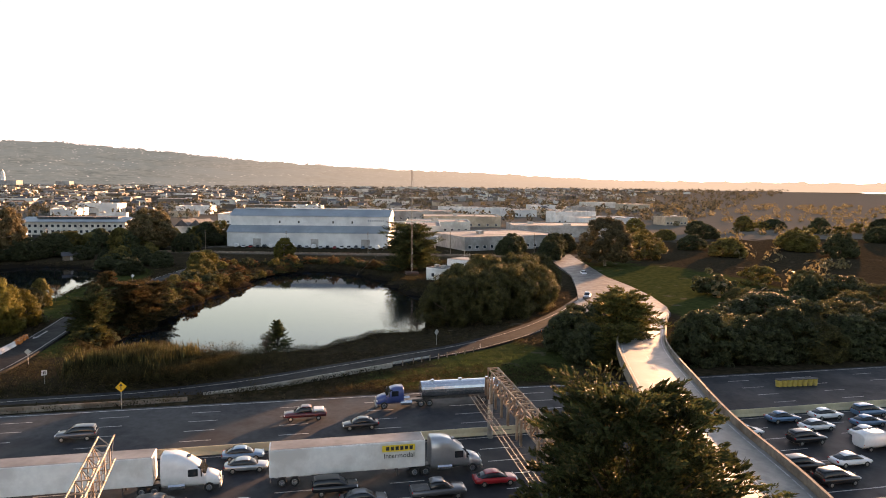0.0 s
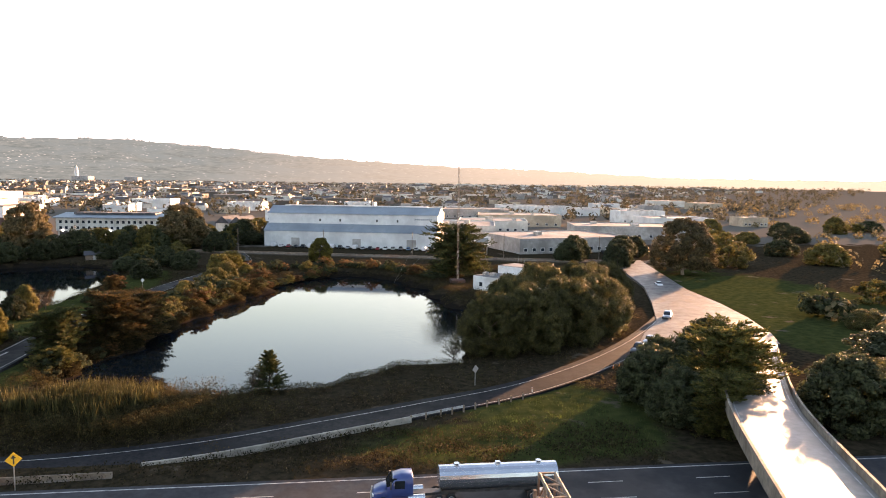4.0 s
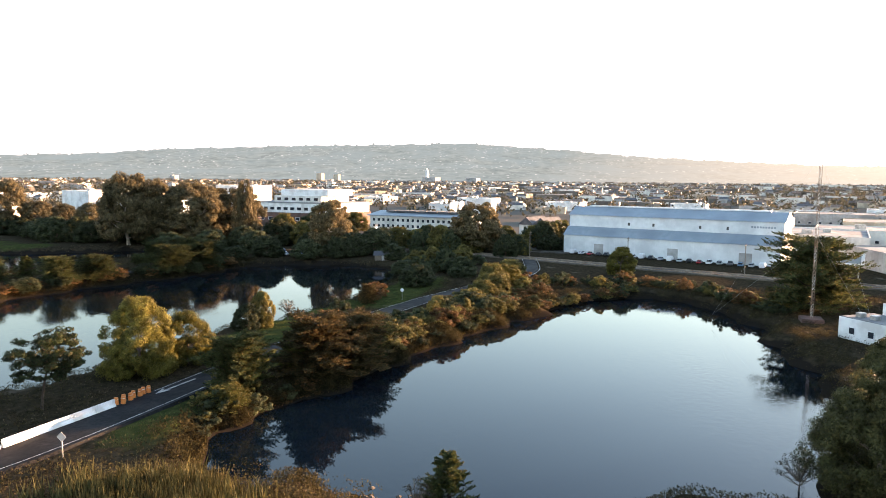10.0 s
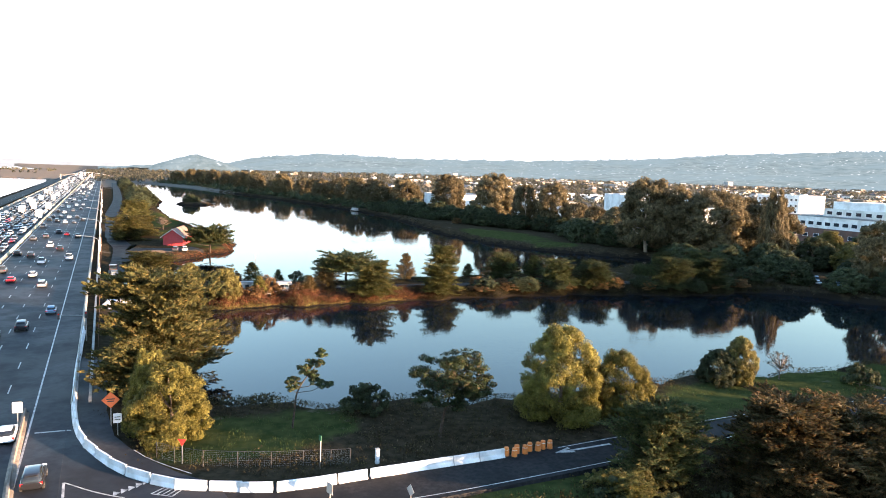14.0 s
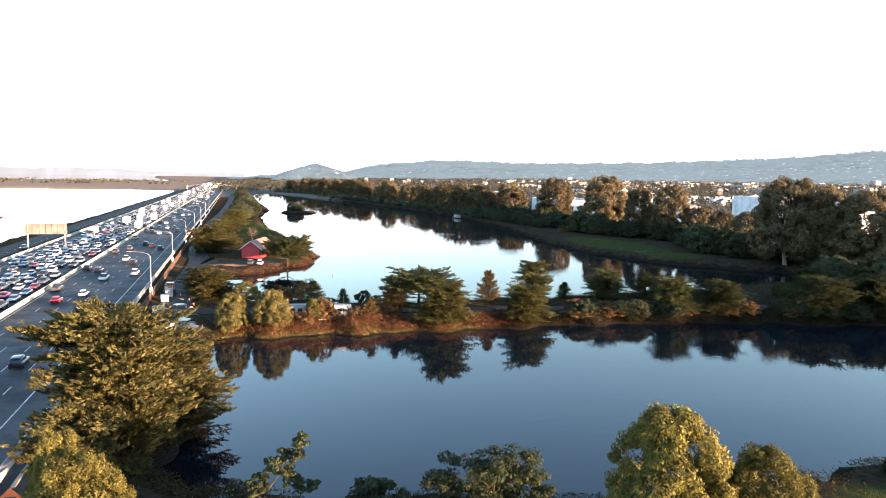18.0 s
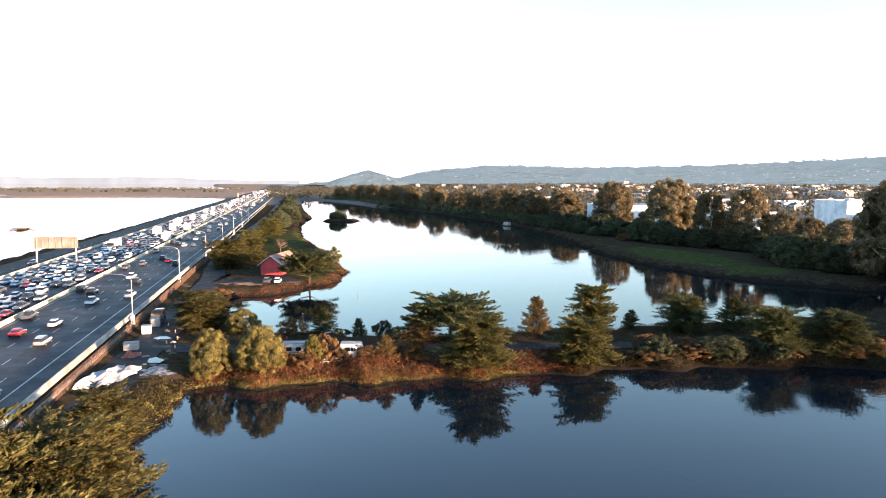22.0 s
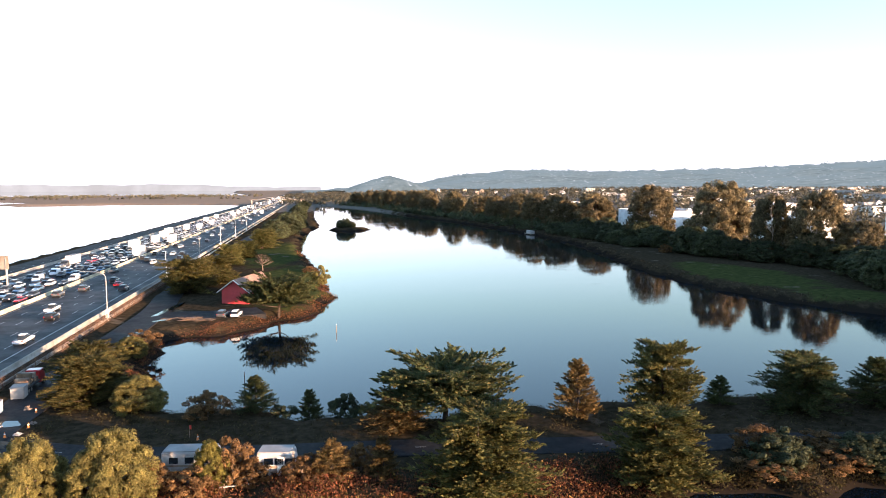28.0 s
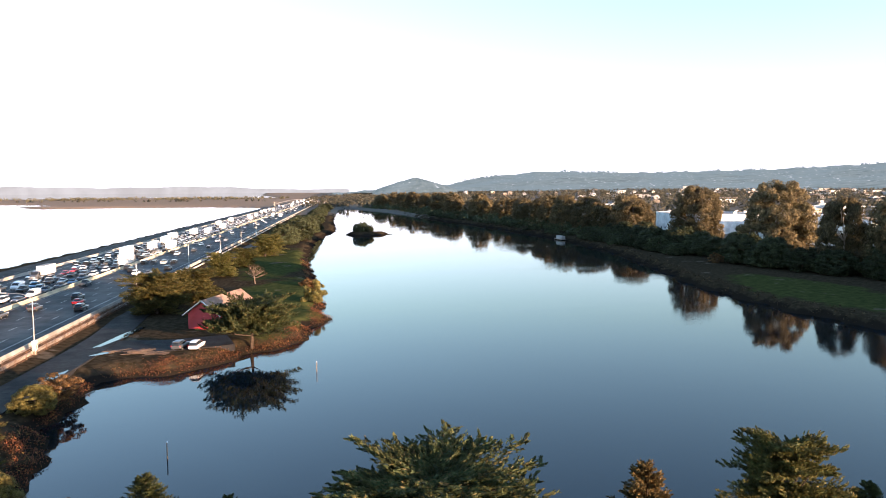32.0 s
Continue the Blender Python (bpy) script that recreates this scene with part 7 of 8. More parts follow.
for (kind, colour, x, y, hd, lab) in (("pickup", "white", 43.5, 232, NB, "white pickup on the open northbound lanes"), ("suv", "silver", 37.6, 150, NB, "silver car on the open northbound lanes"), ("suv", "grey", 36.8, 41, NB, "dark grey estate car on the freeway"), ("pickup", "maroon", 38.4, 13.7, NB, "dark red pickup with a white load"), ("sedan", "black", 33.4, 6.9, NB, "black sedan on the freeway"),
                                      ("sedan", "blue", 26.3, 21, SB, "light blue hatchback in the queue"), ("sedan", "silver", 22.9, 20.5, SB, "silver sedan in the queue"), ("sedan", "red", 14.0, -5.0, SB, "red sedan in the queue"),
                                      ("suv", "black", 15.4, 11.5, SB, ""), ("sedan", "grey", 12.2, 9, SB, ""), ("pickup", "grey", 12.3, 1.5, SB, "grey pickup in the queue"), ("suv", "black", 14.6, 28, SB, ""), ("sedan", "silver", 11.6, 36, SB, ""), ("suv", "white", 11.8, 20, SB, "")):
    o = drive(kind, colour, x, y, hd, label=lab)
    if colour == "maroon":
        part("load", box_bm(-2.5, -0.72, 1.1, -1.1, 0.72, 1.45, 0.12), M_TRUCKBOX, o, "white load in the bed")
    LEFT_OUT.append((x, y, 6))
for off in (-2.9, -6.4, -10.0, -13.6, -17.2, -20.8):
    for lo, hi, gap in ((-150, -33, 8.5), (52, 400, 9.2)):
        y = lo + rc.uniform(0, 6)
        while y < hi:
            if rc.random() < (0.86 if off > -18 else 0.6):
                if y > 150 and rc.random() < 0.022:
                    s_ = semi(median_x(y) + off, y, SB, M_TRUCKBOX, rc.choice((TRUCK_WHITE, PAINTS[3][1])), "white box truck in the southbound queue", box_len=rc.choice((8.5, 12.0)), sleeper=False)
                    y += 12
                else:
                    drive(*rc.choice(MIX), median_x(y) + off + rc.uniform(-0.25, 0.25), y, SB + rc.uniform(-1, 1), lit=y < 330, group="southbound queue")
            y += gap * rc.uniform(0.75, 1.35)
for off in (2.9, 6.4, 10.0, 13.6, 17.2):
    y = 62 + rc.uniform(0, 30)
    while y < 400:
        drive(*rc.choice(MIX), median_x(y) + off + rc.uniform(-0.3, 0.3), y, NB + rc.uniform(-1, 1), lit=y < 330, group="northbound traffic")
        y += rc.uniform(34, 90)
drive("suv", "black", 50.2, 77.6, 88, 2.99, label="dark car turning onto the freeway ramp")
for kind, colour, x, y, hd in (("pickup", "grey", 97, -48, 141), ("sedan", "white", 104, -53.5, 139), ("suv", "silver", 127, -68.5, 150), ("sedan", "white", 176, -90, 166)):
    drive(kind, colour, x, y, hd, 2.36, label=f"{colour} vehicle driving on the slip road")
for y in np.arange(150, 420, 34):
    if rc.random() < 0.5:
        drive(*rc.choice(MIX), median_x(y) - 31.5, y, SB, 2.5, group="frontage road traffic")
# parked cars
for x, y, hd, k in ((82.8, 264.5, 80, ("suv", "grey")), (85.8, 264, 82, ("suv", "white"))):
    drive(*k, x, y, hd, gz(x, y) + 0.02, label="car parked beside the boathouse")
for k in range(22):
    u = k / 21
    x, y = 309.5 + (287 - 309.5) * u, 38 + (-34 - 38) * u
    drive(*rc.choice(MIX), x, y, -12, gz(x, y), lit=False, group="cars parked by the hangar", label="car parked beside the white hangar")
for row in range(3):
    for k in range(13):
        x, y = 318 + row * 12 + rc.uniform(-0.5, 0.5), 96 + k * 4.4
        if rc.random() < 0.85:
            drive(*rc.choice(MIX), x, y, 10, gz(x, y), lit=False, group="office car park", label="car parked before the office")
for x, y in ((257, 153), (259.5, 143), (263, 139), (268, 133), (262, 126), (266, 148), (300, 150), (306, 152), (312, 149), (318, 151)):
    drive(*rc.choice(MIX), x, y, rc.uniform(40, 70), gz(x, y), lit=False, group="lakeside parking", label="car parked beside the lagoon")
for o in CARS.values():
    for c in (*o.children_recursive, o):
        bpy.data.objects.remove(c)


def distant_traffic():
    V, F, MI = [], [], []
    for off, gap in ((-2.9, 9), (-6.4, 9), (-10, 9), (-13.6, 9), (-17.2, 10), (-20.8, 16), (3.2, 45), (6.8, 40), (10.4, 50), (14, 60)):
        y = 408.0
        while y < 1900:
            x, c = median_x(y) + off, rc.choice((0, 0, 1, 2, 2, 3))
            big = rc.random() < 0.05
            for (x0, x1, y0, y1, z0, z1, m) in ((-0.9, 0.9, -2.2, 2.2, 0.3, 0.95, c), (-0.75, 0.75, -1.4, 1.2, 0.9, 1.45, 4)) if not big else ((-1.25, 1.25, -7, 5, 0.5, 4.0, 0), (-1.1, 1.1, 5, 8, 0.5, 2.9, c)):
                b = len(V)
                V += [(x + px, y + py, 3 + pz) for pz in (z0, z1) for px, py in ((x0, y0), (x1, y0), (x1, y1), (x0, y1))]
                F += [tuple(b + i for i in f) for f in ((0, 1, 5, 4), (1, 2, 6, 5), (2, 3, 7, 6), (3, 0, 4, 7), (4, 5, 6, 7))]
                MI += [m] * 5
            y += gap * rc.uniform(0.7, 1.4)
    me = mesh_from("distant_traffic", V, F, [PAINTS[0][1], PAINTS[1][1], PAINTS[2][1], PAINTS[3][1], M_CARGLASS])
    me.polygons.foreach_set("material_index", MI)
    tagged(new("distant_traffic", me), "endless queue of cars far up the freeway", "traffic", kind="stuff")


distant_traffic()

# ---- roadside things ----
M_ORANGE = surface("orange_plastic", (0.6, 0.17, 0.03), (0.72, 0.24, 0.05), 2.0, 0.55, c3=(0.45, 0.13, 0.03), scale3=0.8)
M_SIGNYELLOW = surface("yellow_sign_sheet", (0.75, 0.4, 0.02), (0.82, 0.47, 0.03), 3.0, 0.4)
M_SIGNORANGE = surface("orange_sign_sheet", (0.7, 0.13, 0.03), (0.78, 0.18, 0.05), 3.0, 0.4)
M_SIGNBACK = surface("bare_sign_back", (0.42, 0.42, 0.41), (0.52, 0.52, 0.5), 2.0, 0.45, metal=0.5)
M_SIGNWHITE = surface("white_sign_sheet", (0.7, 0.7, 0.7), (0.78, 0.78, 0.77), 3.0, 0.45)
M_WOOD = surface("grey_weathered_wood", (0.12, 0.09, 0.065), (0.22, 0.17, 0.13), 3.0, 0.85, bump=0.01)
M_TARP = surface("crumpled_pale_tarp", (0.2, 0.195, 0.19), (0.44, 0.43, 0.42), 0.8, 0.6, c3=(0.16, 0.16, 0.17), scale3=0.4)
M_REDFLAG = surface("red_fabric", (0.5, 0.03, 0.02), (0.6, 0.05, 0.03), 3.0, 0.8)

# white concrete barrier round the closed bend, piece by piece
barrier = tagged(new("concrete_barrier"), "white-painted concrete barrier segments along the bend", "barrier")
RAIL_LINE = smooth_line([(54.2, 140, 2.95), (53.5, 120, 2.9), (53.2, 104, 2.9), (53.35, 94, 2.9), (54.0, 87.8, 2.85), (55.3, 83, 2.75), (57.7, 77.8, 2.6), (61.75, 72.9, 2.53), (66.5, 70.3, 2.45), (71.4, 68.5, 2.42), (82, 67.8, 2.42), (94, 67.1, 2.42)], 0.5)
seg_bm = prism_bm([(-0.32, 0), (0.32, 0), (0.3, 0.1), (0.13, 0.38), (0.09, 0.92), (-0.09, 0.92), (-0.13, 0.38), (-0.3, 0.1)], -1.49, 1.49)
SEG = as_mesh("segment", seg_bm, M_WHITE)
run, nxt = 0.0, 1.5
for a, b in zip(RAIL_LINE, RAIL_LINE[1:]):
    run += (b - a).length
    if run >= nxt:
        nxt += 3.04
        d = b - a
        o = part("segment", SEG, M_WHITE, barrier)
        o.matrix_basis = pose(a.x, a.y, (pave_z(a.x, a.y) if a.x < 64 and a.y < 121 else a.z) - 0.02, 0, 0, math.degrees(math.atan2(d.y, d.x)) - 90 + rc.uniform(-1.2, 1.2))
# drums that close its end
drum = tagged(new("traffic_drum"), "orange traffic drum with pale bands at the closure", "traffic drum", "drums at the barrier's end")
bm = bmesh.new()
tube(bm, [(0, 0, 0), (0, 0, 0.45), (0, 0, 0.95), (0, 0, 1.0)], [0.32, 0.3, 0.26, 0.2], 14)
part("drum", bm, M_ORANGE, drum)
for z in (0.35, 0.65):
    part("band", rod_bm((0, 0, z), (0, 0, z + 0.12), 0.31 - z * 0.05, 14), M_SIGNWHITE, drum)
part("base", rod_bm((0, 0, -0.02), (0, 0, 0.06), 0.42, 10), M_TYRE, drum)
for k, (x, y) in enumerate(((94.8, 67.1), (95.5, 66.6), (96.2, 67.2), (97.0, 66.8), (97.9, 67.2), (98.8, 66.9), (99.6, 67.1), (100.4, 66.9))):
    copy_thing(drum, pose(x, y, 2.43, 0, 0, k * 40))
ybarrel = as_mesh("barrel", rod_bm((0, 0, 0), (0, 0, 1.05), 0.44, 14, 0.5), M_BARREL)
ylid = as_mesh("lid", rod_bm((0, 0, 1.05), (0, 0, 1.13), 0.53, 14), M_INK)
for k in range(8):
    yb = at(tagged(new("crash_barrel"), "yellow sand-filled crash barrel on the freeway shoulder", "crash barrel", "crash barrels"), 38.2 + -0.067 * k, -59.4 + -0.883 * k, 3.0, 30 * k)
    part("barrel", ybarrel, M_BARREL, yb)
    part("lid", ylid, M_INK, yb, "dark lid")
for o in (*drum.children_recursive, drum):
    bpy.data.objects.remove(o)

# painted marks on the lake road and the slip road
marks("road_edge_line", [(LAKE_ROAD, 2.9, 0.14, 9, 0, 0.006), ([p for p in LAKE_ROAD if p.x > 100], -2.3, 0.14, 9, 0, 0.006), (EXIT, -1.7, 0.14, 9, 0, 0.006), (EXIT, 2.8, 0.12, 9, 0, 0.006), ([p for p in RAMP if p.x < 99], -0.6, 0.15, 3, 5, 0.006), ([p for p in RAMP if p.x < 99], -4.0, 0.14, 9, 0, 0.006), ([p for p in RAMP if p.x < 99], 2.7, 0.14, 9, 0, 0.006), (CAUSEWAY, 0.0, 0.08, 1.2, 9, 0.006)], "thin white road edge lines")
bm = bmesh.new()
for q in (((101.5, 65.5), (108.2, 65.2), (108.2, 65.55), (101.5, 65.85)), ((100.3, 65.75), (102.6, 65.0), (102.6, 65.4), (101.4, 65.72)), ((100.3, 65.75), (101.4, 65.72), (102.6, 66.1), (102.6, 66.5))):
    bm.faces.new([bm.verts.new((x, y, 2.409)) for x, y in q])
tagged(new("road_arrow", as_mesh("road_arrow", bm, M_PAINT)), "white arrow painted on the lake road", "road marking", kind="structure")
bm = bmesh.new()


def paint_strip(bm, pts, width):
    """A painted line laid over the merging pavement."""
    line = smooth_line([(x, y, 0) for x, y in pts], 0.8) if len(pts) > 2 else [Vector((*pts[0], 0)).lerp(Vector((*pts[1], 0)), k / 8) for k in range(9)]
    rows = []
    for k, p in enumerate(line):
        e = sideways(line, k) * width / 2
        rows.append([bm.verts.new((q.x, q.y, pave_z(q.x, q.y) + 0.012)) for q in (p - e, p + e)])
    for a, b in zip(rows, rows[1:]):
        bm.faces.new((a[0], a[1], b[1], b[0]))


for k in range(5):
    x, y = 59.5 - k * 0.66, 75.2 - k * 0.42
    bm.faces.new([bm.verts.new((x + dx, y + dy, pave_z(x, y) + 0.02)) for dx, dy in ((-0.25, 0.35), (0.35, -0.1), (-0.3, -0.75))])
for k in range(5):
    paint_strip(bm, ((59.7 + k * 0.4, 72.3 - k * 0.33), (61.0 + k * 0.34, 73.2 - k * 0.28)), 0.16)
paint_strip(bm, ((59.7, 72.3), (61.4, 71.0)), 0.13)
paint_strip(bm, ((61.0, 73.2), (62.4, 72.1)), 0.13)
paint_strip(bm, ((49.5, 91.0), (53.0, 90.6)), 0.32)
paint_strip(bm, ((52.6, 72.0), (52.6, 76.8)), 0.22)
paint_strip(bm, ((52.6, 76.8), (55.6, 73.7), (59.7, 70.8), (63.5, 68.4)), 0.16)
paint_strip(bm, ((58.9, 83.2), (59.9, 80.9), (61.5, 78.2), (63.6, 75.2)), 0.12)
tagged(new("yield_marking", as_mesh("yield_marking", bm, M_PAINT)), "white yield triangles and bars on the asphalt", "road marking", kind="structure")


def sign(name, label, x, y, h, shape, face, facing, size, category="road sign", base=None, mark=None, post=M_METAL):
    """facing: heading the face looks to, degrees (0 east, 90 north)."""
    z = gz(x, y) if base is None else base
    root = at(tagged(new(name), label, category), x, y, z, facing)
    part("post", box_bm(-0.05, -0.05, -0.4, 0.03, 0.05, h), post, root)
    bm = bmesh.new()
    s = size / 2
    pts = {"diamond": ((0, -s * 1.414), (s * 1.414, 0), (0, s * 1.414), (-s * 1.414, 0)), "square": ((-s, -s), (s, -s), (s, s), (-s, s)), "tall": ((-s * 0.8, -s), (s * 0.8, -s), (s * 0.8, s), (-s * 0.8, s)), "triangle": ((0, -s), (s * 1.1, s * 0.8), (-s * 1.1, s * 0.8))}[shape]
    a = [bm.verts.new((0.03, u, h + v)) for u, v in pts]
    b = [bm.verts.new((0.06, u, h + v)) for u, v in pts]
    bm.faces.new(b)
    bm.faces.new(a[::-1])
    for i in range(len(a)):
        bm.faces.new((a[i], a[(i + 1) % len(a)], b[(i + 1) % len(b)], b[i]))
    part("panel", bm, face, root)
    if mark:
        for u0, v0, u1, v1 in mark:
            part("symbol", box_bm(0.055, u0, h + v0, 0.072, u1, h + v1), M_INK, root)
    return root


sign("warning_sign", "yellow diamond warning sign with black arrow", 48.6, 38.4, 2.9, "diamond", M_SIGNYELLOW, 200, 1.05, base=3.0, mark=((-0.06, -0.45, 0.06, 0.15), (-0.2, 0.12, 0.2, 0.26), (-0.1, 0.26, 0.1, 0.42)))
sign("warning_sign", "bare grey back of a diamond road sign", 80.5, -13.8, 2.6, "diamond", M_SIGNBACK, 215, 0.95)
sign("warning_sign", "grey back of a diamond sign by the lake road", 80.2, 60.2, 2.3, "diamond", M_SIGNBACK, 190, 0.8)
sign("road_sign", "small white sign leaning beside the lake road", 73.8, 63.6, 2.3, "tall", M_SIGNBACK, 200, 1.0)
sign("roadworks_sign", "orange diamond roadworks sign beside the freeway", 57.0, 91.5, 3.4, "diamond", M_SIGNORANGE, 262, 1.35, mark=((-0.45, 0.05, 0.45, 0.18), (-0.35, -0.2, 0.35, -0.07)))
sign("yield_sign", "red and white yield sign on a leaning post", 63.2, 79.2, 2.3, "triangle", M_REDFLAG, 235, 0.85, mark=())
sign("road_sign", "white notice board beside the merging lane", 57.6, 89.4, 2.0, "tall", M_SIGNWHITE, 265, 1.1, mark=((-0.3, 0.1, 0.3, 0.2), (-0.3, -0.2, 0.3, -0.1)))
sign("road_sign", "white notice board on the ramp's divider", 47.8, 93.5, 2.3, "tall", M_SIGNWHITE, 265, 1.2, base=3.0, mark=((-0.3, 0.1, 0.3, 0.2),))
sign("road_sign", "white square sign near the reed bed", 66.5, 53.5, 1.8, "square", M_SIGNWHITE, 205, 0.8, mark=((-0.2, -0.25, -0.05, 0.25), (0.05, -0.25, 0.2, 0.25)))
sign("road_sign", "white diamond back beside the path", 183, 62.8, 2.5, "diamond", M_SIGNWHITE, 200, 0.8)
sign("road_sign", "green street sign beside the fence", 75.8, 72.8, 3.2, "tall", surface("green_sign_sheet", (0.02, 0.11, 0.05), (0.03, 0.15, 0.07), 2.0, 0.5), 196, 0.6)
flag = at(tagged(new("marker_flag"), "thin red marker flag in the scrub", "flag"), 78.5, 24, gz(78.5, 24))
part("pole", rod_bm((0, 0, -0.3), (0, 0, 1.6), 0.03, 5), M_WOOD, flag)
part("cloth", box_bm(0, -0.02, 0.7, 0.3, 0.02, 1.6), M_REDFLAG, flag)
flag2 = at(tagged(new("marker_flag"), "red fabric strip on a stake by the causeway", "flag"), 87.3, 186.5, gz(87.3, 186.5))
part("pole", rod_bm((0, 0, -0.3), (0, 0, 1.5), 0.03, 5), M_WOOD, flag2)
part("cloth", box_bm(0, -0.02, 1.0, 0.22, 0.02, 1.5), M_REDFLAG, flag2)

# guard rail and kerb wall of the slip road
rail = tagged(new("guard_rail"), "short galvanised guard rail on wooden posts", "guard rail")
inner = [EXIT[i] + sideways(EXIT, i) * 3.7 for i in range(len(EXIT))]
seg = [p for p in inner if -20 < p.y < -2]
part("beam", sweep("beam", [p for p in seg if p.y > -11], [(-0.04, 0.35), (0.04, 0.4), (0.0, 0.5), (0.04, 0.6), (-0.04, 0.68)], M_METAL), M_METAL, rail)
for i, p in enumerate(seg):
    part("post", box_bm(p.x - 0.11, p.y - 0.11, p.z - 0.5, p.x + 0.11, p.y + 0.11, p.z + 0.72, 0.02), M_WOOD, rail)
tagged(new("low_wall", sweep("low_wall", [p for p in inner if -3 < p.y < 30], [(-0.15, -0.4), (0.15, -0.4), (0.12, 0.55), (-0.12, 0.55)], M_CONC)), "low weathered concrete wall along the slip road", "wall", kind="structure")
tagged(new("ramp_wall", sweep("ramp_wall", smooth_line([(50.6, 30, 2.6), (50.2, 45, 2.7), (49.6, 60, 2.9), (48.3, 76, 3.0), (48.2, 98, 3.0)]), [(-0.45, -0.5), (0.45, -0.5), (0.4, 0.12), (0.14, 0.18), (0.1, 0.72), (-0.1, 0.72), (-0.14, 0.18), (-0.4, 0.12)], M_OLDCONC)), "stained brown concrete divider between ramp and freeway", "wall", kind="structure")
for x, y in ((75.5, -21.5), (86.5, -41), (100, -56)):
    dl = at(tagged(new("delineator_post"), "white flexible roadside marker post", "marker post"), x, y, gz(x, y))
    part("post", box_bm(-0.05, -0.05, -0.2, 0.05, 0.05, 1.0, 0.02), M_SIGNWHITE, dl)
    part("reflector", box_bm(-0.06, -0.04, 0.75, 0.06, 0.04, 0.9), M_ORANGE, dl)
pst = at(tagged(new("utility_post"), "white concrete post on the verge", "post"), 81.7, 71.8, gz(81.7, 71.8))
part("post", box_bm(-0.2, -0.2, -0.3, 0.2, 0.2, 1.5, 0.05), M_WHITE, pst)
part("cap", box_bm(-0.24, -0.24, 1.5, 0.24, 0.24, 1.6, 0.03), M_CONC, pst)


M_OLDRUST = surface("old_rust", (0.07, 0.038, 0.022), (0.14, 0.075, 0.042), 2.0, 0.9, c3=(0.05, 0.03, 0.02), scale3=0.4)


def fence(label, line, h, gap, mat, mesh_mat, rails=2, wire=0.0035):
    """Chain-link or picket fence: posts, rails and crossed wires."""
    root = tagged(new("fence"), label, "fence")
    run, last, nxt = 0.0, None, 0.0
    tops = []
    for i, p in enumerate(line):
        if i:
            run += (p - line[i - 1]).length
        if run >= nxt:
            nxt += gap
            part("post", rod_bm((p.x, p.y, p.z - 0.3), (p.x, p.y, p.z + h), 0.045, 6), mat, root)
            tops.append(p)
    for a, b in zip(tops, tops[1:]):
        bm = bmesh.new()
        n = int(gap / 0.16)
        for k in range(1, n):
            q0 = a.lerp(b, k / n)
            tube(bm, [q0 + Vector((0, 0, 0.05)), q0 + Vector((0, 0, h))], [wire, wire], 3)
        for k in range(1, 9):
            up = Vector((0, 0, h * k / 9))
            tube(bm, [a + up, b + up], [wire, wire], 3)
        part("wire_mesh", bm, mesh_mat, root)
        for z in ([h] if rails == 1 else [0.1, h]):
            part("rail", rod_bm(a + Vector((0, 0, z)), b + Vector((0, 0, z)), 0.02, 5), mat, root)
    return root


fence("sagging chain-link fence round the grass plot", [Vector((x, y, gz(x, y))) for x, y in ((61.0, 82), (62.5, 79.8), (65, 77.6), (68.1, 75.9), (71.2, 74.6), (74.3, 73.8), (77, 73.0), (79, 72.6))], 1.7, 2.4, M_DARKMETAL, M_METAL, 1)
fence("rusty chain-link fence below the freeway wall", [Vector((median_x(y) + 25.5, y, 2.2)) for y in np.arange(130, 352, 1.0)], 2.2, 4.0, M_OLDRUST, M_OLDRUST, 2, 0.016)
tagged(new("retaining_wall", sweep("retaining_wall", [Vector((p.x + 24.75, p.y, 1.6)) for p in MED if 95 < p.y < 900], [(-0.2, -1.0), (0.2, -1.0), (0.15, 1.5), (-0.2, 1.5)], M_CONC)), "stained concrete edge wall of the freeway", "wall", kind="structure")


# street lamps along the freeway
def street_lamp(x, y, z, turn):
    root = at(tagged(new("street_lamp"), "tall grey street lamp with curved arm beside the freeway", "street lamp", "freeway lamps"), x, y, z, turn)
    part("base", rod_bm((0, 0, -0.6), (0, 0, 0.5), 0.28, 10), M_CONC, root)
    bm = bmesh.new()
    tube(bm, [(0, 0, 0.4), (0, 0, 5), (0, 0, 9.6), (-0.4, 0, 10.2), (-1.6, 0, 10.7), (-4.2, 0, 10.95)], [0.13, 0.1, 0.075, 0.07, 0.06, 0.05], 8)
    part("pole", bm, M_METAL, root)
    part("lamp_head", box_bm(-5.1, -0.18, 10.85, -4.1, 0.18, 11.05, 0.05), M_METAL, root)
    part("cabinet", box_bm(-0.3, -0.5, 0.6, 0.3, 0.5, 2.4, 0.05), M_SIGNWHITE, root, "white equipment cabinet on the pole")
    return root


for y in (204, 262, 322, 382, 442, 502, 562):
    street_lamp(median_x(y) + 25.2, y, 2.6, 0)


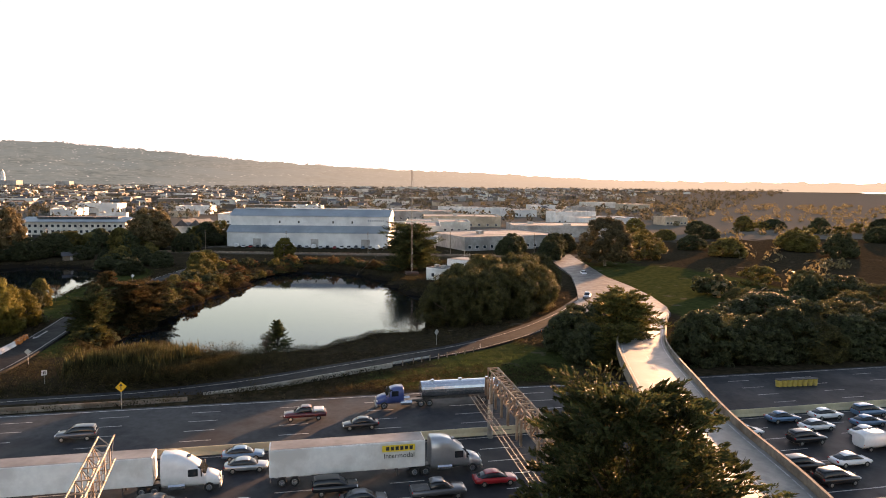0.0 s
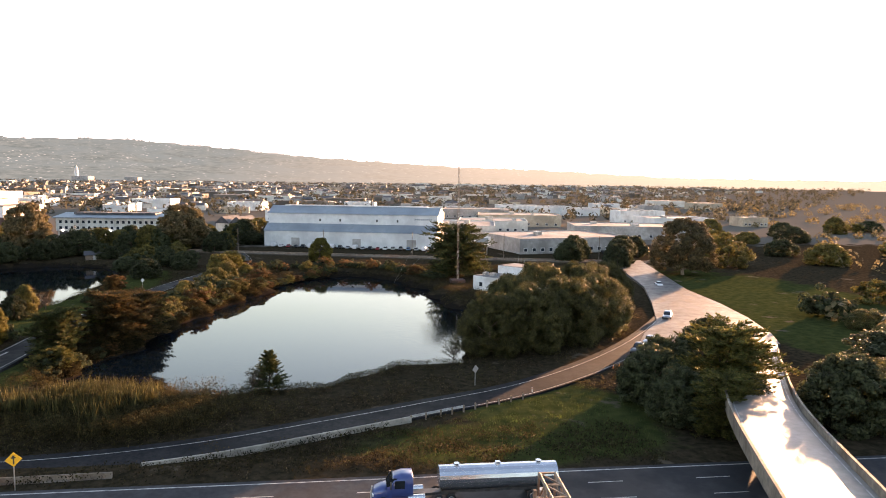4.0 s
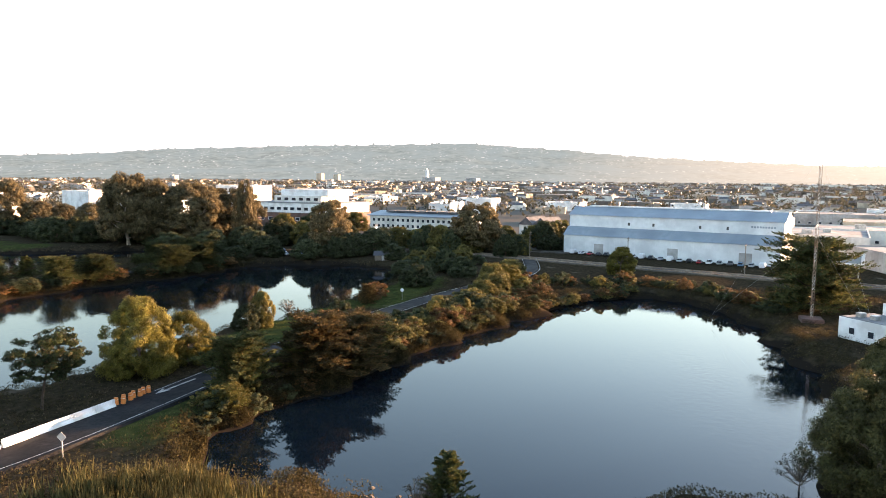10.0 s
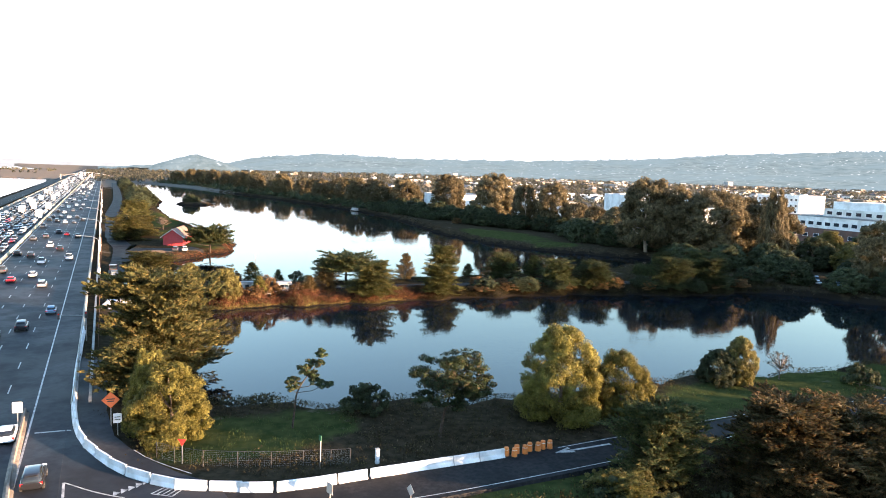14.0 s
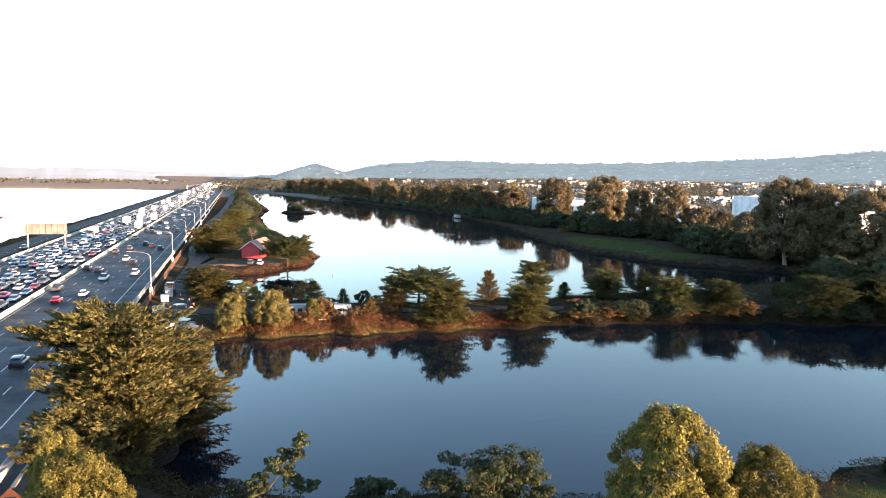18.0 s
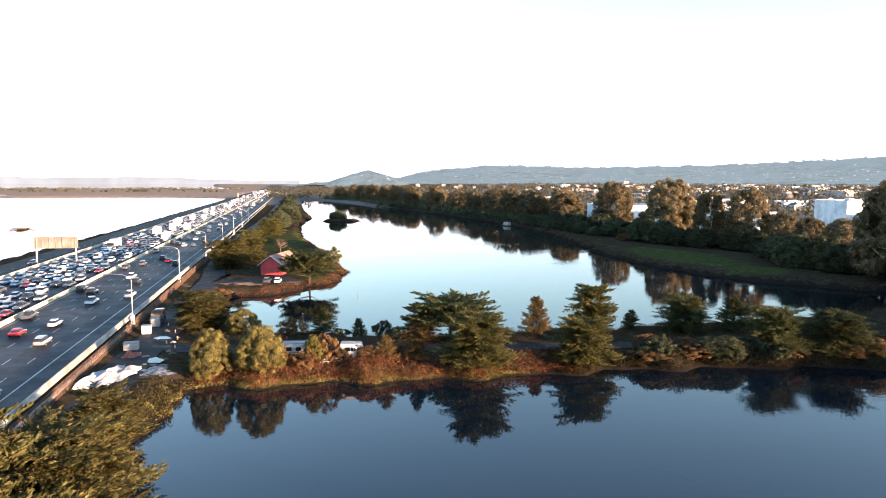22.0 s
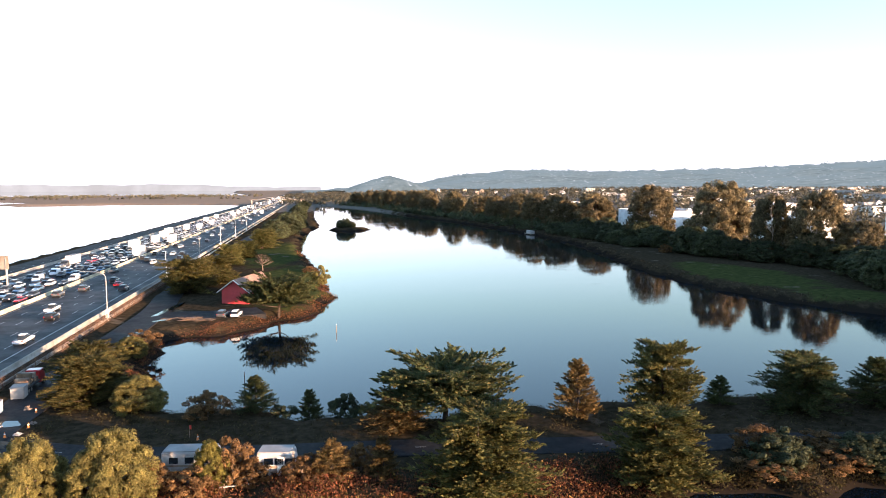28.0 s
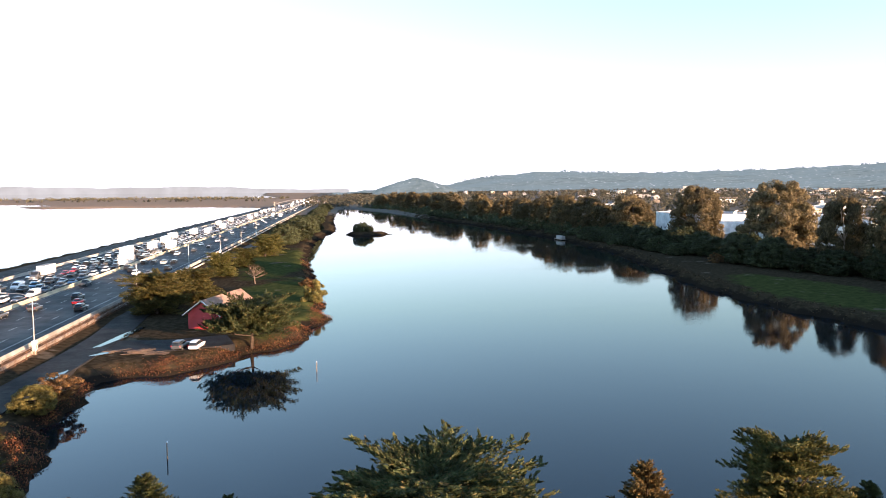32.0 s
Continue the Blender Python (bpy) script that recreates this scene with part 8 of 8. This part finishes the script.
def truss(root, p0, p1, w, h, n, mat, r=0.09):
    """A box truss between two points, its members as one part a bay."""
    p0, p1 = Vector(p0), Vector(p1)
    d = (p1 - p0).normalized()
    s = Vector((-d.y, d.x, 0)) * w / 2
    up = Vector((0, 0, h))
    cor = [s, -s, -s + up, s + up]
    for c in cor:
        part("chord", rod_bm(p0 + c, p1 + c, r * 1.3, 6), mat, root)
    for k in range(n):
        a, b = p0.lerp(p1, k / n), p0.lerp(p1, (k + 1) / n)
        for i in range(4):
            part("brace", rod_bm(a + cor[i], a + cor[(i + 1) % 4], r, 4), mat, root)
            part("brace", rod_bm(a + cor[i], b + cor[(i + 1) % 4], r * 0.8, 4), mat, root)


gan = tagged(new("sign_gantry"), "weathered steel truss gantry over the southbound lanes", "sign gantry")
truss(gan, (25.5, -8.3, 10.2), (-2.0, -6.5, 10.2), 1.2, 1.9, 14, M_RUSTSTEEL)
for x in (26.6, -1.2):
    part("column", rod_bm((x, -8.3 + (25.5 - x) * 0.065, 2.6), (x, -8.3 + (25.5 - x) * 0.065, 10.4), 0.32, 10), M_METAL, gan)
for x, z0 in ((24.6, 9.1), (23.5, 8.9), (21.8, 8.9), (19.9, 8.9), (17.2, 8.9), (14.5, 8.9), (11.0, 8.7), (9.6, 8.6), (4.0, 8.9), (1.0, 8.9)):
    y = -7.15 + (24.6 - x) * 0.065
    part("sign_bracket", box_bm(x - 0.16, y - 0.12, z0, x + 0.16, y + 0.12, 11.3, 0.03), M_RUSTSTEEL, gan, "brown steel sign bracket")
for off in (0.9, 1.4, 1.9):
    part("walkway_rail", rod_bm((25, -7.15 + off, 9.1), (0, -5.5 + off, 9.1), 0.035, 5), M_DARKMETAL, gan)
for k in range(15):
    x = 24.5 - k * 1.65
    y = -7.15 + (24.6 - x) * 0.065
    part("walkway_arm", rod_bm((x, y, 9.1), (x, y + 1.9, 9.1), 0.03, 5), M_DARKMETAL, gan)
M_PALESTEEL = surface("pale_galvanised_steel", (0.26, 0.23, 0.19), (0.42, 0.37, 0.3), 2.0, 0.6, 0.3, c3=(0.24, 0.14, 0.08), scale3=0.8)
gan2 = tagged(new("sign_gantry"), "pale steel cantilever truss over the frontage road", "sign gantry")
truss(gan2, (-6, 31, 9.0), (13.5, 32.2, 9.0), 1.3, 2.2, 8, M_PALESTEEL, 0.07)
part("column", rod_bm((-1.5, 31.3, 2.5), (-1.5, 31.3, 9.2), 0.3, 12), M_PALESTEEL, gan2)
M_SIGNBACK = surface("weathered_sign_back", (0.15, 0.135, 0.11), (0.22, 0.2, 0.165), 1.2, 0.7, c3=(0.12, 0.1, 0.08), scale3=0.3)
brd = at(tagged(new("overhead_sign"), "back of a large weathered overhead sign on posts", "overhead sign"), median_x(320) - 30.5, 319, 2.6, -2)
part("panel", box_bm(0, -0.15, 5.6, 14, 0.15, 9.6, 0.05), M_SIGNBACK, brd)
for k in range(7):
    part("stiffener", box_bm(0.8 + k * 2.05, -0.3, 5.6, 1.0 + k * 2.05, -0.15, 9.6), M_METAL, brd)
for x in (0.7, 13.2):
    part("post", rod_bm((x, 0.3, -0.5), (x, 0.3, 9.4), 0.28, 10), M_GREYWALL, brd)

# arched footbridge far up the freeway
fb = at(tagged(new("footbridge"), "pale steel arch footbridge across the distant freeway", "footbridge"), median_x(1280) + 4, 1280, 3.0, 2)
part("deck", box_bm(-44, -1.6, 6.2, 44, 1.6, 6.7, 0.1), M_OLDCONC, fb)
for yy in (-2.4, 2.4):
    arch = bmesh.new()
    tube(arch, [(-42 + 84 * k / 20, yy * (1 - 0.5 * math.sin(math.pi * k / 20)), 2.5 + 8 * math.sin(math.pi * k / 20)) for k in range(21)], [0.28] * 21, 8)
    part("arch", arch, M_GREYWALL, fb)
    for k in range(3, 18):
        part("hanger", rod_bm((-42 + 84 * k / 20, yy, 6.5), (-42 + 84 * k / 20, yy * (1 - 0.5 * math.sin(math.pi * k / 20)), 2.5 + 8 * math.sin(math.pi * k / 20)), 0.06, 4), M_METAL, fb)
for xx in (-40, 40):
    part("pier", box_bm(xx - 0.8, -2, -1.5, xx + 0.8, 2, 6.0), M_CONC, fb)

# ramp meter signal over the merging lane
sig = at(tagged(new("traffic_signal"), "ramp meter signal with black heads on a mast", "traffic signal"), 54.6, 134, 2.6, 0)
part("mast", rod_bm((0, 0, -0.4), (0, 0, 4.6), 0.09, 8), M_METAL, sig)
part("arm", rod_bm((0, 0, 4.4), (-4.2, 0, 4.7), 0.06, 6), M_METAL, sig)
for x in (-4.0, 0.0):
    hd = part("signal_head", box_bm(x - 0.2, -0.35, 4.0, x + 0.2, -0.1, 5.1, 0.04), M_DARKMETAL, sig)
    for k in range(3):
        part("lens", rod_bm((x, -0.36, 4.22 + k * 0.33), (x, -0.4, 4.22 + k * 0.33), 0.12, 10), M_TAIL if k == 2 else M_INK, hd)

# radio mast with its guys
mast = at(tagged(new("radio_mast"), "slender rusty lattice radio mast on guy wires", "radio mast"), 190.5, -29.6, gz(190.5, -29.6))
part("footing", box_bm(-2.2, -2.2, -0.6, 2.2, 2.2, 0.9, 0.1), M_BRICK, mast, "square brick footing")
for k in range(3):
    a = radians(120 * k)
    part("leg", rod_bm((0.32 * math.cos(a), 0.32 * math.sin(a), 0.8), (0.32 * math.cos(a), 0.32 * math.sin(a), 40), 0.045, 5), M_RUSTSTEEL, mast)
for j in range(13):
    bm = bmesh.new()
    for i in range(4):
        z = 0.9 + j * 3.0 + i * 0.75
        for k in range(3):
            a, b = radians(120 * k), radians(120 * k + 120)
            tube(bm, [(0.32 * math.cos(a), 0.32 * math.sin(a), z), (0.32 * math.cos(b), 0.32 * math.sin(b), z + 0.75)], [0.025, 0.025], 3)
    part("lattice", bm, M_RUSTSTEEL if j % 2 else M_STUCCO, mast)
for k in range(3):
    a = radians(120 * k - 35)
    for z in (19, 36):
        part("guy_wire", rod_bm((0, 0, z), (20 * math.cos(a), 20 * math.sin(a), -0.3), 0.012, 4), M_METAL, mast)

# mooring poles in the lagoon
for x, y, h in ((107.8, 251.3, 1.7), (91.3, 215.6, 1.9)):
    pl = at(tagged(new("channel_marker"), "thin dark marker pole standing in the lagoon", "marker pole"), x, y, 0)
    part("pole", rod_bm((0, 0, -2.0), (0, 0, h), 0.09, 7, 0.06), M_WOOD, pl)
    part("cap", rod_bm((0, 0, h), (0, 0, h + 0.12), 0.1, 7), M_SIGNWHITE, pl)
dock = at(tagged(new("boat_landing"), "small pale boat landing on the far shore", "landing"), 246, 529, 0.0, 5)
part("deck", box_bm(-1.5, -5, 0.5, 2, 5, 0.75), M_OLDCONC, dock)
for y in (-4.5, 0, 4.5):
    part("pile", rod_bm((-1.2, y, -2), (-1.2, y, 1.2), 0.15, 7), M_WOOD, dock)
part("shelter", box_bm(-0.5, -4, 0.75, 1.8, 4, 2.6, 0.05), M_GREYWALL, dock)

# the camp at the lagoon's corner
def heap(name, label, x, y, w, d, h, mat, n=18, z=None):
    root = at(tagged(new(name), label, name.replace("_", " ")), x, y, gz(x, y) if z is None else z, rc.uniform(-20, 20))
    bm = bmesh.new()
    n = 26
    ph = [rc.uniform(0, 6) for _ in range(8)]

    def rise(u, v):
        edge = max(0, 1 - (2 * abs(u - 0.5) + 0.12 * math.sin(9 * v + ph[0])) ** 3) * max(0, 1 - (2 * abs(v - 0.5) + 0.12 * math.sin(8 * u + ph[1])) ** 3)
        fold = abs(math.sin(7 * u + 5 * v + ph[2])) * 0.3 + abs(math.sin(11 * v - 6 * u + ph[3])) * 0.25 + 0.45 * (0.5 + 0.5 * math.sin(4 * u + ph[4]) * math.sin(3.3 * v + ph[5]))
        return -0.15 + h * edge * fold * rc.uniform(0.88, 1.05)

    grid = [[bm.verts.new(((i / n - 0.5) * w * (1 + 0.08 * math.sin(j + ph[6])), (j / n - 0.5) * d * (1 + 0.08 * math.sin(i + ph[7])), rise(i / n, j / n))) for j in range(n + 1)] for i in range(n + 1)]
    for i in range(n):
        for j in range(n):
            bm.faces.new((grid[i][j], grid[i + 1][j], grid[i + 1][j + 1], grid[i][j + 1]))
    part("sheet", bm, mat, root)
    return root


heap("tarp_heap", "crumpled pale tarpaulin over a heap of belongings", 61.0, 169, 5.6, 14.5, 2.2, M_TARP)
heap("tarp_heap", "torn blue-grey tarpaulin spread on the ground", 66.5, 171.5, 6, 6, 0.7, surface("blue_grey_tarp", (0.05, 0.055, 0.065), (0.13, 0.14, 0.155), 1.5, 0.6))
heap("rubbish_heap", "reddish heap of rubbish beside the fence", 61.5, 182, 3.5, 4, 1.2, surface("red_brown_rubbish", (0.16, 0.05, 0.03), (0.28, 0.1, 0.06), 3.0, 0.9))
heap("rubbish_heap", "dark heap of rubbish beside the road", 65.5, 187.5, 4, 3, 0.8, M_DIRT)
for x, y, w, d, h, m in ((60.6, 187, 2.4, 1.8, 1.3, M_GREYWALL), (60.9, 200, 1.7, 1.7, 1.6, M_WHITE), (61.4, 207, 1.7, 1.9, 1.7, M_GREYWALL)):
    bx = at(tagged(new("storage_box"), "pale metal storage box beside the park road", "storage box"), x, y, 2.1, rc.uniform(-8, 8))
    part("body", box_bm(-w / 2, -d / 2, 0.08, w / 2, d / 2, h, 0.06), m, bx)
    part("lid", box_bm(-w / 2 - 0.06, -d / 2 - 0.06, h, w / 2 + 0.06, d / 2 + 0.06, h + 0.08, 0.02), M_FLATROOF, bx)
    for s in (-1, 1):
        part("skid", box_bm(-w / 2, s * d * 0.3 - 0.1, -0.1, w / 2, s * d * 0.3 + 0.1, 0.08), M_WOOD, bx)
for k in range(16):
    dx, dy = rc.uniform(62.5, 68), rc.uniform(174, 205)
    heap("debris_sheet", rc.choice(("crumpled grey plastic sheet lying on the asphalt", "torn pale sheet among scattered rubbish")), dx, dy, rc.uniform(0.7, 2.2), rc.uniform(0.6, 1.6), rc.uniform(0.25, 0.5), rc.choice((M_TARP, M_OLDCONC, M_WOOD, M_DIRT)), z=2.2)
trk = at(tagged(new("flatbed_truck"), "dark red works truck loaded with gear", "truck"), 61.2, 212, 2.2, 88)
part("cab", shell_bm([(0.6, 0.5), (2.6, 0.5), (2.65, 1.5), (2.2, 2.4), (0.6, 2.4)], 2.1, 0.08, 0.08), PAINTS[4][1], trk)
part("windshield", cabin_bm(1.9, 2.62, 1.7, 2.28, 1.5, 2.3, 0.95, 0.88), M_CARGLASS, trk)
part("flatbed", box_bm(-4.2, -1.1, 0.85, 0.5, 1.1, 1.1, 0.03), M_DARKMETAL, trk)
for k in range(6):
    part("cargo", box_bm(-4 + k * 0.75, -0.9, 1.1, -3.4 + k * 0.75, 0.9, 1.6 + (k * 37 % 5) * 0.28, 0.05), (M_DARKMETAL, M_RUSTSTEEL, M_DIRT)[k % 3], trk)
for x in (1.9, -2.6, -3.5):
    for s in (-1, 1):
        o = part("wheel", WHEEL, M_TYRE, trk)
        o.location, o.scale = (x, s * 0.95, 0.45), (1.35, 1.35, 1.35)
for x, y in ((66, 190), (67.5, 193), (64, 206), (66.3, 199), (68, 186), (88.5, 184.5), (87.1, -39.0), (88.2, -40.5), (89.8, -42.7)):
    cn = at(tagged(new("traffic_cone"), "orange traffic cone with a pale collar", "traffic cone", "traffic cones"), x, y, max(2.2, gz(x, y)))
    part("base", box_bm(-0.2, -0.2, 0, 0.2, 0.2, 0.04), M_TYRE, cn)
    part("cone", rod_bm((0, 0, 0.04), (0, 0, 0.72), 0.15, 10, 0.03), M_ORANGE, cn)
    part("collar", rod_bm((0, 0, 0.4), (0, 0, 0.52), 0.1, 10, 0.075), M_SIGNWHITE, cn)


M_TRAILER = surface("dirty_trailer_paint", (0.32, 0.31, 0.29), (0.48, 0.46, 0.43), 1.2, 0.65, c3=(0.2, 0.15, 0.11), scale3=0.5)


def trailer(x, y, turn, L, label):
    root = at(tagged(new("camper_trailer"), label, "trailer"), x, y, 2.16, turn)
    part("body", shell_bm([(-L / 2, 0.45), (L / 2, 0.45), (L / 2 + 0.25, 1.2), (L / 2, 2.5), (-L / 2, 2.55)], 2.3, 0.04, 0.12), M_TRAILER, root)
    part("roof", box_bm(-L / 2 + 0.1, -1.05, 2.5, L / 2 - 0.1, 1.05, 2.62, 0.04), M_FLATROOF, root)
    part("stripe", box_bm(-L / 2, -1.17, 1.0, L / 2, -1.15, 1.2), M_RUSTSTEEL, root)
    for k in range(3):
        part("window", box_bm(-L / 2 + 0.8 + k * L / 3.4, -1.18, 1.35, -L / 2 + 1.7 + k * L / 3.4, -1.15, 2.0), M_CARGLASS, root)
    part("door", box_bm(L / 2 - 1.5, -1.18, 0.5, L / 2 - 0.8, -1.15, 2.2), M_STUCCO, root)
    for xx in (-0.5, 0.45):
        for s in (-1, 1):
            o = part("wheel", WHEEL, M_TYRE, root)
            o.location = (xx, s * 1.0, 0.33)
    part("tow_bar", rod_bm((L / 2, 0, 0.5), (L / 2 + 1.3, 0, 0.45), 0.07, 6), M_DARKMETAL, root)
    return root


trailer(89.2, 175.4, -9, 5.4, "worn white camper trailer parked on the causeway")
trailer(97.9, 173.3, -11, 3.6, "white camper trailer with rusty stains")
tbl = at(tagged(new("picnic_table"), "grey picnic table beside the trailers", "picnic table"), 94, 171.2, gz(94, 171.2), 5)
part("tabletop", box_bm(-1.6, -0.4, 0.72, 1.6, 0.4, 0.78), M_STUCCO, tbl)
for s in (-1, 1):
    part("bench", box_bm(-1.6, s * 0.85 - 0.15, 0.42, 1.6, s * 0.85 + 0.15, 0.47), M_STUCCO, tbl)
    part("trestle", box_bm(s * 1.1 - 0.05, -0.9, 0, s * 1.1 + 0.05, 0.9, 0.72), M_WOOD, tbl)
# timber stacks by the boathouse
M_OLDBOARD = surface("old_brown_boards", (0.06, 0.04, 0.028), (0.13, 0.088, 0.06), 2.5, 0.9, c3=(0.04, 0.03, 0.022), scale3=0.6, vary=0.4)
for x, y, turn, n in ((71.5, 264, 20, 14), (76.0, 262.2, 8, 30), (79.5, 261.4, -6, 16)):
    st = at(tagged(new("timber_stack"), "loose pile of old brown boards on the shore", "timber"), x, y, gz(x, y), turn)
    for k in range(n):
        L_ = rc.uniform(1.0, 2.2)
        o = part("board", box_bm(-L_, -0.11, 0, L_, 0.11, 0.07), M_OLDBOARD, st)
        o.matrix_basis = pose(rc.uniform(-0.8, 0.8), rc.uniform(-0.9, 0.9), 0.03 + 0.085 * (k // 5), rc.uniform(-2, 2), rc.uniform(-3, 3), rc.uniform(-22, 22))
# yard of the boathouse and puddles
yard = tagged(new("yard", sweep("yard", smooth_line([(68, 268, 2.2), (80, 267, 2.2), (91, 270, 2.2)]), slab(-5, 4.5, 1.2), M_ROADDRY)), "dark asphalt yard before the boathouse", "yard", kind="structure")
for cx, cy, rx, ry, t in ((69.2, 276, 1.0, 9.5, 12), (67.5, 246, 0.7, 4.5, 8), (64.5, 195, 1.6, 1.1, 30), (66, 178, 1.2, 2.0, -20), (70, 262, 0.8, 2.2, 40)):
    bm = bmesh.new()
    bm.faces.new([bm.verts.new((rx * math.cos(a) * (1 + 0.18 * math.sin(3 * a + cx)), ry * math.sin(a) * (1 + 0.12 * math.sin(5 * a + cy)), 0)) for a in np.linspace(0, 2 * math.pi, 28, endpoint=False)])
    pd = tagged(new("puddle", as_mesh("puddle", bm, M_WATER)), "shallow rain puddle mirroring the sky", "puddle", kind="structure")
    pd.matrix_basis = pose(cx, cy, 2.262, 0, 0, -t)
# little hut by the lagoon, railway and billboard
hut = at(tagged(new("park_hut"), "small weathered park hut with dark pointed roof", "hut"), 259, 98, gz(259, 98), 20)
part("wall", box_bm(0, 0, -0.3, 4, 6, 2.0), M_WOOD, hut)
part("roof", prism_bm([(-0.5, 1.9), (4.5, 1.9), (2, 3.4)], -0.5, 6.5), M_DARKROOF, hut)
part("door", box_bm(-0.05, 2.4, 0, 0.02, 3.4, 1.9), M_GREYWALL, hut)
RAILWAY = smooth_line([(232, -140, 2.6), (246, -75, 2.5), (262, -20, 2.4), (274, 20, 2.4), (296, 90, 2.4), (320, 180, 2.4), (345, 300, 2.4)])
tagged(new("railway_bed", sweep("railway_bed", RAILWAY, slab(-5, 5, 1.0), M_DIRT)), "dark gravel bed of the railway", "railway", kind="structure")
for o_ in (-3.2, -1.75, 1.75, 3.2):
    tagged(new("rail_track", sweep("rail_track", RAILWAY, [(o_ - 0.05, 0), (o_ + 0.05, 0), (o_ + 0.05, 0.18), (o_ - 0.05, 0.18)], M_RUSTSTEEL)), "rusty steel rail of the railway", "rail", kind="structure")
bb = at(tagged(new("billboard"), "white billboard on steel posts by the railway", "billboard"), 272, -58, 2.4, -12)
part("panel", box_bm(0, 0, 3.5, 0.3, 9.5, 7.5, 0.04), M_SIGNWHITE, bb)
for y in (1.5, 8):
    part("post", rod_bm((0.4, y, -0.5), (0.4, y, 7), 0.2, 8), M_METAL, bb)
part("picture", box_bm(-0.04, 1, 4.2, 0.01, 6.5, 6.8), M_BBROOF, bb)
for k in range(11):
    x, y = float(np.interp(k / 10, [0, 1], [226, 330])), float(np.interp(k / 10, [0, 1], [-130, 230]))
    up = at(tagged(new("utility_pole"), "brown wooden utility pole with crossarm", "utility pole", "poles along the railway"), x, y, gz(x, y), -15)
    part("pole", rod_bm((0, 0, -0.5), (0, 0, 11), 0.16, 7, 0.11), M_WOOD, up)
    for z in (9.6, 10.4):
        part("crossarm", box_bm(-1.2, -0.07, z, 1.2, 0.07, z + 0.14), M_WOOD, up)
# rocks on the pond's muddy corner
for k in range(46):
    x, y = 85.5 + rc.gauss(0, 1.6), 26 + rc.gauss(0, 3.0)
    rk = at(tagged(new("rock"), "small dark wet rock on the pond's mud", "rock", "shore rocks"), x, y, max(-0.05, gz(x, y)) - 0.02, rc.uniform(0, 360))
    bm = bmesh.new()
    bmesh.ops.create_icosphere(bm, subdivisions=1, radius=rc.uniform(0.2, 0.5))
    for v in bm.verts:
        v.co = Vector((v.co.x * rc.uniform(0.8, 1.3), v.co.y * rc.uniform(0.7, 1.1), v.co.z * 0.55))

    part("stone", bm, M_DIRT, rk)
